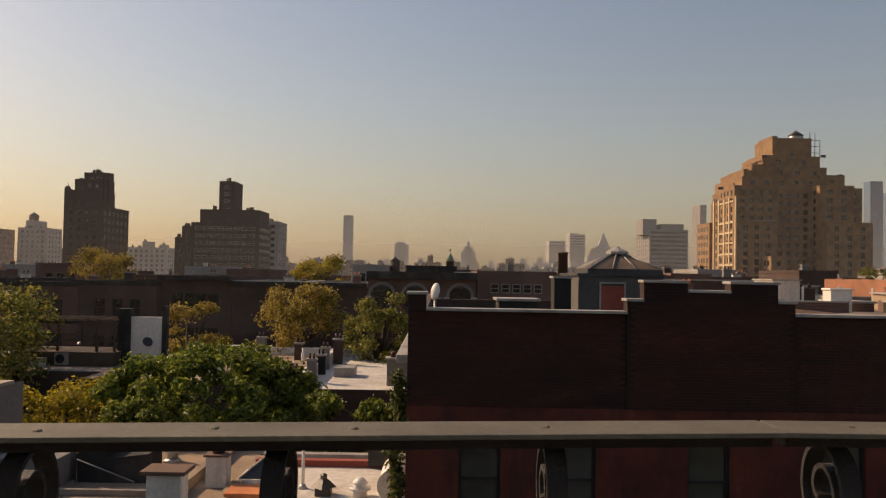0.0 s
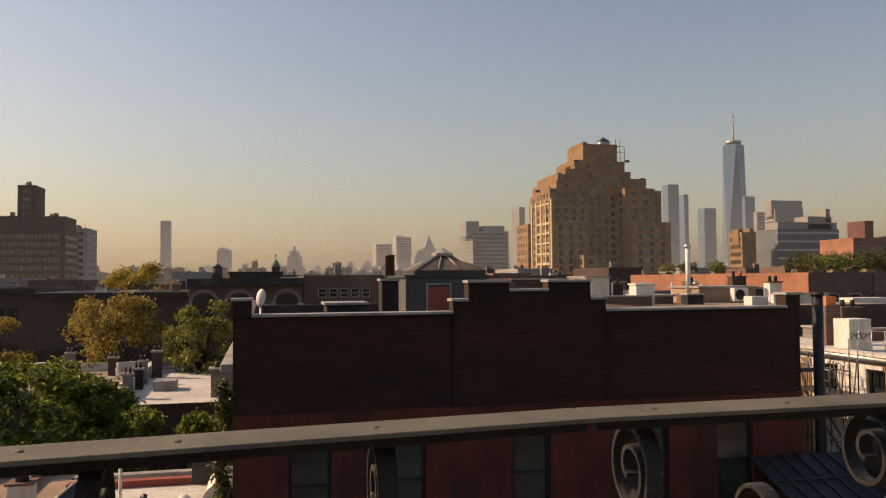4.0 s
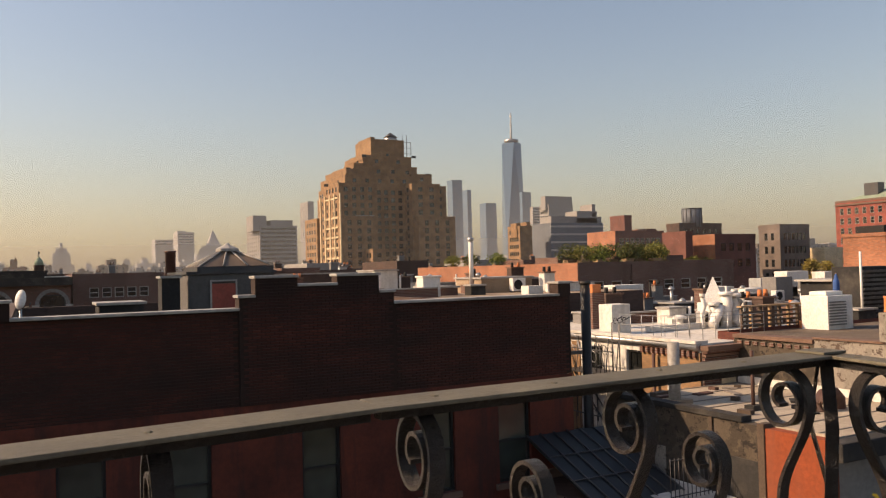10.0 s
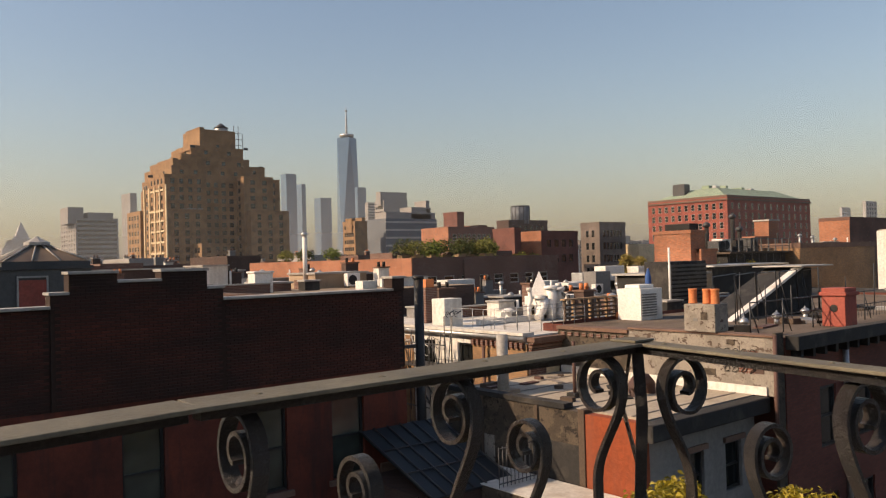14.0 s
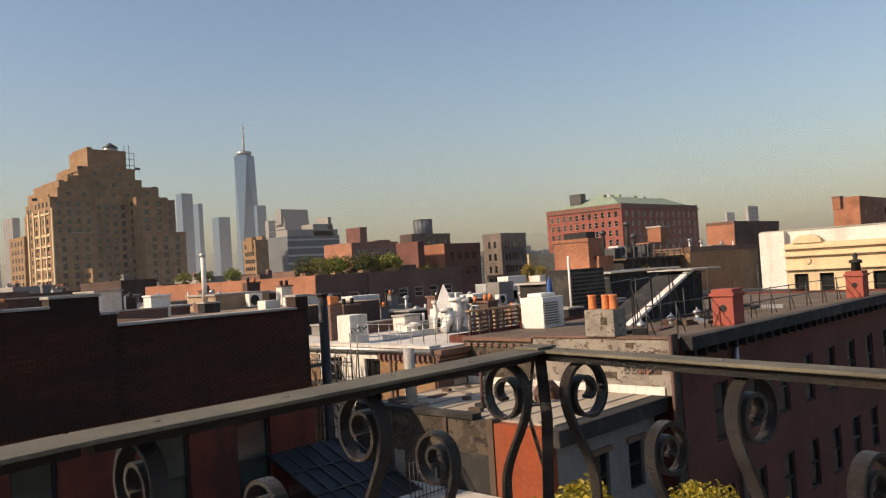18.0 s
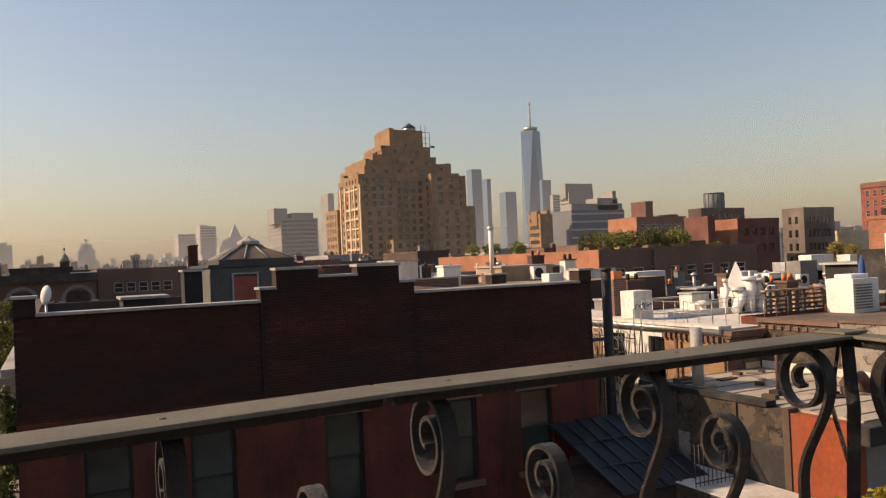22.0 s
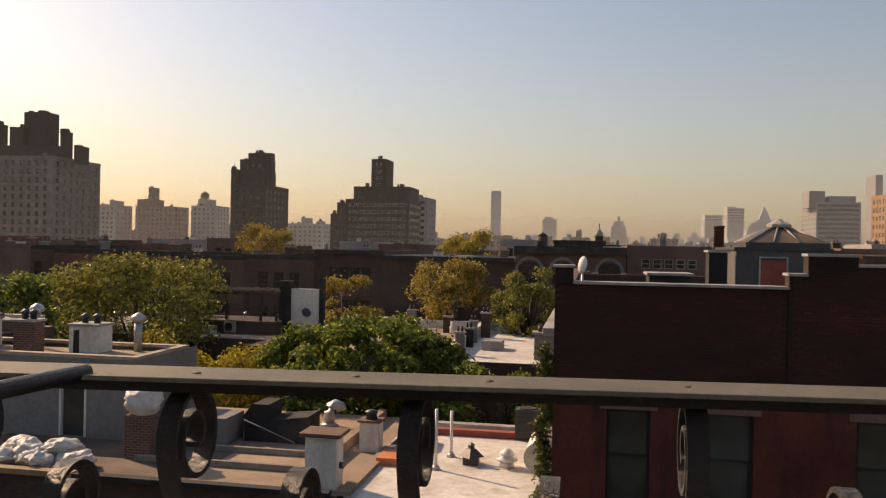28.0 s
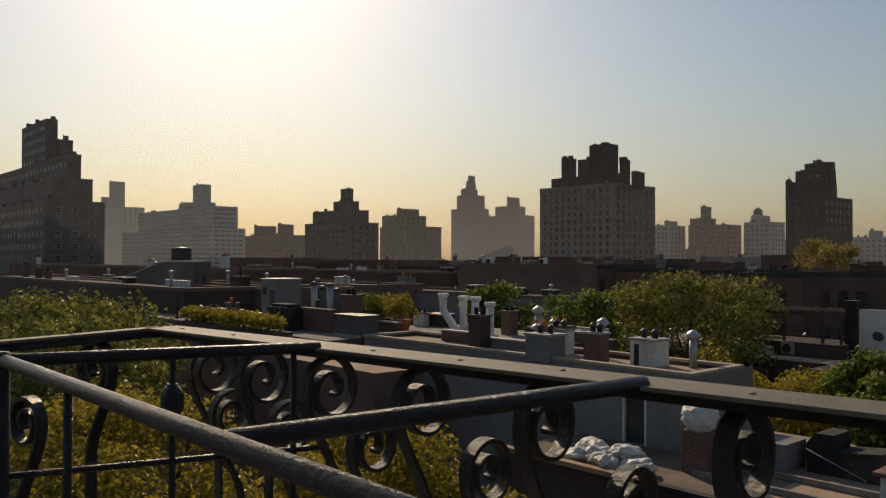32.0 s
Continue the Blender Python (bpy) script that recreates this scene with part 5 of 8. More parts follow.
def roof_bulkhead():
    t = thing("stair_bulkhead", "grey rendered stair bulkhead with a red door on a flat roof", "bulkhead", 0, 0, 15.75)
    y = 28.0
    part("wall", box(4.85, 7.8, y, y + 4, 0, 2.3), STUCCO_SLATE, t)
    part("door", box(5.62, 6.42, y - 0.06, y - 0.004, 0, 1.97), RUST_RED, t, "dark red metal door")
    part("door_frame", box(5.56, 5.615, y - 0.08, y - 0.003, 0, 2.04), COPING, t)
    part("door_frame", box(6.425, 6.48, y - 0.08, y - 0.003, 0, 2.04), COPING, t)
    part("door_frame", box(5.56, 6.48, y - 0.08, y - 0.003, 2.045, 2.1), COPING, t)
    part("rim", box(4.78, 7.87, y - 0.07, y + 4.07, 2.303, 2.4), DARK_METAL, t)
    s = thing("roof_lantern", "glazed pyramid roof lantern with a vented cap", "skylight", 6.55, y + 1.7, 15.75 + 2.4)
    r, k, z = 1.25, 0.25, 0.72
    bm = bmesh.new()
    solid(bm, -r - 0.08, r + 0.08, -r - 0.08, r + 0.08, 0.0, 0.16)
    part("curb", bm, DARK_METAL, s)
    bm = bmesh.new()
    lo = [bm.verts.new((i * r, j * r, 0.17)) for i, j in ((-1, -1), (1, -1), (1, 1), (-1, 1))]
    hi = [bm.verts.new((i * k, j * k, z)) for i, j in ((-1, -1), (1, -1), (1, 1), (-1, 1))]
    for i in range(4):
        bm.faces.new((lo[i], lo[(i + 1) % 4], hi[(i + 1) % 4], hi[i]))
    part("glazing", bm, GLASS_AMBER, s)
    for i in range(4):
        for f in (0.0, 0.33, 0.67):
            a = Vector((((-1, -1), (1, -1), (1, 1), (-1, 1))[i]) + (0,))
            b = Vector((((1, -1), (1, 1), (-1, 1), (-1, -1))[i]) + (0,))
            q = a.lerp(b, f)
            part("bar", tube(bmesh.new(), [(q.x * r, q.y * r, 0.19), (q.x * k, q.y * k, z + 0.02)], 0.03, 6), COPING, s)
    part("cap", turned(bmesh.new(), [(0.42, z), (0.42, z + 0.1), (0.12, z + 0.24), (0.05, z + 0.3)], 8), COPING, s)
    p = thing("brick_flue_wall", "tall dark framed chimney wall beside a bulkhead", "chimney", 4.2, 27.5, 15.75)
    part("shaft", box(-0.28, 0.3, 0, 0.8, 0, 2.2), TAR, p)
    part("cap", box(-0.34, 0.36, -0.06, 0.86, 2.203, 2.28), COPING, p)


roof_bulkhead()


def box_skylight():
    t = thing("box_skylight", "low dark box skylight with a pale rim on a tarred roof", "skylight", 2.35, 24, 15.75)
    part("curb", box(-0.58, 0.58, 0, 1.4, 0, 1.5), TAR, t)
    part("rim", box(-0.66, 0.66, -0.08, 1.48, 1.503, 1.58, bevel=0.01), COPING, t)
    d = thing("antenna_dome", "white oval satellite dish on a bracket by a parapet", "satellite dish", -0.13, 20.6, 15.75)
    part("post", tube(bmesh.new(), [(0, 0, 0), (0, 0, 1.6)], 0.03, 8), GALV, d)
    bm = bmesh.new()
    turned(bm, [(0.01, 0.09), (0.09, 0.075), (0.15, 0.04), (0.185, 0.0), (0.18, -0.012), (0.1, 0.03), (0.01, 0.05)], 20)
    bmesh.ops.transform(bm, matrix=pose(0, 0, 1.82, 78, 0, -35) @ Matrix.Diagonal((0.75, 1.25, 0.8, 1)), verts=bm.verts[:])
    part("reflector", bm, WHITE_METAL, d)
    part("arm", tube(bmesh.new(), [(0, 0, 1.62), (0.18, -0.25, 1.66), (0.2, -0.3, 1.75)], 0.015, 6), DARK_METAL, d)


box_skylight()


def ivy():
    g = np.random.default_rng(9)
    blobs = [(-0.95 + 0.06 * g.normal(), WY + 0.15, z, 0.16, 0.2, 0.28) for z in np.arange(11.5, 15.6, 0.22)]
    me = leaf_cloud(blobs, 2600, 0.1, 77)
    me.materials.append(LEAF_IVY)
    tagged(new("ivy", me), "ivy climbing the corner of a brick tenement", "ivy")


ivy()

# ---- the low roofs on the near left ----
LOW = 12.0
def low_house(name, label, x0, x1, y0, y1, z, wall, roof):
    h = house(name, label, "house")
    bm = bmesh.new()
    for p, u, n, w in (((x0, y0), (1, 0), (0, -1), x1 - x0), ((x1, y0), (0, 1), (1, 0), y1 - y0), ((x1, y1), (-1, 0), (0, 1), x1 - x0), ((x0, y1), (0, -1), (-1, 0), y1 - y0)):
        wall_grid(bm, p, u, n, w, 0, z - 0.02, [], [])
    part("wall", bm, wall, h)
    part("roof", box(x0 + 0.005, x1 - 0.005, y0 + 0.005, y1 - 0.005, z - 0.25, z), roof, h)
    return h


wl = low_house("white_roofed_house", "low house with a bright white-coated flat roof", -5.6, -0.82, 18.3, 26.0, LOW, BRICK_DARK, ROOF_WHITE)
part("back_parapet", box(-5.6, -0.82, 26.0, 26.35, LOW - 0.3, LOW + 0.16), COPING, wl)
part("red_kerb", box(-5.6, -1.4, 25.0, 25.3, LOW + 0.003, LOW + 0.2), RUST_RED, wl)
part("kerb", box(-5.75, -5.45, 18.3, 25.9, LOW + 0.003, LOW + 0.12), ROOF_TAN, wl)
bl = low_house("brown_roofed_house", "low house with a tan gravel roof crowded with chimneys", -17.6, -5.76, 18.3, 27.2, LOW, BRICK_DARK, ROOF_TAN)
# the shade over this end of the roof is painted by a darker sheet
part("shaded_roofing", box(-17.4, -9.8, 18.36, 21.85, LOW + 0.002, LOW + 0.008), ROOF_BROWN, bl, "darker brown roofing sheet that paints the shade on this end of the roof")
part("edge_board", box(-17.6, -12.6, 18.05, 18.32, LOW + 0.003, LOW + 0.14), WOOD, bl, "sunlit timber edge board")
part("edge_kerb", box(-12.58, -5.9, 18.05, 18.32, LOW + 0.003, LOW + 0.12), TAR, bl)
for yy in (19.9, 21.4):
    part("roof_kerb", box(-12.0, -7.4, yy, yy + 0.13, LOW + 0.003, LOW + 0.17, bevel=0.02), ROOF_GREY, bl)
part("party_kerb", box(-7.0, -6.75, 18.6, 27.0, LOW + 0.003, LOW + 0.3), ROOF_TAN, bl)


def near_roof_things():
    for x, y, tall in ((-3.9, 21.1, 1.62), (-3.72, 22.5, 1.3)):
        t = thing("vent_pipe", "slim white vent pipe standing on a white roof", "vent pipe", x, y, LOW, "white vent pipes")
        part("pipe", tube(bmesh.new(), [(0, 0, 0), (0, 0, tall)], 0.045, 12), WHITE_METAL, t)
        part("flashing", turned(bmesh.new(), [(0.14, 0.0), (0.07, 0.12)], 12), GALV, t)
    t = thing("lantern_vent", "small dark square roof vent with a pyramid hood", "roof vent", -3.06, 21.9, LOW)
    part("base", box(-0.21, 0.21, -0.21, 0.21, 0, 0.21, bevel=0.02), DARK_METAL, t)
    bm = bmesh.new()
    turned(bm, [(0.36, 0.213), (0.13, 0.42), (0.09, 0.43), (0.09, 0.52), (0.12, 0.53), (0.04, 0.58)], 4)
    part("hood", bm, DARK_METAL, t)
    t = thing("turbine_vent", "white round spun-metal roof ventilator", "roof vent", -2.06, 21.8, LOW)
    part("base", turned(bmesh.new(), [(0.2, 0), (0.19, 0.16)], 20), WHITE_METAL, t)
    part("cowl", turned(bmesh.new(), [(0.19, 0.163), (0.29, 0.2), (0.28, 0.26), (0.15, 0.3), (0.21, 0.36), (0.19, 0.41), (0.09, 0.5), (0.02, 0.52)], 24), WHITE_METAL, t)
    t = thing("duct_elbow", "fat pale round duct end lying on a white roof", "duct", -1.15, 21.4, LOW)
    bm = bmesh.new()
    tube(bm, [(0, 1.6, 0.42), (0, 0.5, 0.42), (0, 0.0, 0.42)], 0.4, 20)
    part("duct", bm, WHITE_METAL, t)
    part("rim", tube(bmesh.new(), [(0, -0.02, 0.42), (0, -0.1, 0.42)], 0.43, 20), GALV, t)
    t = thing("air_conditioner", "dark grey air conditioning unit by a roof edge", "air conditioner", -1.75, 25.2, LOW)
    part("casing", box(-0.38, 0.38, -0.3, 0.3, 0.06, 0.95, bevel=0.02), DARK_METAL, t)
    for k in range(8):
        part("louvre", box(-0.34, 0.34, -0.325, -0.302, 0.14 + k * 0.09, 0.19 + k * 0.09), DARK_METAL, t)
    part("fan_grille", turned(bmesh.new(), [(0.27, 0.953), (0.27, 0.98)], 18), TAR, t)
    # chimneys
    t = thing("slab_capped_chimney", "stained white rendered chimney with a broad stone slab cap", "chimney", -6.3, 18.95, LOW)
    part("shaft", box(-0.4, 0.4, -0.3, 0.3, 0, 1.28, bevel=0.025), STUCCO_WHITE, t)
    part("slab", box(-0.52, 0.52, -0.42, 0.42, 1.283, 1.38, bevel=0.02), STONE, t)
    part("outlet", tube(bmesh.new(), [(0.402, 0, 0.55), (0.5, 0, 0.55)], 0.08, 10), DARK_METAL, t)
    t = thing("rendered_chimney", "grey-white rendered chimney with a dark pot", "chimney", -6.1, 22.6, LOW)
    part("shaft", box(-0.29, 0.29, -0.26, 0.26, 0, 0.86, bevel=0.025), STUCCO_WHITE, t)
    part("cap", box(-0.34, 0.34, -0.31, 0.31, 0.863, 0.92), STONE, t)
    part("pot", turned(bmesh.new(), [(0.17, 0.923), (0.15, 1.08), (0.19, 1.1), (0.19, 1.15), (0.05, 1.2)], 14), DARK_METAL, t)
    t = thing("gooseneck_vent", "bent galvanised gooseneck vent on a brown roof", "roof vent", -8.3, 25.4, LOW)
    part("neck", tube(bmesh.new(), [(0, 0, 0), (0, 0, 0.45), (0.05, 0, 0.62), (0.2, 0, 0.7), (0.36, 0, 0.66), (0.42, 0, 0.5)], 0.18, 14), GALV, t)
    part("flashing", turned(bmesh.new(), [(0.32, 0), (0.2, 0.1)], 14), GALV, t)
    t = thing("roof_hatch", "bulky black felt-covered roof hatch with a sloping lid", "roof hatch", -9.0, 23.3, LOW)
    bm = bmesh.new()
    prof = [(-1.15, 0.0), (-1.15, 0.75), (-0.85, 1.12), (-0.35, 1.12), (-0.35, 0.66), (0.9, 0.82), (0.9, 0.0)]
    f0 = [bm.verts.new((px, -0.55, pz)) for px, pz in prof]
    f1 = [bm.verts.new((px, 0.55, pz)) for px, pz in prof]
    bm.faces.new(f0)
    bm.faces.new(f1[::-1])
    for i in range(len(prof)):
        bm.faces.new((f0[i], f1[i], f1[(i + 1) % len(prof)], f0[(i + 1) % len(prof)]))
    part("housing", bm, TAR, t)
    part("rail", tube(bmesh.new(), [(-1.0, -0.8, 0), (-1.0, -0.8, 0.7), (0.6, -0.8, 0.1)], 0.02, 6), GALV, t)
    t = thing("grey_roof_hutch", "low grey rendered roof hutch", "roof hutch", -11.1, 22.6, LOW)
    part("body", box(-1.0, 0.75, -0.6, 0.7, 0, 0.8, bevel=0.02), STUCCO_GREY, t)
    t = thing("roof_curb_box", "low box of orange-red boards on a roof", "box", -5.05, 21.6, LOW + 0.01)
    part("body", box(-0.5, 0.55, -0.5, 0.5, 0, 0.2, bevel=0.01), CLAY, t)
    t = thing("pyramid_skylight", "small glazed pyramid skylight with pale bars", "skylight", -5.0, 23.4, LOW + 0.01)
    part("curb", box(-0.62, 0.62, -0.62, 0.62, 0, 0.14), STUCCO_WHITE, t)
    bm = bmesh.new()
    lo = [bm.verts.new((i * .58, j * .58, 0.145)) for i, j in ((-1, -1), (1, -1), (1, 1), (-1, 1))]
    tip = bm.verts.new((0, 0, 0.6))
    for i in range(4):
        bm.faces.new((lo[i], lo[(i + 1) % 4], tip))
    part("glazing", bm, GLASS_DARK, t)
    for i in range(4):
        c = ((-1, -1), (1, -1), (1, 1), (-1, 1))[i]
        part("bar", tube(bmesh.new(), [(c[0] * .58, c[1] * .58, 0.15), (0, 0, 0.61)], 0.025, 6), COPING, t)
    # sacks and the bag-topped brick stub
    r = random.Random(21)
    for i in range(9):
        bm = bmesh.new()
        bmesh.ops.create_icosphere(bm, subdivisions=4, radius=0.36)
        o = Vector((i * 3.1, i * 1.7, 0))
        for v in bm.verts:
            n = v.co.normalized()
            k = 1 + 0.34 * noise.noise(n * 1.6 + o) + 0.2 * abs(noise.noise(n * 3.4 + o)) - 0.12 * abs(noise.noise(n * 7.0 + o)) + 0.04 * noise.noise(n * 15 + o)
            v.co = Vector((v.co.x * 1.35 * k, v.co.y * 0.95 * k, max(-0.18, v.co.z * 0.58 * k + 0.07 * noise.noise(n * 2.3 - o))))
        for f in bm.faces:
            f.smooth = True
        lone("sandbag", bm, SACK, "crumpled white plastic rubble sack lying on a roof", "sack", pose(-15.0 + (i % 5) * 0.5 + r.uniform(-.2, .2), 18.95 + 0.4 * (i // 5) + r.uniform(-.15, .15), LOW + 0.17 + 0.2 * (i // 5) * r.uniform(0.6, 1.1), r.uniform(-14, 14), r.uniform(-16, 16), r.uniform(-90, 90)), "rubble sacks")
    t = thing("brick_stub", "red brick chimney stub on a brown roof", "chimney", -12.0, 20.4, LOW)
    part("shaft", box(-0.38, 0.38, -0.36, 0.36, 0, 1.2, bevel=0.015), BRICK_FAR, t)
    bm = bmesh.new()
    bmesh.ops.create_icosphere(bm, subdivisions=4, radius=0.4)
    for v in bm.verts:
        n = v.co.normalized()
        k = 1 + 0.3 * noise.noise(n * 1.8) + 0.22 * abs(noise.noise(n * 3.6)) - 0.14 * abs(noise.noise(n * 8.0))
        v.co = Vector((v.co.x * 1.0 * k, v.co.y * 0.9 * k, max(-0.34, v.co.z * 1.0 * k - 0.12 * v.co.x)))
    for f in bm.faces:
        f.smooth = True
    lone("plastic_cover", bm, SACK, "white plastic sheet tied over a chimney stub", "cover", pose(-12.0, 20.4, LOW + 1.52) @ Matrix.Diagonal((1.2, 1.2, 1.1, 1)))


near_roof_things()


def grey_penthouse():
    h = house("grey_penthouse", "pale grey rendered penthouse with a flat roof", "penthouse")
    x0, x1, y0, y1, z1 = -30.0, -13.2, 21.9, 25.0, 14.4
    bm = bmesh.new()
    wall_grid(bm, (x0, y0), (1, 0), (0, -1), x1 - x0, 0, z1, [(14.3, 15.2)], [(12.02, 14.05)], 0.2)
    wall_grid(bm, (x1, y0), (0, 1), (1, 0), y1 - y0, 0, z1, [(2.6, 3.8)], [(13.2, 14.0)], 0.2)
    wall_grid(bm, (x1, y1), (-1, 0), (0, 1), x1 - x0, 0, z1, [], [])
    wall_grid(bm, (x0, y1), (0, -1), (-1, 0), y1 - y0, 0, z1, [], [])
    part("wall", bm, STUCCO_GREY, h)
    part("roof", box(x0 + 0.2, x1 - 0.2, y0 + 0.2, y1 - 0.2, z1 - 0.4, z1 - 0.12), ROOF_TAN, h)
    rim = bmesh.new()
    solid(rim, x0 - 0.05, x1 + 0.05, y0 - 0.05, y0 + 0.22, z1 + 0.002, z1 + 0.1)
    solid(rim, x0 - 0.05, x1 + 0.05, y1 - 0.22, y1 + 0.05, z1 + 0.002, z1 + 0.1)
    solid(rim, x0 - 0.05, x0 + 0.22, y0 + 0.22, y1 - 0.22, z1 + 0.002, z1 + 0.1)
    solid(rim, x1 - 0.22, x1 + 0.05, y0 + 0.22, y1 - 0.22, z1 + 0.002, z1 + 0.1)
    part("coping", rim, ROOF_PALE, h)
    part("door", box(x0 + 14.36, x0 + 15.14, y0 + 0.1, y0 + 0.15, 12.02, 14.0), GLASS_BLIND, h, "glazed terrace door")
    for xx in (14.3, 15.14):
        part("door_frame", box(x0 + xx, x0 + xx + 0.06, y0 - 0.03, y0 + 0.15, 12.02, 14.05), WHITE_METAL, h)
    sash_window(h, 1.2, 0.8, FRAME_DARK, GLASS_DARK, pose(x1 - 0.08, y0 + 3.2, 13.2, 0, 0, 90))
    for x, y, w, top, m, lab in ((-16.1, 24.0, 1.05, 15.15, STUCCO_WHITE, "white rendered chimney with metal caps on a penthouse roof"), (-17.7, 23.1, 0.72, 15.3, BRICK_FAR, "square brick chimney on a penthouse roof"),
                                 (-19.3, 21.3 + 0.9, 1.15, 15.2, STUCCO_GREY, "broad grey rendered chimney block on a penthouse roof"), (-20.3, 24.2, 0.9, 15.2, STUCCO_WHITE, "white duct housing on a penthouse roof")):
        c = thing("chimney", lab, "chimney", x, y, z1 - 0.12, "penthouse chimneys")
        part("shaft", box(-w / 2, w / 2, -w / 2.6, w / 2.6, 0, top - z1 + 0.12, bevel=0.02), m, c)
        part("cap", box(-w / 2 - .05, w / 2 + .05, -w / 2.6 - .05, w / 2.6 + .05, top - z1 + 0.123, top - z1 + 0.2), COPING, c)
        for k in (-0.2, 0.22):
            part("cowl", turned(bmesh.new(), [(0.1, 0), (0.1, 0.16), (0.15, 0.17), (0.14, 0.24), (0.03, 0.32)], 12), DARK_METAL, c).location = (k * w, 0, top - z1 + 0.203)
    for x, y, hgt in ((-21.6, 24.4, 1.5), (-14.7, 24.5, 1.0), (-18.4, 24.4, 1.2)):
        c = thing("roof_cowl", "galvanised pipe with a mushroom cowl on a penthouse roof", "roof vent", x, y, z1 - 0.12, "roof cowls")
        part("pipe", turned(bmesh.new(), [(0.13, 0), (0.13, hgt)], 12), GALV, c)
        part("cowl", turned(bmesh.new(), [(0.2, hgt + .003), (0.26, hgt + 0.1), (0.2, hgt + 0.2), (0.04, hgt + 0.3)], 14), GALV, c)


grey_penthouse()


def branching_vents():
    low_house("vent_roof_house", "low house with a dark roof and white ducts", -37.0, -24.0, 27.5, 33.0, 14.0, BRICK_DARK, ROOF_GREY)
    t = thing("duct_cluster", "cluster of branching white ventilation ducts with flared ends", "duct", -30.4, 28.2, 14.0)
    for pts in ([(0, 0, 0), (-0.5, 0, 0.6), (-1.2, 0, 1.25), (-1.2, 0, 1.9)], [(0.15, 0.2, 0), (0.15, 0.2, 1.8)], [(0.4, 0, 0), (0.9, 0, 0.6), (1.2, 0, 1.1), (1.25, 0, 1.8)], [(2.0, 0.3, 0), (2.0, 0.3, 1.55)]):
        part("duct", tube(bmesh.new(), pts, 0.2, 12), WHITE_METAL, t)
        x, y, z = pts[-1]
        part("flare", turned(bmesh.new(), [(0.21, z), (0.29, z + 0.12), (0.29, z + 0.26)], 14, x, y), WHITE_METAL, t)
    part("base_duct", box(-0.8, 2.4, -0.3, 0.5, 0.002, 0.22), WHITE_METAL, t)


branching_vents()


def middle_roofs():
    w2 = low_house("white_roofed_house", "house with a pale coated roof and white party parapets", -7.4, -0.9, 41.6, 58.0, LOW, BRICK_DARK, ROOF_WHITE)
    part("parapet", box(-14.5, -0.9, 58.0, 58.3, LOW - 1, LOW + 0.55), STUCCO_WHITE, w2)
    part("party_parapet", box(-7.4, -7.05, 41.6, 57.9, LOW + 0.003, LOW + 0.7), STUCCO_WHITE, w2)
    low_house("brown_roofed_house", "house with a brown felt roof among the yards", -19.5, -7.45, 44.0, 58.0, LOW, BRICK_DARK, ROOF_TAN)
    low_house("grey_roofed_house", "house with a grey felt roof among the yards", -36.0, -19.55, 47.0, 58.0, LOW, BRICK_DARK, ROOF_GREY)
    for i, (x, y, w, h) in enumerate(((-6.9, 44, 0.5, 1.3), (-6.9, 47.5, 0.5, 1.2), (-7.0, 50, 0.5, 1.4), (-6.6, 53, 0.6, 1.7), (-2.2, 43.5, 1.1, 1.5), (-1.6, 45.5, 0.9, 2.0), (-12.5, 57, 0.6, 1.4), (-9.5, 55, 0.6, 1.2))):
        stub("chimney", x, y, LOW, LOW + h, w, (STUCCO_GREY, TAR, STUCCO_GREY, BRICK_DARK)[i % 4], "small rendered chimney along a party parapet")
    t = thing("roof_hatch", "low white roof hatch on a pale roof", "roof hatch", -5.4, 47.0, LOW)
    part("body", box(-0.6, 0.6, -0.7, 0.7, 0, 0.55, bevel=0.03), COPING, t)
    t = thing("deck_wall", "tall white rendered screen wall with a satellite dish", "screen wall", -18.4, 50.8, LOW)
    part("wall", box(-1.0, 0.95, 0, 0.3, 0, 3.0), STUCCO_WHITE, t)
    part("post", box(-1.75, -1.02, -0.2, 0.5, 0, 3.5), TAR, t)
    part("post", box(0.97, 1.25, -0.1, 0.4, 0, 3.7), TAR, t)
    bm = turned(bmesh.new(), [(0.02, 0), (0.2, 0.05), (0.32, 0.13), (0.3, 0.14), (0.02, 0.03)], 16)
    bmesh.ops.transform(bm, matrix=pose(0.1, -0.2, 1.4, 60, 0, 40), verts=bm.verts[:])
    part("dish", bm, DARK_METAL, t)
    t = thing("pergola", "dark timber roof pergola over a deck", "pergola", -22.4, 50.0, LOW)
    for x in (-3.4, -1.2, 1.2, 2.3):
        for y in (0, 3.4):
            part("post", box(x - .07, x + .07, y - .07, y + .07, 0.85, 2.55), WOOD_DARK, t)
    part("deck", box(-3.6, 2.5, -0.6, 3.8, 0.002, 0.85), WOOD_DARK, t)
    for y in (0, 3.4):
        part("beam", box(-3.6, 2.5, y - .06, y + .06, 2.553, 2.72), WOOD_DARK, t)
    for i in range(9):
        part("rafter", box(-3.5 + i * .72, -3.4 + i * .72, -0.4, 3.8, 2.723, 2.85), WOOD_DARK, t)
    for z in (1.15, 1.5, 1.85):
        part("rail", box(-3.5, 2.3, -0.08, -0.071, z, z + .1), WOOD_DARK, t)


middle_roofs()

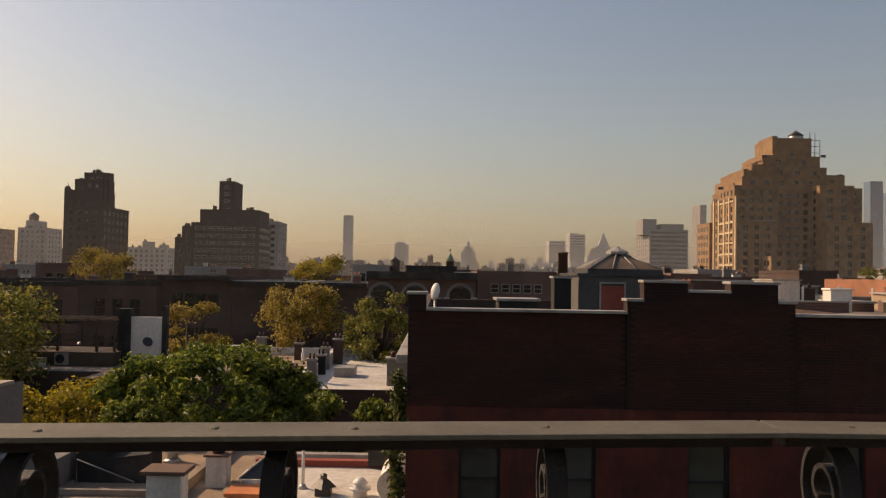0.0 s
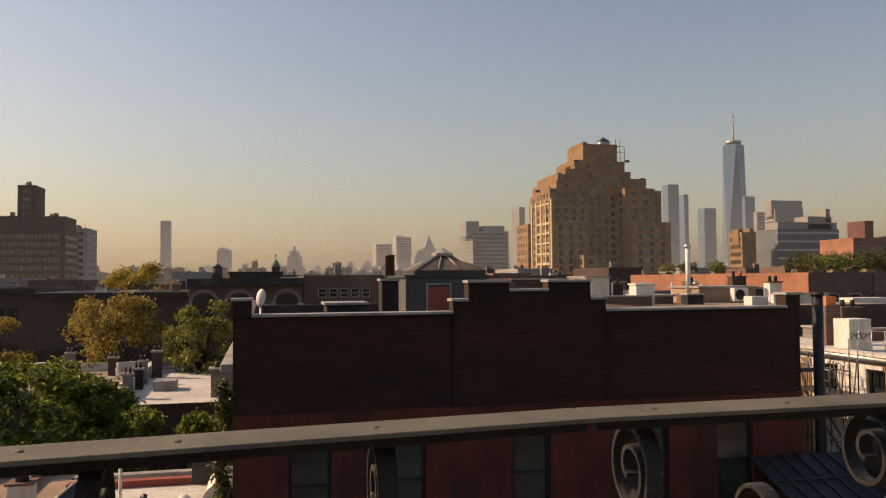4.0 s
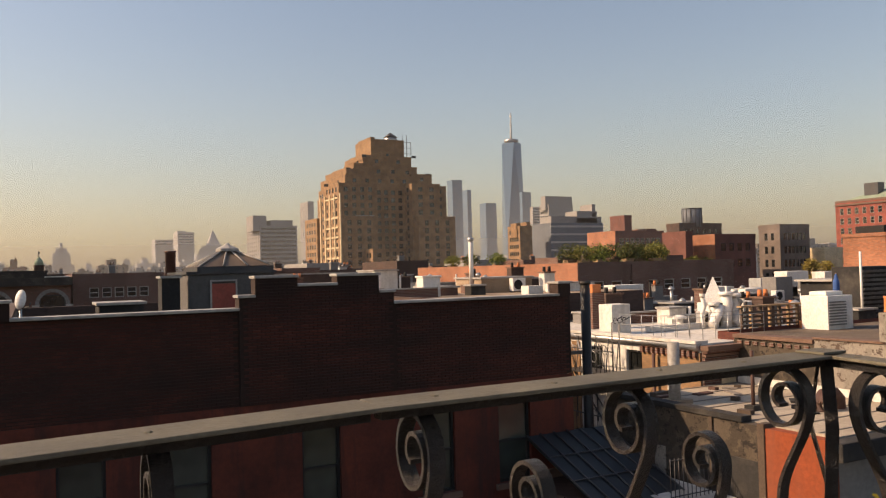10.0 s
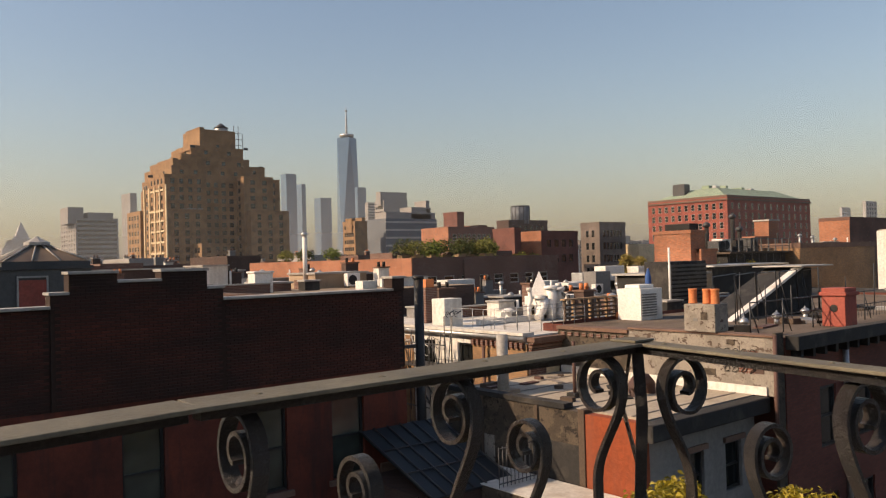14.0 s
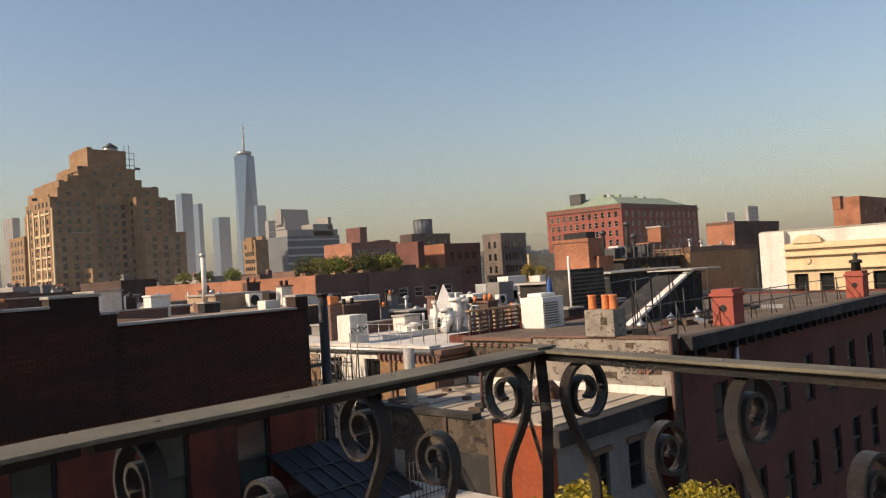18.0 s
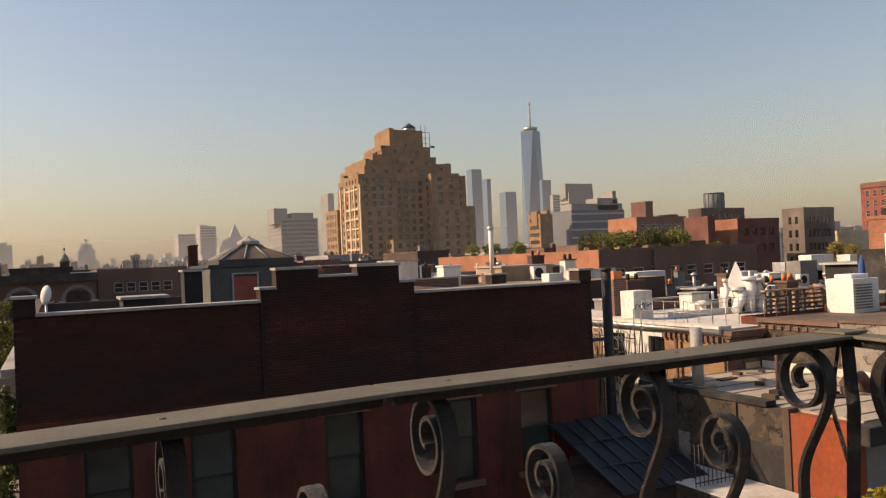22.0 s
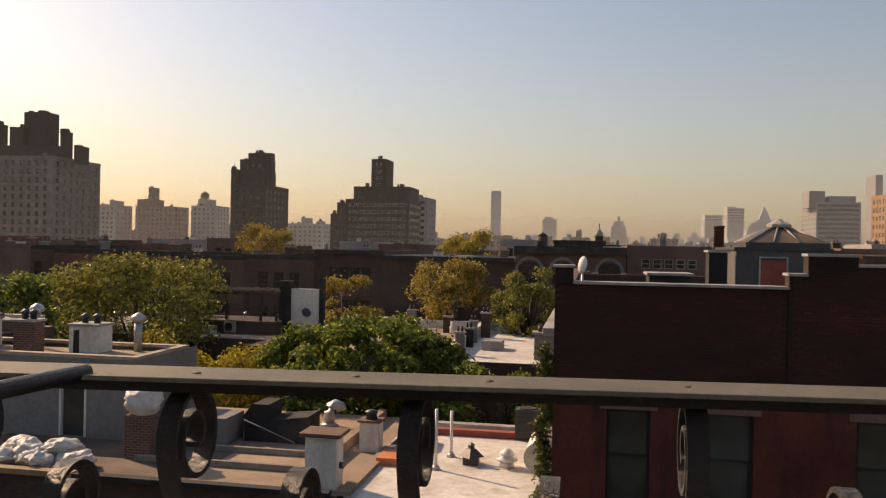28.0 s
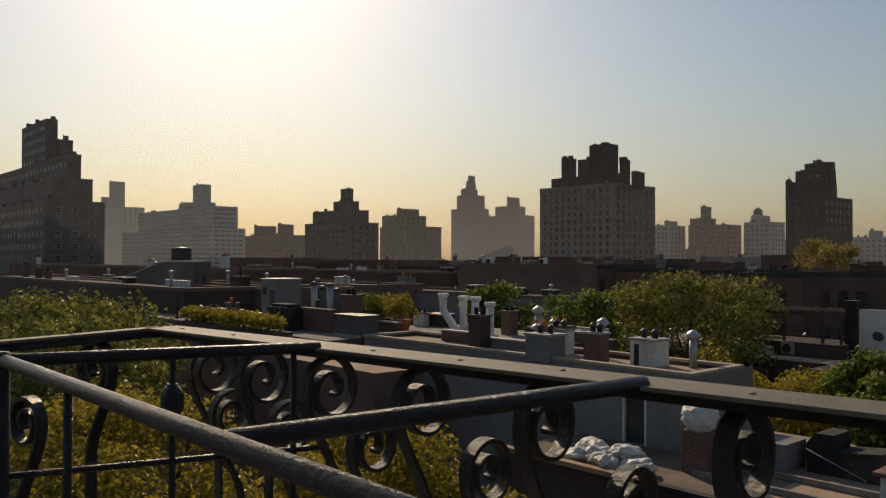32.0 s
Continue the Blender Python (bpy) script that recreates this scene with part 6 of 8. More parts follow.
# long low rows beyond the stair rail
for i, (b0, b1, y, z, m) in enumerate(((79, 66.4, 22, 15.9, BRICK_DARK), (73.5, 60.8, 27, 15.8, BRICK_FAR), (77, 62, 36, 16.9, BRICK_ROW), (61, 54, 44, 15.4, BRICK_FAR), (53.5, 41, 50, 14.8, STUCCO_GREY), (47.4, 40.8, 58, 17.4, BRICK_FAR), (60, 48, 60, 16.4, BRICK_DARK))):
    h = row_house(bx(b0, y), bx(b1, y), y, y + 7, z, m, "long low brick building with a flat roof and stone coping", 0, coping=STONE, rim=0.15)
    clutter(bx(b0, y + 3), bx(b1, y + 3), y + 1, y + 6, z - 0.1, 50 + i, 9)
low_house("grey_roofed_house", "low house with a grey roof crowded with vents", -52.0, -30.2, 20.0, 27.0, 14.3, BRICK_FAR, ROOF_GREY)
clutter(-50, -31, 20.5, 26.5, 14.3, 61, 15, dark=True)


def crowded_roof():
    """Stacks, housings and tubs on the low roofs beyond the stair rail, set out by bearing and row."""
    z = 14.3

    def spot(b, y):
        return bx(b, y), y

    t = thing("plant_housing", "slate-grey plant housing with a metal lid on a flat roof", "plant housing", *spot(54.6, 22.4), z)
    part("body", box(-1.05, 1.05, -0.5, 0.5, 0, 0.95, bevel=0.02), STUCCO_SLATE, t)
    part("lid", box(-1.12, 1.12, -0.57, 0.57, 0.953, 1.02), DARK_METAL, t)
    part("kerb", box(-1.15, 1.15, -0.62, -0.503, 0, 0.1), COPING, t)
    t = thing("chimney", "brown brick chimney with black pots behind a plant housing", "chimney", *spot(55.0, 23.8), z)
    part("shaft", box(-0.4, 0.5, -0.35, 0.35, 0, 1.75, bevel=0.015), BRICK_FAR, t)
    part("cap", box(-0.47, 0.57, -0.42, 0.42, 1.753, 1.84), STONE, t)
    for x in (-0.2, 0.25):
        part("pot", turned(bmesh.new(), [(0.12, 1.842), (0.1, 2.15)], 10, x, 0), TAR, t)
    t = thing("wrapped_plant", "bulky plant wrapped in black roofing felt", "plant housing", *spot(59.6, 21.6), z)
    part("body", box(-0.95, 1.0, -0.55, 0.55, 0, 1.2, bevel=0.12), TAR, t)
    part("ridge", box(-0.8, 0.85, -0.4, 0.4, 1.19, 1.34, bevel=0.06), TAR, t)
    part("strap", box(-0.2, -0.12, -0.565, 0.565, 0.02, 1.205), DARK_METAL, t)
    part("strap", box(0.4, 0.48, -0.565, 0.565, 0.02, 1.205), DARK_METAL, t)
    t = thing("party_stub", "brown brick party wall stub on a flat roof", "parapet", *spot(57.4, 22.2), z)
    part("wall", box(-1.5, 1.4, -0.15, 0.15, 0, 1.1), BRICK_FAR, t)
    part("coping", box(-1.55, 1.45, -0.2, 0.2, 1.103, 1.17), STONE, t)
    t = thing("stair_bulkhead", "grey rendered stair bulkhead with a narrow dark door", "bulkhead", *spot(59.9, 24.0), z)
    part("body", box(-0.85, 0.85, -0.8, 0.8, 0, 2.45), STUCCO_GREY, t)
    part("roof", box(-0.92, 0.92, -0.87, 0.87, 2.453, 2.53), COPING, t)
    part("door", box(0.08, 0.7, -0.83, -0.803, 0.05, 1.9), DARK_METAL, t)
    part("vent", box(-0.6, -0.25, -0.83, -0.803, 1.6, 2.0), TAR, t)
    for k, (b, h) in enumerate(((56.0, 1.9), (56.5, 2.15), (57.0, 2.0), (57.6, 2.2))):
        t = thing("flue_pipe", "grey flue pipe in a row on a low roof", "flue", *spot(b, 24.6), z, "row of grey flues")
        part("pipe", turned(bmesh.new(), [(0.17, 0), (0.17, h)], 12), GALV if k % 2 else STUCCO_SLATE, t)
        part("cap", turned(bmesh.new(), [(0.24, h + .003), (0.24, h + 0.1), (0.05, h + 0.2)], 12), DARK_METAL, t)
    # sloping stair head and its pale coping on the row behind
    y = 28.2
    t = thing("sloping_bulkhead", "taupe stair bulkhead with a sloping pale-edged roof", "bulkhead", 0, y, 15.7)
    a, b, c = bx(69.7, y), bx(67.2, y), bx(65.2, y)
    for name, g, m, lo, up in (("body", 1.4, BRICK_TAUPE, -0.0, 0.0), ("coping", 1.5, COPING, 0.003, 0.12)):
        bm = bmesh.new()
        low = [(a, lo), (b, lo), (c, lo)] if name == "body" else [(a, 0.55 + lo), (b, 1.95 + lo), (c, 1.95 + lo)]
        top = [(a, 0.55 + up), (b, 1.95 + up), (c, 1.95 + up)]
        ring = low + top[::-1]
        near = [bm.verts.new((x, -g / 2, h)) for x, h in ring]
        far = [bm.verts.new((x, g / 2, h)) for x, h in ring]
        n = len(ring)
        for i in range(n):
            bm.faces.new((near[i], near[(i + 1) % n], far[(i + 1) % n], far[i]))
        bm.faces.new(near[::-1])
        bm.faces.new(far)
        bmesh.ops.recalc_face_normals(bm, faces=bm.faces[:])
        part(name, bm, m, t)
    t = thing("roof_tank", "squat dark round tank on a distant brick roof", "water tank", *spot(66.6, 38.5), 16.8)
    part("barrel", turned(bmesh.new(), [(1.1, 0), (1.12, 1.2), (1.1, 2.2)], 20), WOOD_DARK, t)
    part("lid", turned(bmesh.new(), [(1.18, 2.203), (1.1, 2.34), (0.05, 2.5)], 20), DARK_METAL, t)
    for h in (0.5, 1.1, 1.7):
        part("hoop", turned(bmesh.new(), [(1.135, h), (1.135, h + 0.06)], 20), DARK_METAL, t)
    t = thing("chimney", "dark squat chimney with a tall pipe on a brick row", "chimney", *spot(62.7, 27.9), 15.7)
    part("shaft", box(-0.8, 0.8, -0.4, 0.4, 0, 1.0, bevel=0.02), BRICK_DARK, t)
    part("pipe", tube(bmesh.new(), [(0, 0, 1.0), (0, 0, 1.75)], 0.07, 8), TAR, t)
    for i, (b, yy, rr) in enumerate(((52.6, 25.8, 0.85), (54.4, 25.9, 0.6), (51.3, 26.0, 0.6), (53.6, 25.2, 0.55))):
        me = leaf_cloud([(0, 0, 0.7, rr, rr, 0.7), (0.5, 0.1, 0.3, rr * 0.7, rr * 0.6, 0.4), (-0.5, 0, 0.35, rr * 0.6, rr * 0.6, 0.4)], 800, 0.13, 160 + i)
        me.materials.append((LEAF_YELLOW, LEAF_OLIVE, LEAF_YELLOW, LEAF_FRESH)[i])
        p = thing("rooftop_shrub", "yellow-green potted shrub on a crowded grey roof", "shrub", *spot(b, yy), z, group="potted roof shrubs")
        part("tub", turned(bmesh.new(), [(0.3, 0), (0.4, 0.5), (0.42, 0.55)], 14), (WOOD_DARK, TAR, CLAY, TAR)[i], p)
        ob = new("foliage", me)
        ob.parent = p
        ob.location = (0, 0, 0.5)


crowded_roof()
clutter(-36.5, -24.5, 30.2, 32.5, 14.0, 62, 12)
clutter(-29, -14.2, 22.6, 24.5, 14.28, 63, 7)
clutter(-35.5, -20, 47.5, 57.5, LOW, 64, 18, dark=True)
clutter(-19, -8, 44.5, 57.5, LOW, 65, 14)
clutter(0.2, 13, 31, 45, 15.75, 67, 16, dark=True)
hd = thing("clipped_hedge", "clipped yellow-green hedge on a roof edge", "hedge", 0, 0, 0)
me = leaf_cloud([(-41.0 + 1.05 * k, 18.6, 14.95, 0.75, 0.55, 0.42) for k in range(9)], 5000, 0.16, 88)
me.materials.append(LEAF_YELLOW)
new("foliage", me).parent = hd
part("planter", box(-41.9, -31.6, 18.1, 19.1, 13.8, 14.65), WOOD_DARK, hd)
low_house("hedge_house", "low brown house under a roof hedge", -42.5, -23.4, 17.6, 19.9, 13.8, BRICK_FAR, ROOF_TAN)

# ---- the white roofs and facades on the right ----
def white_house():
    h = house("white_facade_house", "white-painted house with a sunlit side and cluttered white roof", "house")
    x0, x1, y0, y1, z = 19.5, 31.0, 19.4, 31.0, 15.35
    bm = bmesh.new()
    wall_grid(bm, (x0, y1), (0, -1), (-1, 0), y1 - y0, 0, z, [(1.0, 1.9), (3.3, 4.2), (5.6, 6.5), (7.9, 8.8), (10.0, 10.9)], [(13.05, 14.9), (8.9, 10.7), (5.6, 7.4)], 0.2)
    wall_grid(bm, (x0, y0), (1, 0), (0, -1), x1 - x0, 0, z, [], [])
    wall_grid(bm, (x1, y0), (0, 1), (1, 0), y1 - y0, 0, z, [], [])
    wall_grid(bm, (x1, y1), (-1, 0), (0, 1), x1 - x0, 0, z, [], [])
    part("wall", bm, STUCCO_WHITE, h)
    for ya, yb in ((y1 - 0.95, y1), (y1 - 3.2, y1 - 1.95), (y1 - 5.5, y1 - 4.25)):
        part("brick_panel", box(x0 - 0.05, x0 - 0.004, ya + 0.35, yb - 0.1, 11.0, 15.0), BRICK_TAN, h)
    part("brick_wall", box(x0 - 0.08, x0 - 0.004, y0, y1 - 8.82, 0, z - 0.3), BRICK_TAN, h, "tan brick bay beside the white flank")
    for k in range(11):
        part("corbel", box(x0 - 0.2, x0 - 0.082, y0 + 0.1 + k * 0.25, y0 + 0.22 + k * 0.25, z - 0.45, z - 0.25), BRICK_FAR, h)
    for s in (1.45, 3.75, 6.05, 8.35, 10.45):
        for zb, hh in ((13.05, 1.85), (8.9, 1.8), (5.6, 1.8)):
            sash_window(h, 0.9, hh, FRAME_DARK, GLASS_DARK, pose(x0 + 0.1, y1 - s, zb, 0, 0, -90))
    part("roof", box(x0 + 0.1, x1 - 0.1, y0 + 0.1, y1 - 0.1, z - 0.3, z - 0.02), ROOF_WHITE, h)
    part("gutter", tube(bmesh.new(), [(x0 - 0.12, y0, z - 0.1), (x0 - 0.12, y1, z - 0.1)], 0.11, 10), GALV, h)
    part("eave_board", box(x0 - 0.25, x0 + 0.3, y0, y1, z + 0.0, z + 0.1), ROOF_WHITE, h)
    part("drain_pipe", tube(bmesh.new(), [(x0 - 0.25, 21.4, 9), (x0 - 0.25, 21.4, 14.9)], 0.06, 12), FLUE, h)
    part("front_brick", box(x0, 25.6, y0 - 0.07, y0 - 0.004, 11.0, z - 0.05), BRICK_FAR, h, "dark red brick front under a corbelled eave")
    for zc, out in ((z - 0.3, 0.22), (z - 0.42, 0.17), (z - 0.54, 0.13)):
        part("corbel_course", box(x0 - 0.05, 25.7, y0 - 0.07 - out, y0 - 0.072, zc, zc + 0.09), (BRICK_ORANGE, BRICK_FAR, STONE)[int(out * 100) % 3], h)
    for k in range(22):
        part("dentil", box(x0 + 0.1 + k * 0.27, x0 + 0.22 + k * 0.27, y0 - 0.17, y0 - 0.072, z - 0.7, z - 0.545), BRICK_FAR, h)
    part("eave_coping", box(x0 - 0.1, 25.8, y0 - 0.4, y0 + 0.02, z - 0.2, z - 0.05), STONE, h)
    for xx in (20.6, 21.9, 23.4, 24.7):
        part("blind_window", box(xx - 0.32, xx + 0.32, y0 - 0.1, y0 - 0.072, 12.2, 14.2), CREAM if xx < 22 else FRAME_DARK, h, "boarded window in a brick front")
        part("lintel", box(xx - 0.42, xx + 0.42, y0 - 0.12, y0 - 0.072, 14.203, 14.4), STONE, h)
    part("roof_step", box(x0 + 2.0, x1 - 0.5, y0 + 4.6, y0 + 4.9, z + 0.003, z + 0.22), ROOF_WHITE, h)
    return z


RZ = white_house()


def white_stacks():
    t = thing("white_flue_cluster", "cluster of white-painted flues and ducts with a pointed hood", "flue", 25.2, 24.3, RZ)
    bm = bmesh.new()
    turned(bm, [(0.62, 1.0), (0.02, 2.05)], 4)
    part("hood", bm, WHITE_METAL, t)
    part("hood_box", box(-0.42, 0.42, -0.3, 0.5, 0.0, 1.0), WHITE_METAL, t)
    for x, y, hgt, r in ((-0.95, -0.3, 1.25, 0.09), (-0.55, -0.5, 0.9, 0.2), (0.05, -0.6, 1.3, 0.22), (0.75, -0.4, 1.2, 0.2), (1.3, 0.1, 1.35, 0.1)):
        part("flue", tube(bmesh.new(), [(x, y, 0), (x, y, hgt * 0.5), (x + 0.12, y, hgt * 0.7), (x + 0.02, y, hgt)], r, 12), WHITE_METAL, t)
        part("collar", turned(bmesh.new(), [(r * 1.35, hgt), (r * 1.35, hgt + 0.14)], 12, x + 0.02, y), WHITE_METAL, t)
    part("elbow", tube(bmesh.new(), [(-0.9, -0.7, 0.1), (-0.5, -0.7, 0.5), (-0.35, -0.65, 0.9)], 0.17, 12), WHITE_METAL, t)
    part("elbow", tube(bmesh.new(), [(0.4, -0.7, 0.1), (0.8, -0.65, 0.55), (0.9, -0.6, 1.1)], 0.17, 12), WHITE_METAL, t)
    part("side_box", box(1.5, 2.6, -0.2, 1.0, 0, 0.95), STUCCO_WHITE, t)
    t = thing("white_chimney_block", "square white rendered chimney block with scrawled marks", "chimney", 20.4, 24.8, RZ)
    part("shaft", box(-0.45, 0.45, -0.4, 0.4, 0, 1.12, bevel=0.02), STUCCO_WHITE, t)
    for k in range(3):
        part("scrawl", tube(bmesh.new(), [(-0.3 + 0.22 * k + 0.1 * math.cos(a), -0.405, 0.5 + 0.11 * math.sin(a)) for a in [i * 0.6 for i in range(9)]], 0.012, 5), TAR, t)
    t = thing("clay_topped_stack", "small brick chimney with a terracotta top", "chimney", 21.3, 27.2, RZ)
    part("shaft", box(-0.32, 0.32, -0.3, 0.3, 0, 1.5), BRICK_FAR, t)
    part("pot", box(-0.22, 0.22, -0.2, 0.2, 1.503, 1.85), CLAY, t)
    t = thing("mushroom_vent", "small white mushroom vent on a white roof", "roof vent", 23.4, 24.4, RZ)
    part("pipe", turned(bmesh.new(), [(0.12, 0), (0.12, 0.4)], 12), WHITE_METAL, t)
    part("cap", turned(bmesh.new(), [(0.3, 0.403), (0.26, 0.5), (0.05, 0.58)], 14), WHITE_METAL, t)
    for i, (x0, x1, y0, y1) in enumerate(((20.0, 23.6, 20.4, 20.4), (20.2, 24.2, 22.0, 22.0), (20.0, 20.0, 20.4, 24.0))):
        t = thing("roof_railing", "thin wire roof railing on slender posts", "railing", 0, 0, RZ, "thin roof railings")
        n = 7
        for k in range(n):
            f = k / (n - 1)
            x, y = x0 + (x1 - x0) * f, y0 + (y1 - y0) * f
            part("post", tube(bmesh.new(), [(x, y, -0.02), (x, y, 0.8)], 0.014, 5), GALV, t)
        for z in (0.4, 0.78):
            part("wire", tube(bmesh.new(), [(x0, y0, z), (x1, y1, z)], 0.01, 5), GALV, t)


white_stacks()


def timber_deck():
    t = thing("roof_deck_rail", "weathered timber roof deck balustrade", "balustrade", 0, 0, RZ)
    for k in range(9):
        x = 22.7 + k * 0.49
        part("post", box(x, x + 0.09, 20.6, 20.7, 0, 1.0), WOOD_DARK if k % 2 == 0 else WOOD, t)
    for z in (0.14, 0.3, 0.46, 0.62, 0.78):
        part("slat", box(22.65, 26.75, 20.52, 20.595, z, z + 0.07), WOOD_DARK, t)
    part("top_rail", box(22.6, 26.8, 20.5, 20.72, 1.003, 1.06), WOOD, t)
    t = thing("rooftop_ac_unit", "large white louvred rooftop air handling unit", "air conditioner", 25.7, 19.4, RZ + 0.0)
    part("casing", box(-0.6, 0.75, -0.5, 0.6, 0, 1.35, bevel=0.02), WHITE_METAL, t)
    part("end_panel", box(0.755, 0.8, -0.45, 0.55, 0.05, 1.3), GALV, t)
    for k in range(9):
        part("louvre", box(-0.55, 0.35, -0.54, -0.503, 0.3 + k * 0.1, 0.35 + k * 0.1), STUCCO_GREY, t)
    part("top_hood", box(-0.4, 0.5, -0.3, 0.4, 1.353, 1.5, bevel=0.03), WHITE_METAL, t)
    t = thing("furled_parasol", "furled blue canvas parasol on a roof", "parasol", 28.3, 20.9, RZ)
    part("pole", tube(bmesh.new(), [(0, 0, 0), (0, 0, 2.1)], 0.025, 8), WOOD, t)
    part("canvas", turned(bmesh.new(), [(0.06, 1.1), (0.14, 1.3), (0.12, 1.75), (0.03, 2.08)], 10), BLUE_CLOTH, t)
    t = thing("clay_box", "small terracotta box by a deck rail", "box", 25.4, 20.1, RZ)
    part("body", box(-0.14, 0.14, -0.14, 0.14, 0, 0.42), CLAY, t)


timber_deck()


def grey_roof_house():
    h = house("grey_roofed_house", "low house with boarded roof, black cornice and orange end wall", "house")
    x0, x1, y0, y1, z = 15.8, 20.9, 12.0, 19.3, 14.0
    bm = bmesh.new()
    wall_grid(bm, (x0 + 0.3, y0), (1, 0), (0, -1), x1 - x0 - 0.3, 0, z, [(1.5, 2.3), (3.3, 4.1)], [(11.6, 12.9), (8.0, 9.7)], 0.18)
    part("front_wall", bm, STUCCO_GREY, h)
    for xx in (2.2, 4.0):
        for zb, hh in ((11.6, 1.3), (8.0, 1.7)):
            sash_window(h, 0.8, hh, FRAME_DARK, GLASS_DARK, pose(x0 + xx, y0 + 0.09, zb))
            part("window_hood", box(x0 + xx - 0.5, x0 + xx + 0.5, y0 - 0.08, y0 - 0.003, zb + hh + 0.02, zb + hh + 0.16), STONE, h)
    part("end_wall", box(x0, x0 + 0.296, y0 + 0.004, y0 + 1.75, 0, z - 0.05), ORANGE_PAINT, h, "sunlit orange painted brick")
    part("end_board", box(x0 - 0.04, x0 + 0.3, y0 + 1.754, y0 + 1.95, 0, z + 0.05), WOOD_DARK, h)
    part("patched_wall", box(x0, x0 + 0.3, y0 + 1.954, y1, 0, z - 0.02), STUCCO_DARK, h)
    # thin black box paints the shadow low on the wall here
    part("shadow_patch", box(x0 - 0.03, x0 - 0.003, y0 + 1.96, y0 + 3.9, 10.0, 13.1), TAR, h, "black patch standing in for the shadow beside the orange end wall")
    r = random.Random(31)
    for k in range(6):
        ya, za = y0 + 2.5 + r.random() * 5.0, 10.8 + r.random() * 2.9
        q = (x0 - 0.012 - 0.004 * (k % 5), x0 - 0.001, ya, ya + r.uniform(0.25, 0.9), za, min(z - 0.05, za + r.uniform(0.15, 0.8)))
        part("patch", box(*q), (STUCCO_GREY, STUCCO_DARK, BRICK_DARK, PATCHED, WOOD_DARK)[k % 5], h)
    for k in range(2):
        ya = y0 + 3.4 + k * 2.2
        part("batten", box(x0 - 0.05, x0 - 0.034, ya, ya + 0.1, 11.5, z + 0.02), WOOD_DARK, h)
    part("roof", box(x0 + 0.31, x1, y0 + 0.02, y1 - 0.02, z - 0.28, z), ROOF_PALE, h)
    for k in range(8):
        part("roof_seam", box(x0 + 0.35, x1 - 0.05, y0 + 0.5 + k * 0.95, y0 + 0.56 + k * 0.95, z + 0.002, z + 0.02), ROOF_GREY, h)
    part("roof_edge", box(x0 - 0.06, x0 + 0.3, y0 + 2.41, y1 - 0.1, z + 0.0, z + 0.14), TAR, h)
    part("cornice", box(x0 - 0.15, x1 + 0.1, y0 - 0.45, y0 - 0.004, z - 0.45, z - 0.02, bevel=0.05), TAR, h)
    t = thing("rusty_saddle_vent", "rusty saddle-shaped vent on a boarded roof", "roof vent", 18.9, 14.3, z)
    part("hoop", tube(bmesh.new(), [(-0.4, 0, 0), (-0.4, 0, 0.28), (-0.25, 0, 0.42), (0.25, 0, 0.42), (0.4, 0, 0.28), (0.4, 0, 0)], 0.16, 10), FLUE, t)
    t = thing("thin_flue", "thin dark flue pipe on a boarded roof", "flue", 17.3, 15.4, z)
    part("pipe", tube(bmesh.new(), [(0, 0, 0), (0, 0, 1.6)], 0.05, 10), FLUE, t)
    part("foot", box(-0.18, 0.18, -0.15, 0.15, 0, 0.14), TAR, t)
    t = thing("white_flue", "fat pale flue pipe rising from a roof edge", "flue", 16.4, 17.4, z)
    part("pipe", tube(bmesh.new(), [(0, 0, 0), (0, 0, 1.75)], 0.17, 14), COPING, t)
    part("flashing", box(-0.4, 0.4, -0.3, 0.3, 0.0, 0.12), ROOF_TAN, t)
    r = random.Random(77)
    for k in range(16):
        t = thing("roof_scrap", "dark scrap of timber and felt lying on a roof", "debris", 16.4 + r.random() * 3.6, 14.2 + r.random() * 4.6, z + 0.002, "roof scraps", rz=r.uniform(0, 180))
        w = r.uniform(0.08, 0.35)
        part("body", box(-w, w, -0.06 - w * 0.2, 0.06 + w * 0.2, 0, r.uniform(0.03, 0.16), bevel=0.008), (TAR, WOOD_DARK, FLUE, ROOF_GREY)[k % 4], t)


grey_roof_house()


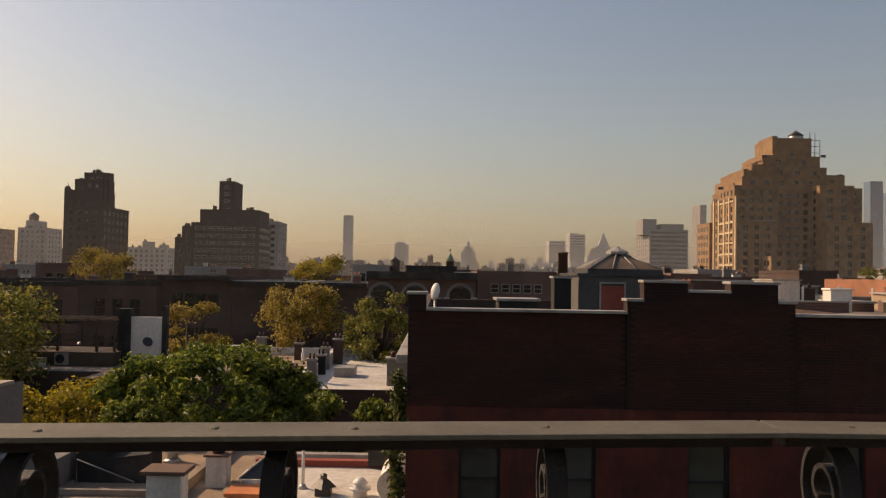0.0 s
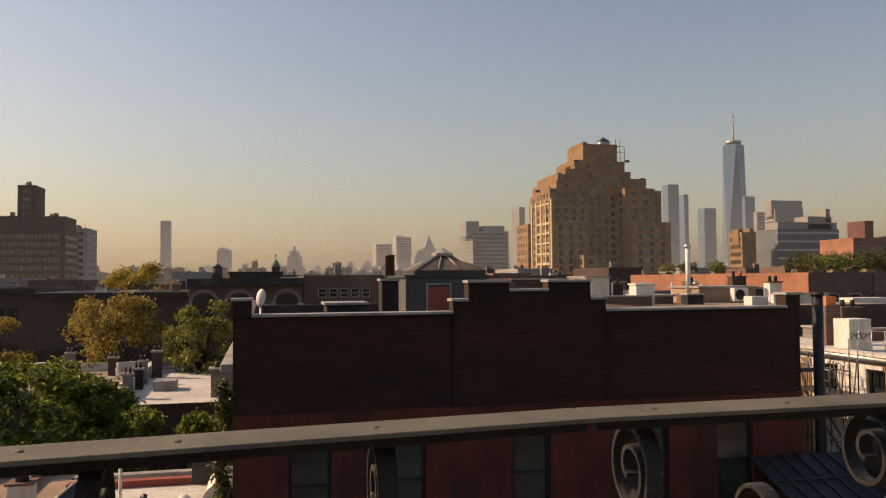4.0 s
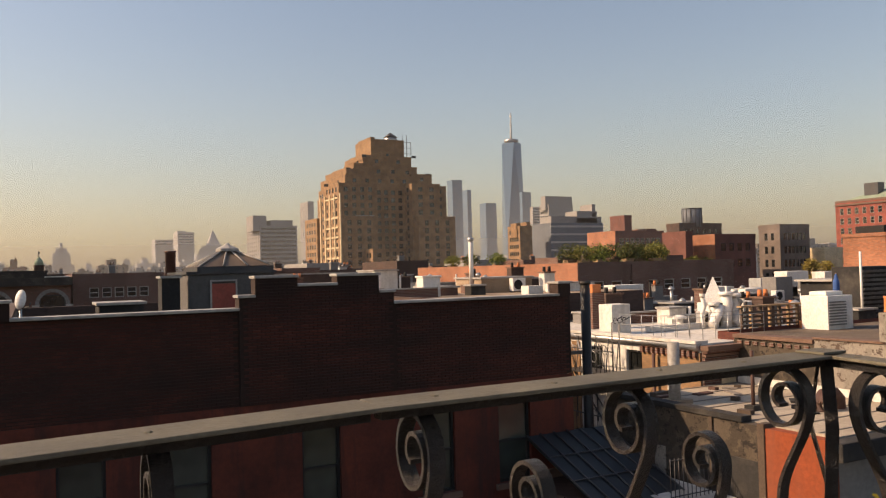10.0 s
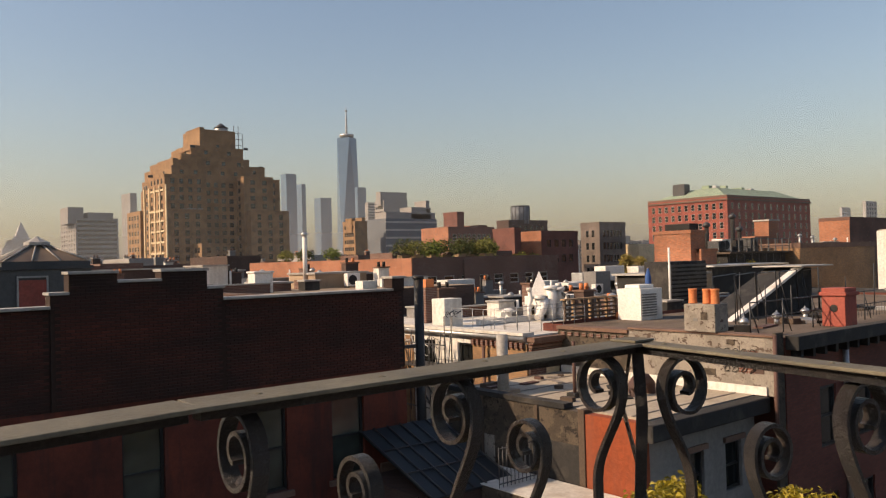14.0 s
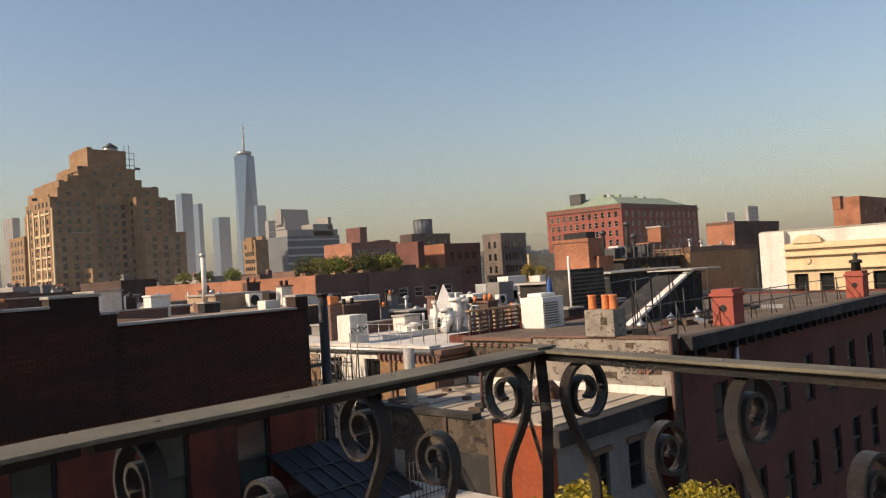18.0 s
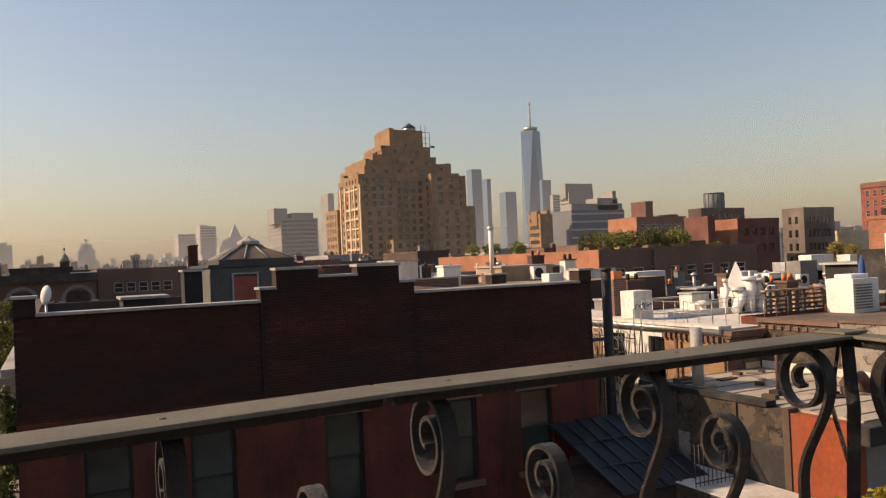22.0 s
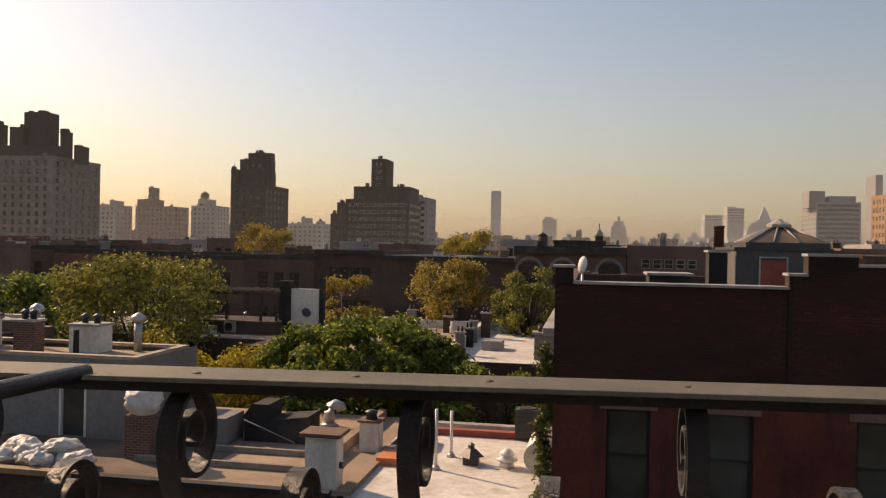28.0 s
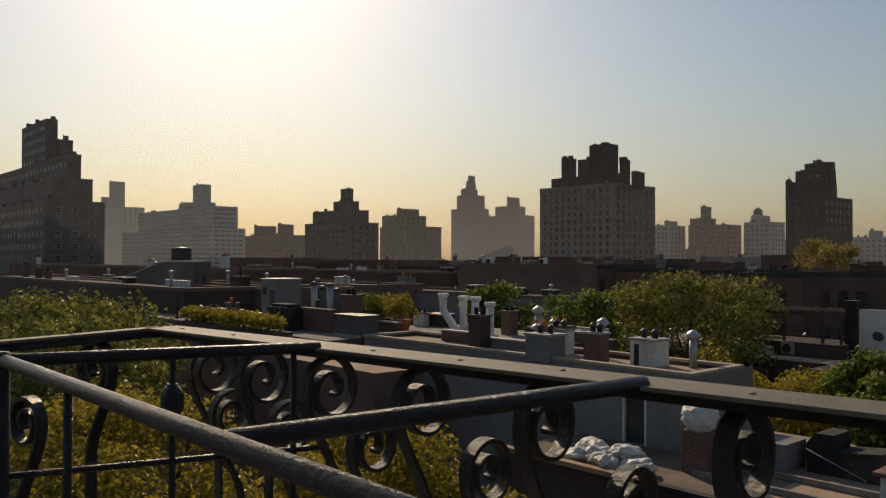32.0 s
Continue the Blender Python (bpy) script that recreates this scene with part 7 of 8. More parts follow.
def party_wall():
    w = thing("party_wall", "peeling grey party wall with painted scrawls and a brick upper course", "wall", 0, 0, 14.0)
    part("wall", box(20.95, 21.3, 11.4, 16.3, 0, 1.62), PATCHED, w)
    part("whitewashed_foot", box(20.89, 20.946, 11.6, 19.2, 0.005, 0.24), STUCCO_WHITE, w, "whitewashed flashing strip")
    part("coping", box(20.9, 21.36, 11.4, 16.3, 1.623, 1.68), STONE, w)
    part("low_wall", box(20.95, 21.3, 16.304, 19.36, 0, 1.48), STUCCO_DARK, w, "dark sooty length of the party wall")
    part("coping", box(20.88, 21.37, 16.304, 19.36, 1.483, 1.6), STONE, w)
    for k in range(9):
        part("brick_header", box(20.9, 20.948, 16.45 + k * 0.32, 16.63 + k * 0.32, 1.28, 1.4), BRICK_FAR, w)
    part("end_pipe", tube(bmesh.new(), [(20.9, 11.32, -2), (20.9, 11.32, 1.7)], 0.06, 10), FLUE, w)
    part("end_pier", box(20.93, 21.34, 11.31, 11.397, -3, 1.75), STUCCO_DARK, w)
    r = random.Random(8)
    for k in range(7):
        ya, za, d = 11.6 + r.random() * 4.2, r.uniform(0.3, 1.4), r.uniform(0.1, 0.45)
        part("peeled_patch", box(20.936 - 0.003 * (k % 4), 20.949, ya, ya + d * r.uniform(0.8, 2.2), za, min(1.6, za + d)), (STUCCO_DARK, BRICK_FAR, STUCCO_GREY, PATCHED, BRICK_DARK)[k % 5], w)
    for k in range(9):
        y, z = 12.0 + 0.27 * (k % 5), 1.12 - 0.4 * (k // 5)
        part("scrawl", tube(bmesh.new(), [(20.92, y + 0.1 * math.cos(a * (1 + 0.17 * k)), z + 0.14 * math.sin(a * (1.0 + 0.06 * k))) for a in [i * 0.6 for i in range(9)]], 0.013, 5), TAR, w)
    c = thing("chimney", "broad patched chimney with three orange pots", "chimney", 21.1, 13.6, 15.68)
    part("shaft", box(-0.28, 0.42, -0.52, 0.52, 0, 0.82, bevel=0.03), PATCHED, c)
    for k in range(2):
        ya, za = r.uniform(-0.48, 0.12), r.uniform(0.05, 0.5)
        part("peeled_patch", box(-0.29 - 0.002 * (k % 3), -0.279, ya, ya + r.uniform(0.1, 0.35), za, za + r.uniform(0.08, 0.3)), (STUCCO_DARK, STUCCO_GREY, STONE)[k % 3], c)
    for y in (0.38, -0.1, -0.37):
        part("pot", turned(bmesh.new(), [(0.13, 0.822), (0.14, 0.84), (0.125, 0.87), (0.12, 1.2), (0.135, 1.22), (0.135, 1.26)], 14, 0, y), CLAY, c)


party_wall()


def red_facade_house():
    h = house("red_facade_house", "dark red brick house front with a bracketed cornice and roof rails", "house")
    x0, x1, y0, y1, z = 21.4, 46.0, 11.3, 20.5, 15.6
    tier(h, x0, x1, y0, y1, 0, z, BRICK_MAROON, roof=ROOF_BROWN, front=9, ww=1.0, wh=1.8, storey=3.2, top=1.6, low=4, sill=STONE, rim=0.0)
    part("cornice", box(x0, x1, y0 - 0.4, y0 - 0.004, z - 0.35, z + 0.05, bevel=0.04), TAR, h)
    for k in range(35):
        part("bracket", box(x0 + 0.3 + k * 0.7, x0 + 0.45 + k * 0.7, y0 - 0.3, y0 - 0.003, z - 0.6, z - 0.354), TAR, h)
    part("down_pipe", tube(bmesh.new(), [(x0 + 3.4, y0 - 0.12, 9), (x0 + 3.4, y0 - 0.12, z - 0.4)], 0.09, 10), GALV, h)
    for x, y, lab in ((26.7, 12.2, "red-painted chimney with a moulded top on a roof edge"), (40.6, 12.2, "red-painted chimney with a dark cowl on a roof edge")):
        c = thing("red_chimney", lab, "chimney", x, y, z - 0.1, "red chimneys")
        part("shaft", box(-0.42, 0.42, -0.38, 0.38, 0, 1.25, bevel=0.03), RUST_RED, c)
        part("band", box(-0.48, 0.48, -0.44, 0.44, 1.0, 1.12, bevel=0.02), RUST_RED, c)
        part("hole", tube(bmesh.new(), [(-0.44, -0.02, 0.6), (-0.405, -0.02, 0.6)], 0.12, 12), TAR, c)
        if x > 30:
            part("cowl", turned(bmesh.new(), [(0.22, 1.252), (0.2, 1.6), (0.3, 1.62), (0.28, 1.75), (0.1, 1.8), (0.12, 2.0), (0.04, 2.1)], 12), TAR, c)
    r = random.Random(91)
    for k in range(22):
        t = thing("roof_scrap", "dark scrap of timber and felt lying on a roof", "debris", r.uniform(22.0, 36.0), r.uniform(13.2, 15.6), z - 0.098, "roof scraps", rz=r.uniform(0, 180))
        w = r.uniform(0.15, 0.7)
        part("body", box(-w, w, -0.07 - w * 0.15, 0.07 + w * 0.15, 0, r.uniform(0.05, 0.22), bevel=0.01), (TAR, WOOD_DARK, FLUE, GALV, TAR)[k % 5], t)
    for k in range(3):
        t = thing("onion_vent", "small silvery onion-shaped roof ventilator", "roof vent", 23.6 + 2.6 * k, 13.8 + 0.3 * k, z - 0.098, "onion vents")
        part("neck", turned(bmesh.new(), [(0.09, 0), (0.08, 0.18)], 12), GALV, t)
        part("onion", turned(bmesh.new(), [(0.085, 0.182), (0.16, 0.24), (0.17, 0.3), (0.11, 0.37), (0.03, 0.42), (0.02, 0.48)], 16), GALV, t)
    for x in np.arange(21.9, 43, 1.9):
        t = thing("roof_rail_bay", "angular iron guard rail bay along a roof edge", "railing", float(x), 12.6, z - 0.1, "roof edge rails")
        part("post", tube(bmesh.new(), [(0, 0, 0), (0, 0, 1.05)], 0.025, 6), DARK_METAL, t)
        part("brace", tube(bmesh.new(), [(0, 0, 0.9), (0.5, 0.0, 0)], 0.018, 6), DARK_METAL, t)
        for zz in (0.55, 1.0):
            part("rail", tube(bmesh.new(), [(0, 0, zz), (1.9, 0, zz)], 0.02, 6), DARK_METAL, t)
        for q in range(1, 8 if 27 < x < 29.5 else 1):
            part("baluster", tube(bmesh.new(), [(q * 0.237, 0, 0.1), (q * 0.237, 0, 0.55)], 0.01, 5), DARK_METAL, t)


red_facade_house()


def cream_house():
    h = thing("cream_pediment_house", "cream terracotta fronted building with an arched pediment beside a white wall", "building", 57.0, 23.4, 0, rz=-90)
    n = 16.0
    part("white_wall", box(0, 1.75, 0, 12, 0, 19.2), STUCCO_WHITE, h)
    part("rear_wall", box(1.76, n, 0.5, 12, 0, 19.2), STUCCO_WHITE, h)
    part("white_coping", box(-0.05, n, 0.45, 12.05, 19.205, 19.29), COPING, h)
    cols = [(0.51 + 1.67 * k, 1.45 + 1.67 * k) for k in range(8)]
    bm = bmesh.new()
    wall_grid(bm, (1.76, 0), (1, 0), (0, -1), n - 1.76, 0, 17.9, cols, [(14.45, 16.2), (10.8, 12.6)], 0.3)
    part("front", bm, CREAM, h)
    for a, b in cols:
        for zb, hh in ((14.45, 1.75), (10.8, 1.8)):
            sash_window(h, 0.94, hh, FRAME_DARK, GLASS_DARK, pose(1.76 + (a + b) / 2, 0.2, zb))
    for z in (16.45, 17.4, 17.903):
        part("moulding", box(1.72, n, -0.25, -0.004, z, z + 0.14, bevel=0.03), CREAM, h)
    part("attic_band", box(1.76, n, 0.0, 0.4, 18.05, 18.3), CREAM, h)
    part("pediment_panel", box(2.35, 4.25, -0.12, 0.4, 18.303, 18.45), CREAM, h)
    bm = bmesh.new()
    pts = [(0.9 * math.cos(a), 0.42 * math.sin(a)) for a in [math.pi * i / 14 for i in range(15)]]
    f0 = [bm.verts.new((3.3 + c, -0.12, 18.453 + s)) for c, s in pts]
    f1 = [bm.verts.new((3.3 + c, 0.4, 18.453 + s)) for c, s in pts]
    bm.faces.new(f0)
    bm.faces.new(f1[::-1])
    for i in range(len(pts)):
        j = (i + 1) % len(pts)
        bm.faces.new((f0[i], f1[i], f1[j], f0[j]))
    part("pediment_arch", bm, CREAM, h)
    part("rosette", turned(bmesh.new(), [(0.22, 0), (0.12, 0.1)], 16), CREAM, h).matrix_basis = pose(3.3, -0.004, 17.0, 90)


cream_house()


def right_clutter():
    t = thing("salmon_bulkhead", "tall salmon brick bulkhead on a roof", "bulkhead", 0, 0, 0)
    y = 29.0
    tier(t, 43.4, 45.0, 28.8, 31.5, 12, 19.35, BRICK_ORANGE, rim=0.12)
    tier(t, 43.9, 45.6, 28.4, 28.79, 12, 18.2, BRICK_ORANGE, rim=0.08)
    part("cap", box(43.9, 44.9, 29.2, 31.0, 19.5, 19.9), TAR, t)
    for i, (b0, b1, yy, z0, e, m, lab) in enumerate(((-54.9, -57.6, 24.0, 14.5, -1.4, TAR, "black clad roof hutch with vents"), (-58.0, -62.5, 26.0, 14.5, -0.9, TAR, "black clad rooftop shelter with a sloped roof"),
                                               (-60.0, -64.0, 34.0, 14.0, -0.5, TAR, "dark rooftop plant enclosure"), (-62.5, -66.5, 40.0, 14.0, -0.7, BRICK_FAR, "low brick bulkhead behind roof rails"))):
        b = thing("roof_hutch", lab, "roof hutch", 0, 0, 0)
        part("body", box(bx(b0, yy), bx(b1, yy), yy, yy + 3, z0, hz(e, (b0 + b1) / 2, yy)), m, b)
        part("lid", box(bx(b0, yy) - 0.2, bx(b1, yy) + 0.2, yy - 0.2, yy + 3.2, hz(e, (b0 + b1) / 2, yy) + 0.003, hz(e, (b0 + b1) / 2, yy) + 0.1), GALV if i == 1 else COPING, b)
    sl = thing("roof_lean_to", "black felt-clad stair lean-to with a sunlit white sloping edge board", "lean-to", 0, 0, 15.5)
    xa, xb, yy = bx(-58.9, 16.2), bx(-63.2, 16.2), 16.2
    bm = bmesh.new()
    lo = [bm.verts.new(p) for p in ((xa, yy, 0), (xb + 1.3, yy, 0), (xb + 1.3, yy, 1.78), (xb, yy, 1.78))]
    hi = [bm.verts.new((v.co.x, yy + 1.3, v.co.z)) for v in lo]
    for i in range(4):
        bm.faces.new((lo[i], lo[(i + 1) % 4], hi[(i + 1) % 4], hi[i]))
    bm.faces.new(lo)
    bm.faces.new(hi[::-1])
    part("housing", bm, TAR, sl)
    bm = bmesh.new()
    q = [(xa - 0.3, -0.02), (xa + 0.05, -0.02), (xb + 0.1, 1.84), (xb - 0.2, 1.84)]
    lo = [bm.verts.new((x, yy - 0.3, z)) for x, z in q]
    hi = [bm.verts.new((x, yy - 0.02, z)) for x, z in q]
    for i in range(4):
        bm.faces.new((lo[i], lo[(i + 1) % 4], hi[(i + 1) % 4], hi[i]))
    bm.faces.new(lo)
    bm.faces.new(hi[::-1])
    part("edge_board", bm, WHITE_METAL, sl)
    part("roof_sheet", box(xb - 0.5, xb + 2.2, yy - 0.5, yy + 1.6, 1.85, 1.9), COPING, sl)
    sc = thing("slatted_enclosure", "tall black slatted rooftop plant enclosure", "enclosure", 0, 0, 15.2)
    xa, xb = bx(-55.2, 22), bx(-57.6, 22)
    part("frame", box(xa, xb, 22.0, 23.4, 0, 2.45, bevel=0.02), TAR, sc)
    for k in range(11):
        part("slat", box(xa + 0.05, xb - 0.05, 21.93, 21.997, 0.3 + k * 0.19, 0.4 + k * 0.19), DARK_METAL, sc)
    part("post", tube(bmesh.new(), [(xa - 0.15, 21.9, 0), (xa - 0.15, 21.9, 3.1)], 0.05, 8), WHITE_METAL, sc)
    for k in range(5):
        b0 = -58.0 - k * 1.4
        g = thing("roof_frame", "thin bent iron pipe frame standing on a roof", "pipe frame", bx(b0, 15.0 + 0.2 * k), 15.0 + 0.2 * k, 15.5, "iron roof frames")
        part("pipe", tube(bmesh.new(), [(0, 0, 0), (0, 0, 1.7), (1.9, 0.3, 1.75), (2.0, 0.3, 0)], 0.025, 6), DARK_METAL, g)
        part("brace", tube(bmesh.new(), [(0, 0, 1.5), (0.9, 0.1, 0)], 0.018, 6), DARK_METAL, g)
    # rails and poles over those roofs
    r = random.Random(4)
    for k in range(8):
        b = -56.5 - k * 1.6
        y = 13.9 + r.uniform(0, 1.6)
        t = thing("roof_pole", "thin iron roof pole", "pole", bx(b, y), y, 15.4, "iron roof poles")
        part("pole", tube(bmesh.new(), [(0, 0, 0), (r.uniform(-.05, .05), 0, r.uniform(1.2, 2.1))], 0.022, 6), DARK_METAL, t)
    low_house("tarred_roof_house", "house with a tarred roof behind the party wall", 23.4, 60.0, 20.6, 45.0, 15.2, BRICK_DARK, TAR)
    for i in range(16):
        b = -48 - i * 1.1
        y = 34 + r.uniform(0, 16)
        x = bx(b, y)
        if x < 31.5 or x > 59:
            x = 32 + (i * 1.7)
        hgt = r.uniform(0.6, 2.0)
        t = thing("roof_box", "white or grey plant box on a flat roof", "roof box", x, min(y, 44), 15.2, "rooftop plant boxes")
        part("body", box(-r.uniform(.4, 1.4), r.uniform(.4, 1.4), -.6, .6, 0, hgt, bevel=0.02), (STUCCO_WHITE, GALV, STUCCO_WHITE, WHITE_METAL, STUCCO_GREY)[i % 5], t)
    # roofs seen over the tenement's right shoulder
    low_house("tan_roofed_house", "house with a tan roof beyond the tenement", 14.1, 30.0, 34.0, 56.0, 16.6, BRICK_DARK, ROOF_TAN)
    t = thing("tall_white_flue", "tall white flue pipe with a cowl on a brick base", "flue", bx(-29.6, 40), 40, 16.6)
    part("pipe", tube(bmesh.new(), [(0, 0, 0.5), (0, 0, 2.95)], 0.13, 14), WHITE_METAL, t)
    part("cowl", turned(bmesh.new(), [(0.13, 2.953), (0.19, 3.0), (0.19, 3.12), (0.12, 3.2)], 14), GALV, t)
    part("base", box(-0.5, 0.5, -0.4, 0.4, 0, 0.5), BRICK_FAR, t)
    t = thing("white_tank_box", "small white roof tank with a grille", "tank", bx(-26.5, 37), 37, 16.6)
    part("body", box(-0.5, 0.5, -0.4, 0.4, 0, 1.0, bevel=0.05), WHITE_METAL, t)
    part("lid", box(-0.55, 0.55, -0.45, 0.45, 1.003, 1.1, bevel=0.03), WHITE_METAL, t)
    for i, (b0, b1, y, z1, m) in enumerate(((-30.3, -33.9, 39, 17.4, ROOF_TAN), (-33.6, -35.0, 40, 17.3, BRICK_DARK), (-27.3, -28.6, 38, 17.0, BRICK_FAR), (-22.7, -24.3, 48, 18.0, STUCCO_WHITE), (-20.6, -25.4, 60, 17.6, STUCCO_GREY), (-13.5, -21.5, 54, 17.9, BRICK_DARK))):
        t = thing("roof_hutch", "low flat-topped hutch among roofs beyond the tenement", "roof hutch", 0, 0, 14)
        part("body", box(bx(b0, y), bx(b1, y), y, y + 3, 0, z1 - 14), m, t)
        part("lid", box(bx(b0, y) - .1, bx(b1, y) + .1, y - .1, y + 3.1, z1 - 13.997, z1 - 13.9), COPING, t)
    t = thing("white_pier_cap", "white-painted parapet stub at a wall end", "parapet stub", 13.25, 19.7, 15.75)
    part("body", box(-0.2, 0.3, 0, 0.4, 0, 1.7), STUCCO_WHITE, t)
    t = thing("boiler_flue", "tall dark round boiler flue beside the tenement", "flue", 14.75, 19.25, 0)
    part("pipe", tube(bmesh.new(), [(0, 0, 8), (0, 0, 17.45)], 0.145, 16), IRON, t)
    part("cap", turned(bmesh.new(), [(0.175, 17.453), (0.175, 17.55)], 16), IRON, t)
    part("bracket", box(-0.6, -0.2, -0.05, 0.05, 15.4, 15.5), DARK_METAL, t)


right_clutter()


def glass_lean_to():
    t = thing("glazed_lean_to", "dark glazed lean-to roof with iron bars", "skylight", 13.75, 15.8, 0.06)
    bm = bmesh.new()
    v = [bm.verts.new(p) for p in ((-1.4, 0, 12.0), (1.4, 0, 12.0), (1.4, 3.2, 13.2), (-1.4, 3.2, 13.2), (-1.4, 0, 11.95), (1.4, 0, 11.95), (1.4, 3.2, 13.15), (-1.4, 3.2, 13.15))]
    for q in ((0, 1, 2, 3), (4, 7, 6, 5), (0, 4, 5, 1), (1, 5, 6, 2), (2, 6, 7, 3), (3, 7, 4, 0)):
        bm.faces.new([v[i] for i in q])
    part("glazing", bm, GLASS_SOOTY, t)
    for i in range(7):
        x = -1.38 + i * 0.46
        part("bar", tube(bmesh.new(), [(x, 0, 12.03), (x, 3.2, 13.23)], 0.025, 6), DARK_METAL, t)
    for k in (0.33, 0.66):
        part("purlin", tube(bmesh.new(), [(-1.4, 3.2 * k, 12.04 + 1.2 * k), (1.4, 3.2 * k, 12.04 + 1.2 * k)], 0.022, 6), DARK_METAL, t)
    part("wall", box(-1.4, 1.4, 0.05, 3.2, 0, 11.94), BRICK_DARK, t)
    f = thing("yard_fence", "thin iron bar fence along a low roof", "fence", 14.1, 15.2, 12.1)
    for i in range(20):
        part("bar", tube(bmesh.new(), [(i * 0.14, 0, 0), (i * 0.14, 0, 1.05)], 0.012, 5), DARK_METAL, f)
    for z in (0.1, 1.0):
        part("rail", tube(bmesh.new(), [(0, 0, z), (2.7, 0, z)], 0.016, 5), DARK_METAL, f)
    low_house("yard_shed", "low shed with a pale flat roof below the fence", 14.05, 15.7, 10.4, 18.9, 12.1, STUCCO_DARK, ROOF_WHITE)
    # fire escape on the white house flank
    e = thing("fire_escape", "rusty iron fire escape on a white flank wall", "fire escape", 19.15, 24.0, 0)
    for z in (11.6, 14.0):
        part("platform", box(-0.7, 0.3, -1.4, 1.6, z, z + 0.05), DARK_METAL, e)
        for k in range(13):
            part("bar", tube(bmesh.new(), [(-0.68, -1.4 + k * 0.25, z + 0.05), (-0.68, -1.4 + k * 0.25, z + 0.9)], 0.012, 5), DARK_METAL, e)
        part("rail", tube(bmesh.new(), [(-0.68, -1.4, z + 0.9), (-0.68, 1.6, z + 0.9)], 0.02, 6), DARK_METAL, e)
    r = random.Random(19)
    for k in range(12):
        ya = -1.2 + k * 0.62
        part("bar", tube(bmesh.new(), [(-0.3, ya, 12.2), (-0.34, ya + r.uniform(-.15, .15), 14.2), (-0.2, ya + r.uniform(-.1, .1), 15.3)], 0.022, 5), DARK_METAL, e)
    for k in range(7):
        ya = -0.9 + k * 0.95
        part("brace", tube(bmesh.new(), [(-0.45, ya, 13.2), (-0.4, ya + r.uniform(0.6, 1.1), 15.1)], 0.03, 5), (DARK_METAL, GALV)[k % 2], e)
    for k in range(9):
        ya, za, q = r.uniform(-0.8, 1.8), r.uniform(14.5, 15.3), r.uniform(0.12, 0.26)
        part("cable_loop", tube(bmesh.new(), [(-0.42 + 0.03 * i * 0.5, ya + q * math.cos(i * 0.7), za + q * math.sin(i * 0.7)) for i in range(10)], 0.014, 5), (GALV, DARK_METAL)[k % 2], e)
    part("stair_string", tube(bmesh.new(), [(-0.5, -1.2, 11.65), (-0.5, 1.2, 14.0)], 0.035, 6), DARK_METAL, e)
    part("stair_string", tube(bmesh.new(), [(-0.15, -1.2, 11.65), (-0.15, 1.2, 14.0)], 0.035, 6), DARK_METAL, e)
    for i, yy in enumerate((-3.2, 3.4, 5.0)):
        part("conduit", tube(bmesh.new(), [(0.28, yy, 10), (0.25, yy + 0.1, 13), (0.28, yy, 15.2)], 0.04, 6), GALV, e)
    for i in range(8):
        r = random.Random(i)
        a, b = r.uniform(-3.5, 3.5), r.uniform(-3.5, 3.5)
        part("cable", tube(bmesh.new(), [(-0.2, a, r.uniform(12, 15)), (-0.25, (a + b) / 2, r.uniform(12, 13.6)), (-0.2, b, r.uniform(12, 15.4))], 0.014, 5), TAR, e)
    part("goose_ladder", tube(bmesh.new(), [(-0.3, -1.3, 14.0), (-0.3, -1.3, 15.9), (0.2, -1.3, 16.1)], 0.025, 6), DARK_METAL, e)
    part("goose_ladder", tube(bmesh.new(), [(-0.3, -0.9, 14.0), (-0.3, -0.9, 15.9), (0.2, -0.9, 16.1)], 0.025, 6), DARK_METAL, e)


glass_lean_to()

clutter(24.5, 42, 21.5, 27.5, 15.2, 31, 26, dark=True)
clutter(31.5, 58, 28, 44, 15.2, 32, 44)
clutter(20.3, 30, 25.5, 30.5, 15.33, 34, 12)
clutter(14.6, 29, 35, 54, 16.6, 35, 34)


row_house(bx(-63.5, 30), bx(-67.8, 30), 30, 39, 18.3, BRICK_TAN, "low ochre brick house among the western roofs", 0, rim=0.3, coping=STONE)
clutter(bx(-64, 33), bx(-67, 33), 31, 38, 18.2, 71, 9)


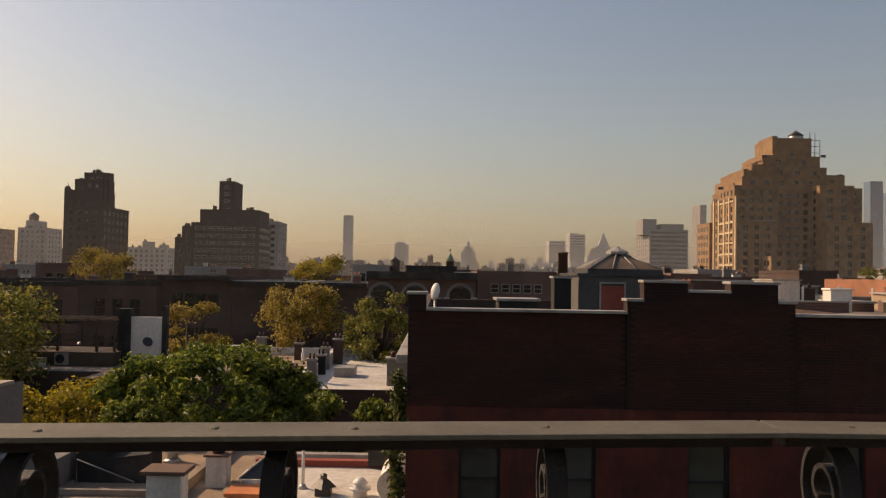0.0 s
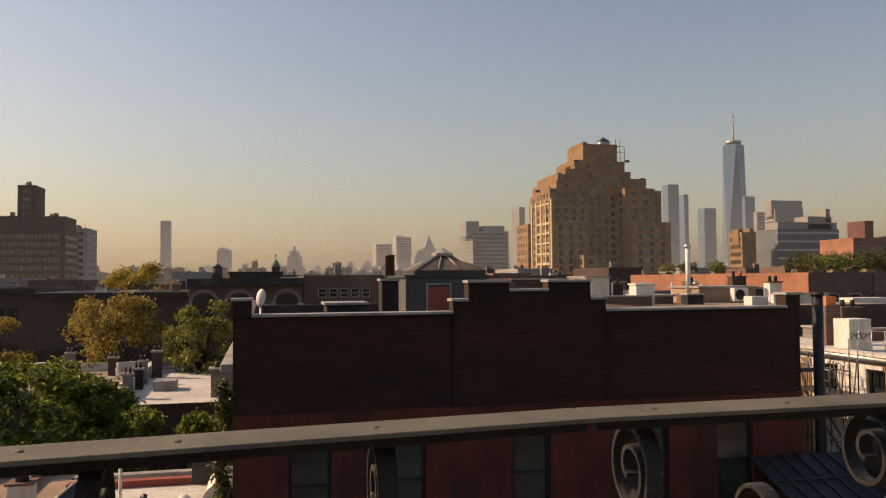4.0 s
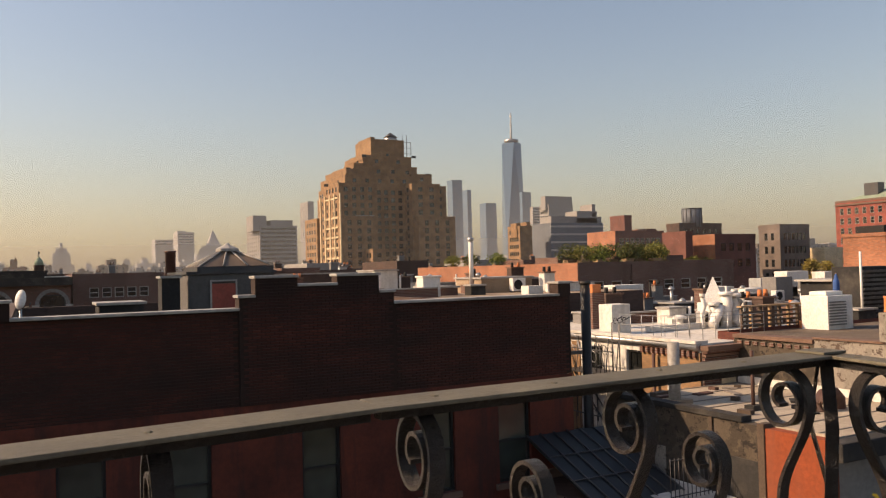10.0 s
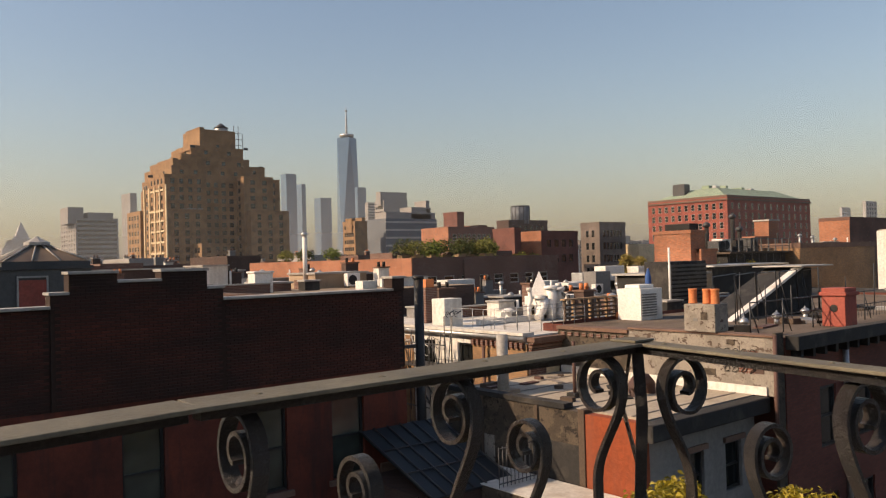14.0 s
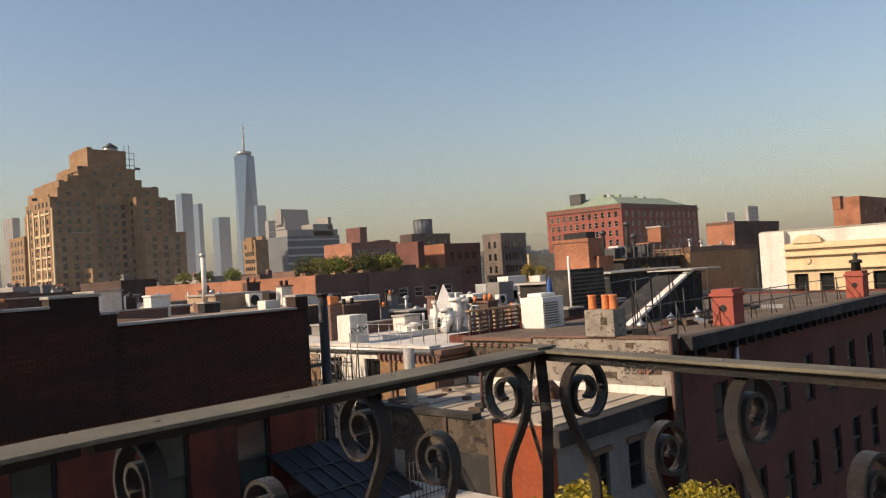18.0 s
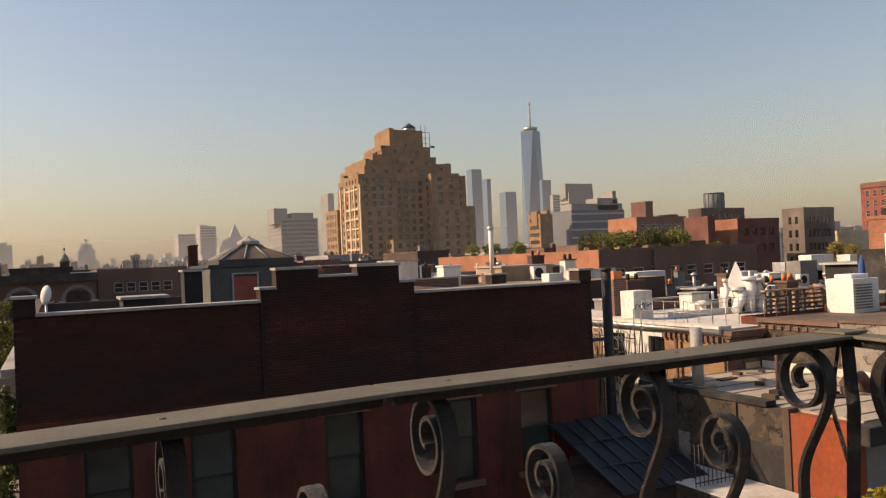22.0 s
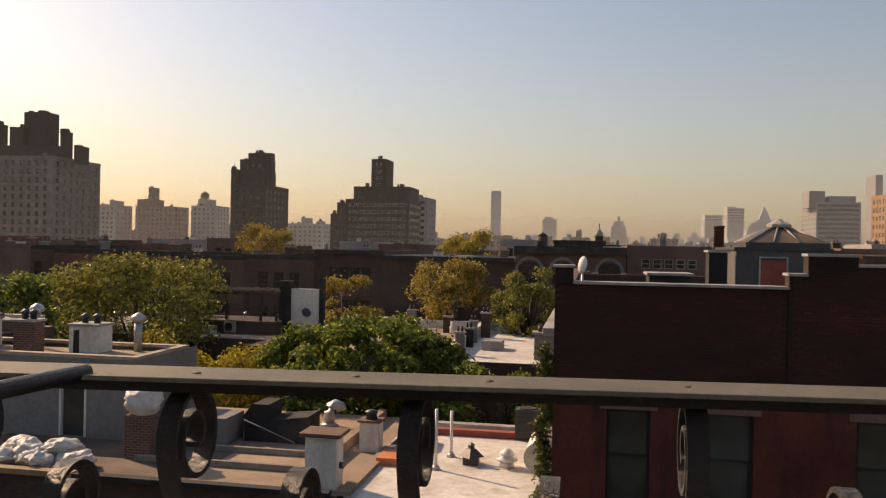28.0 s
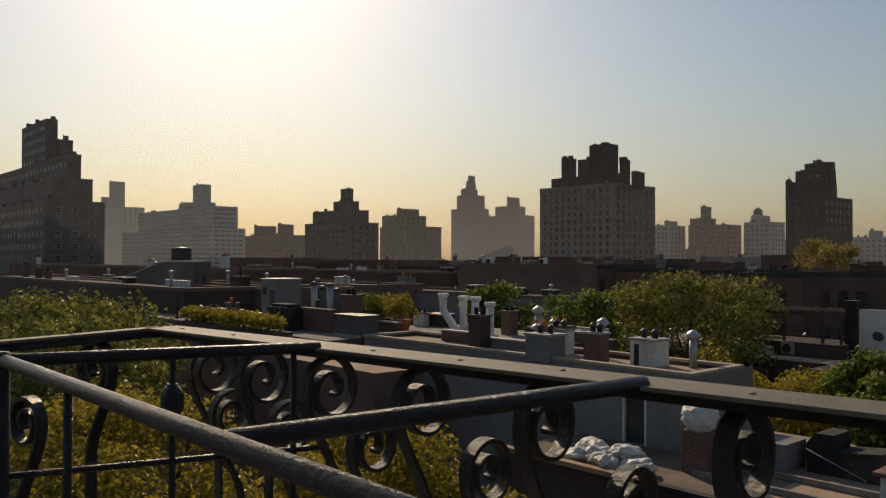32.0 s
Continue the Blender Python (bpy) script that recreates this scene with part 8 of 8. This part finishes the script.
def plant_deck():
    t = thing("plant_deck", "tall black-clad rooftop plant deck with railings and steps", "roof deck", 0, 0, 15.2)
    x0, x1, y = bx(-59.0, 31), bx(-62.6, 31), 31.0
    part("housing", box(x0, x1, y, y + 5, 0, 2.7), TAR, t)
    part("deck_edge", box(x0 - 0.3, x1 + 0.3, y - 0.4, y + 5.2, 2.703, 2.84), WOOD_DARK, t)
    for k in range(9):
        x = x0 + (x1 - x0) * k / 8
        part("post", box(x - 0.04, x + 0.04, y - 0.35, y - 0.27, 2.842, 3.8), DARK_METAL, t)
        if k < 8:
            part("cladding_strip", box(x + 0.1, x + 0.18, y - 0.05, y - 0.003, 0.1, 2.65), DARK_METAL, t)
    for z in (3.2, 3.75):
        part("rail", tube(bmesh.new(), [(x0, y - 0.31, z), (x1, y - 0.31, z)], 0.03, 6), DARK_METAL, t)
    r = random.Random(41)
    for k in range(4):
        x, w, hh = x0 + 1.0 + 1.9 * k, r.uniform(0.4, 0.6), r.uniform(0.7, 1.15)
        u = thing("condenser_unit", "grey condenser unit on a black plant deck", "air conditioner", x, y + 1.2 + r.uniform(0, 1.5), 18.045, "plant deck condensers")
        part("casing", box(-w, w, -0.45, 0.45, 0.08, hh, bevel=0.03), (DARK_METAL, GALV, TAR, DARK_METAL)[k], u)
        part("fan_guard", turned(bmesh.new(), [(0.34, 0), (0.34, 0.03)], 18), TAR, u).matrix_basis = pose(0, -0.452, hh * 0.55, 90)
        part("foot", box(-w, -w + 0.1, -0.45, 0.45, 0, 0.078), DARK_METAL, u)
        part("foot", box(w - 0.1, w, -0.45, 0.45, 0, 0.078), DARK_METAL, u)
    for k, (fx, fh) in enumerate(((0.35, 1.9), (0.8, 2.6), (0.92, 1.6))):
        f = thing("deck_flue", "dark flue pipe with a cowl on a plant deck", "flue", x0 + (x1 - x0) * fx, y + 3.4, 18.045, "plant deck flues")
        part("pipe", turned(bmesh.new(), [(0.16, 0), (0.16, fh)], 12), TAR, f)
        part("cowl", turned(bmesh.new(), [(0.2, fh + .003), (0.3, fh + 0.12), (0.26, fh + 0.3), (0.05, fh + 0.42)], 12), DARK_METAL, f)
    c = thing("stepped_brick_stack", "salmon brick chimney stack with a lower stepped shoulder", "chimney", bx(-61.7, 38), 38, 15.2)
    part("shaft", box(-0.2, 1.6, 0, 1.4, 0, 5.6), BRICK_ORANGE, c)
    part("shoulder", box(-2.6, -0.204, 0, 1.3, 0, 4.2), BRICK_ORANGE, c)
    part("cap", box(-0.3, 1.7, -0.1, 1.5, 5.603, 5.75), COPING, c)
    for i, (b, yy, rr) in enumerate(((-58.2, 33, 0.9), (-63.3, 32, 0.8), (-57.7, 30, 0.7), (-60.4, 30.2, 0.45))):
        me = leaf_cloud([(0, 0, 0.9, rr, rr, 0.8), (0.5, 0.1, 0.5, rr * 0.7, rr * 0.6, 0.5)], 700, 0.16, 140 + i)
        me.materials.append((LEAF_OLIVE, LEAF_RUSSET, LEAF_FRESH, LEAF_YELLOW)[i])
        p = thing("rooftop_shrub", "leafy potted shrub standing on a dark flat roof", "shrub", bx(b, yy), yy, 15.2 if i < 3 else 15.2, group="potted roof shrubs")
        part("tub", turned(bmesh.new(), [(0.3, 0), (0.4, 0.55), (0.42, 0.6)], 14), (CLAY, WOOD_DARK, TAR, CLAY)[i], p)
        ob = new("foliage", me)
        ob.parent = p
        ob.location = (0, 0, 1.0 if i < 3 else 0.5)


plant_deck()


# ---- the terrace: deck and wrought-iron rails ----
RZT = EYE - 0.392
DECK = EYE - 1.47
dk = thing("terrace_deck", "roof terrace deck behind iron rails", "deck", kind="structure")
part("deck", box(-3.26, 3.4, -6.0, 2.42, DECK - 0.3, DECK), ROOF_GREY, dk)
part("edge_beam", box(-4.1, -3.264, 1.6, 1.68, DECK - 0.2, DECK), IRON, dk)
part("edge_beam", box(-0.04, 0.04, 0, 3.4, -0.2, 0), IRON, dk).matrix_basis = pose(-2.95, -1.6, DECK - 0.003, 0, 0, 17.2)
part("building_wall", box(-3.26, 3.4, -6.0, 2.38, 0, DECK - 0.303), BRICK_DARK, dk)


def strip(bm, path, w, th=0.015):
    """A flat iron bar of width w (along x) bent along (y, z) points."""
    pts = [Vector((0, p[0], p[1])) for p in path]
    rings = []
    for i, p in enumerate(pts):
        d = (pts[min(i + 1, len(pts) - 1)] - pts[max(i - 1, 0)]).normalized()
        n = Vector((0, -d.z, d.y)) * th / 2
        rings.append([bm.verts.new(p + Vector((sx * w / 2, 0, 0)) + s * n) for sx, s in ((-1, -1), (1, -1), (1, 1), (-1, 1))])
    for a, b in zip(rings, rings[1:]):
        for k in range(4):
            f = bm.faces.new((a[k], a[(k + 1) % 4], b[(k + 1) % 4], b[k]))
            f.smooth = False
    bm.faces.new(rings[0][::-1])
    bm.faces.new(rings[-1])


def scroll_path(top, dia, y0, foot, turns=1.7):
    """A stem rising from the foot, bellied outward, then curling outward and in on itself under the rail."""
    r0 = dia / 2
    cy, cz = y0 + r0 * 0.9, top - r0
    stem = []
    for i in range(20):
        f = i / 19
        z = foot + (cz - foot) * f
        u = min(1.0, (cz - z) / 0.42)
        belly = 0.15 * u * u * (3 - 2 * u)
        stem.append((y0 + belly, z))
    curl = []
    n = 48
    for i in range(1, n + 1):
        a = math.pi - 2 * math.pi * turns * i / n
        k = i / n
        r = r0 * (1 - 0.10 * min(1, k * 2.5)) if k < 0.4 else r0 * (0.9 - 0.68 * ((k - 0.4) / 0.6) ** 0.85)
        curl.append((cy + 0.9 * r * math.cos(a), cz + r * math.sin(a)))
    return stem + curl


def baluster(name, top, dia, w):
    bm = bmesh.new()
    strip(bm, scroll_path(top, dia, -0.07, DECK - RZT + 0.02), w)
    return mesh_of(name, bm, IRON)


TALL = baluster("scroll_baluster", -0.05, 0.262, 0.055)
SHORT = baluster("low_scroll_baluster", -0.258, 0.22, 0.052)


def iron_rail(name, label, p0, p1, tall, short, wide=0.15, turn=0.0):
    """A flat-topped rail from p0 to p1 with scrolled flat-bar balusters in planes across it."""
    a = math.degrees(math.atan2(p1[1] - p0[1], p1[0] - p0[0]))
    n = math.hypot(p1[0] - p0[0], p1[1] - p0[1])
    t = thing(name, label, "railing", p0[0], p0[1], RZT, "terrace rails", rz=a)
    bm = bmesh.new()
    solid(bm, 0, n, -wide / 2, wide / 2, -0.014, 0, bevel=0.004)
    part("top_bar", bm, RAILTOP, t, "worn flat iron top bar")
    part("under_bar", box(0.02, n - 0.02, -0.03, 0.03, -0.05, -0.0145), IRON, t)
    part("bottom_bar", box(0.02, n - 0.02, -0.02, 0.02, DECK - RZT + 0.08, DECK - RZT + 0.1), IRON, t)
    r = random.Random(len(name))
    for k in range(int(n / 0.45)):
        bm = bmesh.new()
        turned(bm, [(0.012, 0), (0.010, 0.003), (0.004, 0.005)], 8)
        part("rivet", bm, RAILTOP, t).location = (0.2 + k * 0.45 + r.uniform(-.1, .1), r.uniform(-.02, .02), 0.0005)
    for s in tall:
        shared("scroll_baluster", TALL, t, pose(s, 0, 0, 0, 0, turn))
    for s in short:
        shared("scroll_baluster", SHORT, t, pose(s, 0, 0, 0, 0, turn))
    return t


# the front rail runs in two lengths that meet at a slight bend
LX, LY, BX, BY, RX, RY = -4.0, 1.67, 0.9, 2.235, 2.98, 2.27
LABEL = "black wrought-iron terrace rail with scrolled balusters and a worn flat top"
iron_rail("front_rail", LABEL, (LX, LY), (BX, BY), [0.40, 0.80, 1.26, 1.77, 2.31, 2.95, 3.58, 4.31], [0.59, 1.02, 1.53, 2.09, 2.63, 3.27, 3.94, 4.70], 0.19, -6.6)
iron_rail("front_rail", LABEL, (BX, BY), (RX, RY), [0.18, 1.04, 1.89], [0.59, 1.40], 0.19)
iron_rail("side_rail", "black wrought-iron side rail with scrolled balusters", (RX, RY), (2.2, -1.4), [0.24, 1.08, 1.9, 2.7, 3.4], [0.70, 1.5, 2.3, 3.05], 0.11)
iron_rail("side_rail", "black wrought-iron side rail with scrolled balusters", (LX + 1.05, -1.6), (LX, LY), [0.3 + 0.7 * k for k in range(5)], [0.65 + 0.7 * k for k in range(4)], 0.07)

cp = thing("corner_post", "twisted pair of black iron bars at a terrace rail corner", "rail post", RX, RY, RZT)
for a, b in ((-0.10, 0.08), (0.06, -0.12)):
    bm = bmesh.new()
    strip(bm, [(a, DECK - RZT), (a * 0.5 + b * 0.5, -0.62), (b * 0.8, -0.3), (b * 0.3, -0.05)], 0.05, 0.014)
    part("bar", bm, IRON, cp).rotation_euler = (0, 0, radians(35 if a < 0 else -40))
part("corner_plate", box(-0.09, 0.05, -0.07, 0.07, 0.001, 0.012, bevel=0.003), RAILTOP, cp)


def stair_guard():
    t = thing("stair_guard", "black round pipe guard rail round a stair opening", "guard rail", 0, 0, RZT)
    y = 0.725
    runs = [[(-3.01, y, 0), (-0.465, y, 0)], [(-1.41, y, 0.0), (-1.3, 1.93, 0.0)], [(-3.01, y, 0), (-2.67, 1.76, 0.0)]]
    for q in runs:
        part("pipe", tube(bmesh.new(), q, 0.0225, 14), IRON, t)
    for x in (-3.01, -0.465):
        part("post", tube(bmesh.new(), [(x, y, DECK - RZT), (x, y, 0.0)], 0.0225, 12), IRON, t)
        part("knuckle", turned(bmesh.new(), [(0.015, -0.03), (0.028, -0.015), (0.03, 0.01), (0.018, 0.03)], 12, x, y), IRON, t)
    for x, yy in ((-2.84, 1.24), (-2.7, 1.66), (-2.32, y)):
        part("post", tube(bmesh.new(), [(x, yy, DECK - RZT), (x, yy, -0.02)], 0.012, 8), IRON, t)
    part("lower_pipe", tube(bmesh.new(), [(-3.01, y, -0.39), (-2.67, 1.76, -0.39)], 0.012, 8), IRON, t)
    part("ball", turned(bmesh.new(), [(0.02, -0.24), (0.042, -0.2), (0.042, -0.15), (0.02, -0.11)], 12, -2.84, 1.24), IRON, t)


stair_guard()


# ---- the tenement's upper wall, brick by brick ----
def brick_skin():
    w, h, d, j = 0.203, 0.062, 0.02, 0.012
    bm = bmesh.new()
    vs = [bm.verts.new(p) for p in ((0, d, 0), (w, d, 0), (w, d, h), (0, d, h), (0.004, 0, 0.004), (w - 0.004, 0, 0.004), (w - 0.004, 0, h - 0.004), (0.004, 0, h - 0.004))]
    for q in ((4, 5, 6, 7), (0, 1, 5, 4), (1, 2, 6, 5), (2, 3, 7, 6), (3, 0, 4, 7)):
        bm.faces.new([vs[i] for i in q])
    me = mesh_of("brick", bm, BRICK_RED)
    base = np.array([v.co[:] for v in me.vertices])
    faces = [tuple(p.vertices) for p in me.polygons]
    r = random.Random(77)
    rest, near = [], 0
    z, row = 14.91, 0
    while z + h < 17.9:
        x = -0.74 + (0.107 if row % 2 else 0.0)
        while x + w < 14.04:
            mid = 4.45 < x and x + w < 8.42
            ok = z + h < 17.14 or (mid and z + h < 17.44) or (4.84 < x and x + w < 8.01 and z + h < 17.67) or (z + h < 17.89 and ((4.84 < x and x + w < 5.86) or (6.9 < x and x + w < 8.01)))
            edge = (x < 4.44 < x + w) or (x < 8.43 < x + w)
            if ok and not edge:
                y = (WY - 0.03 if mid else WY + 0.03) - 0.014 + r.uniform(-0.003, 0.003)
                if mid and near < 300 and 15.7 < z:
                    shared("brick", me, TENEMENT, pose(x, y, z))
                    near += 1
                else:
                    rest.append((x, y, z))
            x += w + j
        z += h + j
        row += 1
    o = np.array(rest)
    v = (base[None] + o[:, None]).reshape(-1, 3)
    f = [tuple(k + i * len(base) for k in q) for i in range(len(o)) for q in faces]
    m2 = bpy.data.meshes.new("brickwork")
    m2.from_pydata(v.tolist(), [], f)
    m2.materials.append(BRICK_COURSE)
    ob = new("brickwork", m2)
    ob.parent = TENEMENT
    tagged(ob, kind="stuff")


brick_skin()
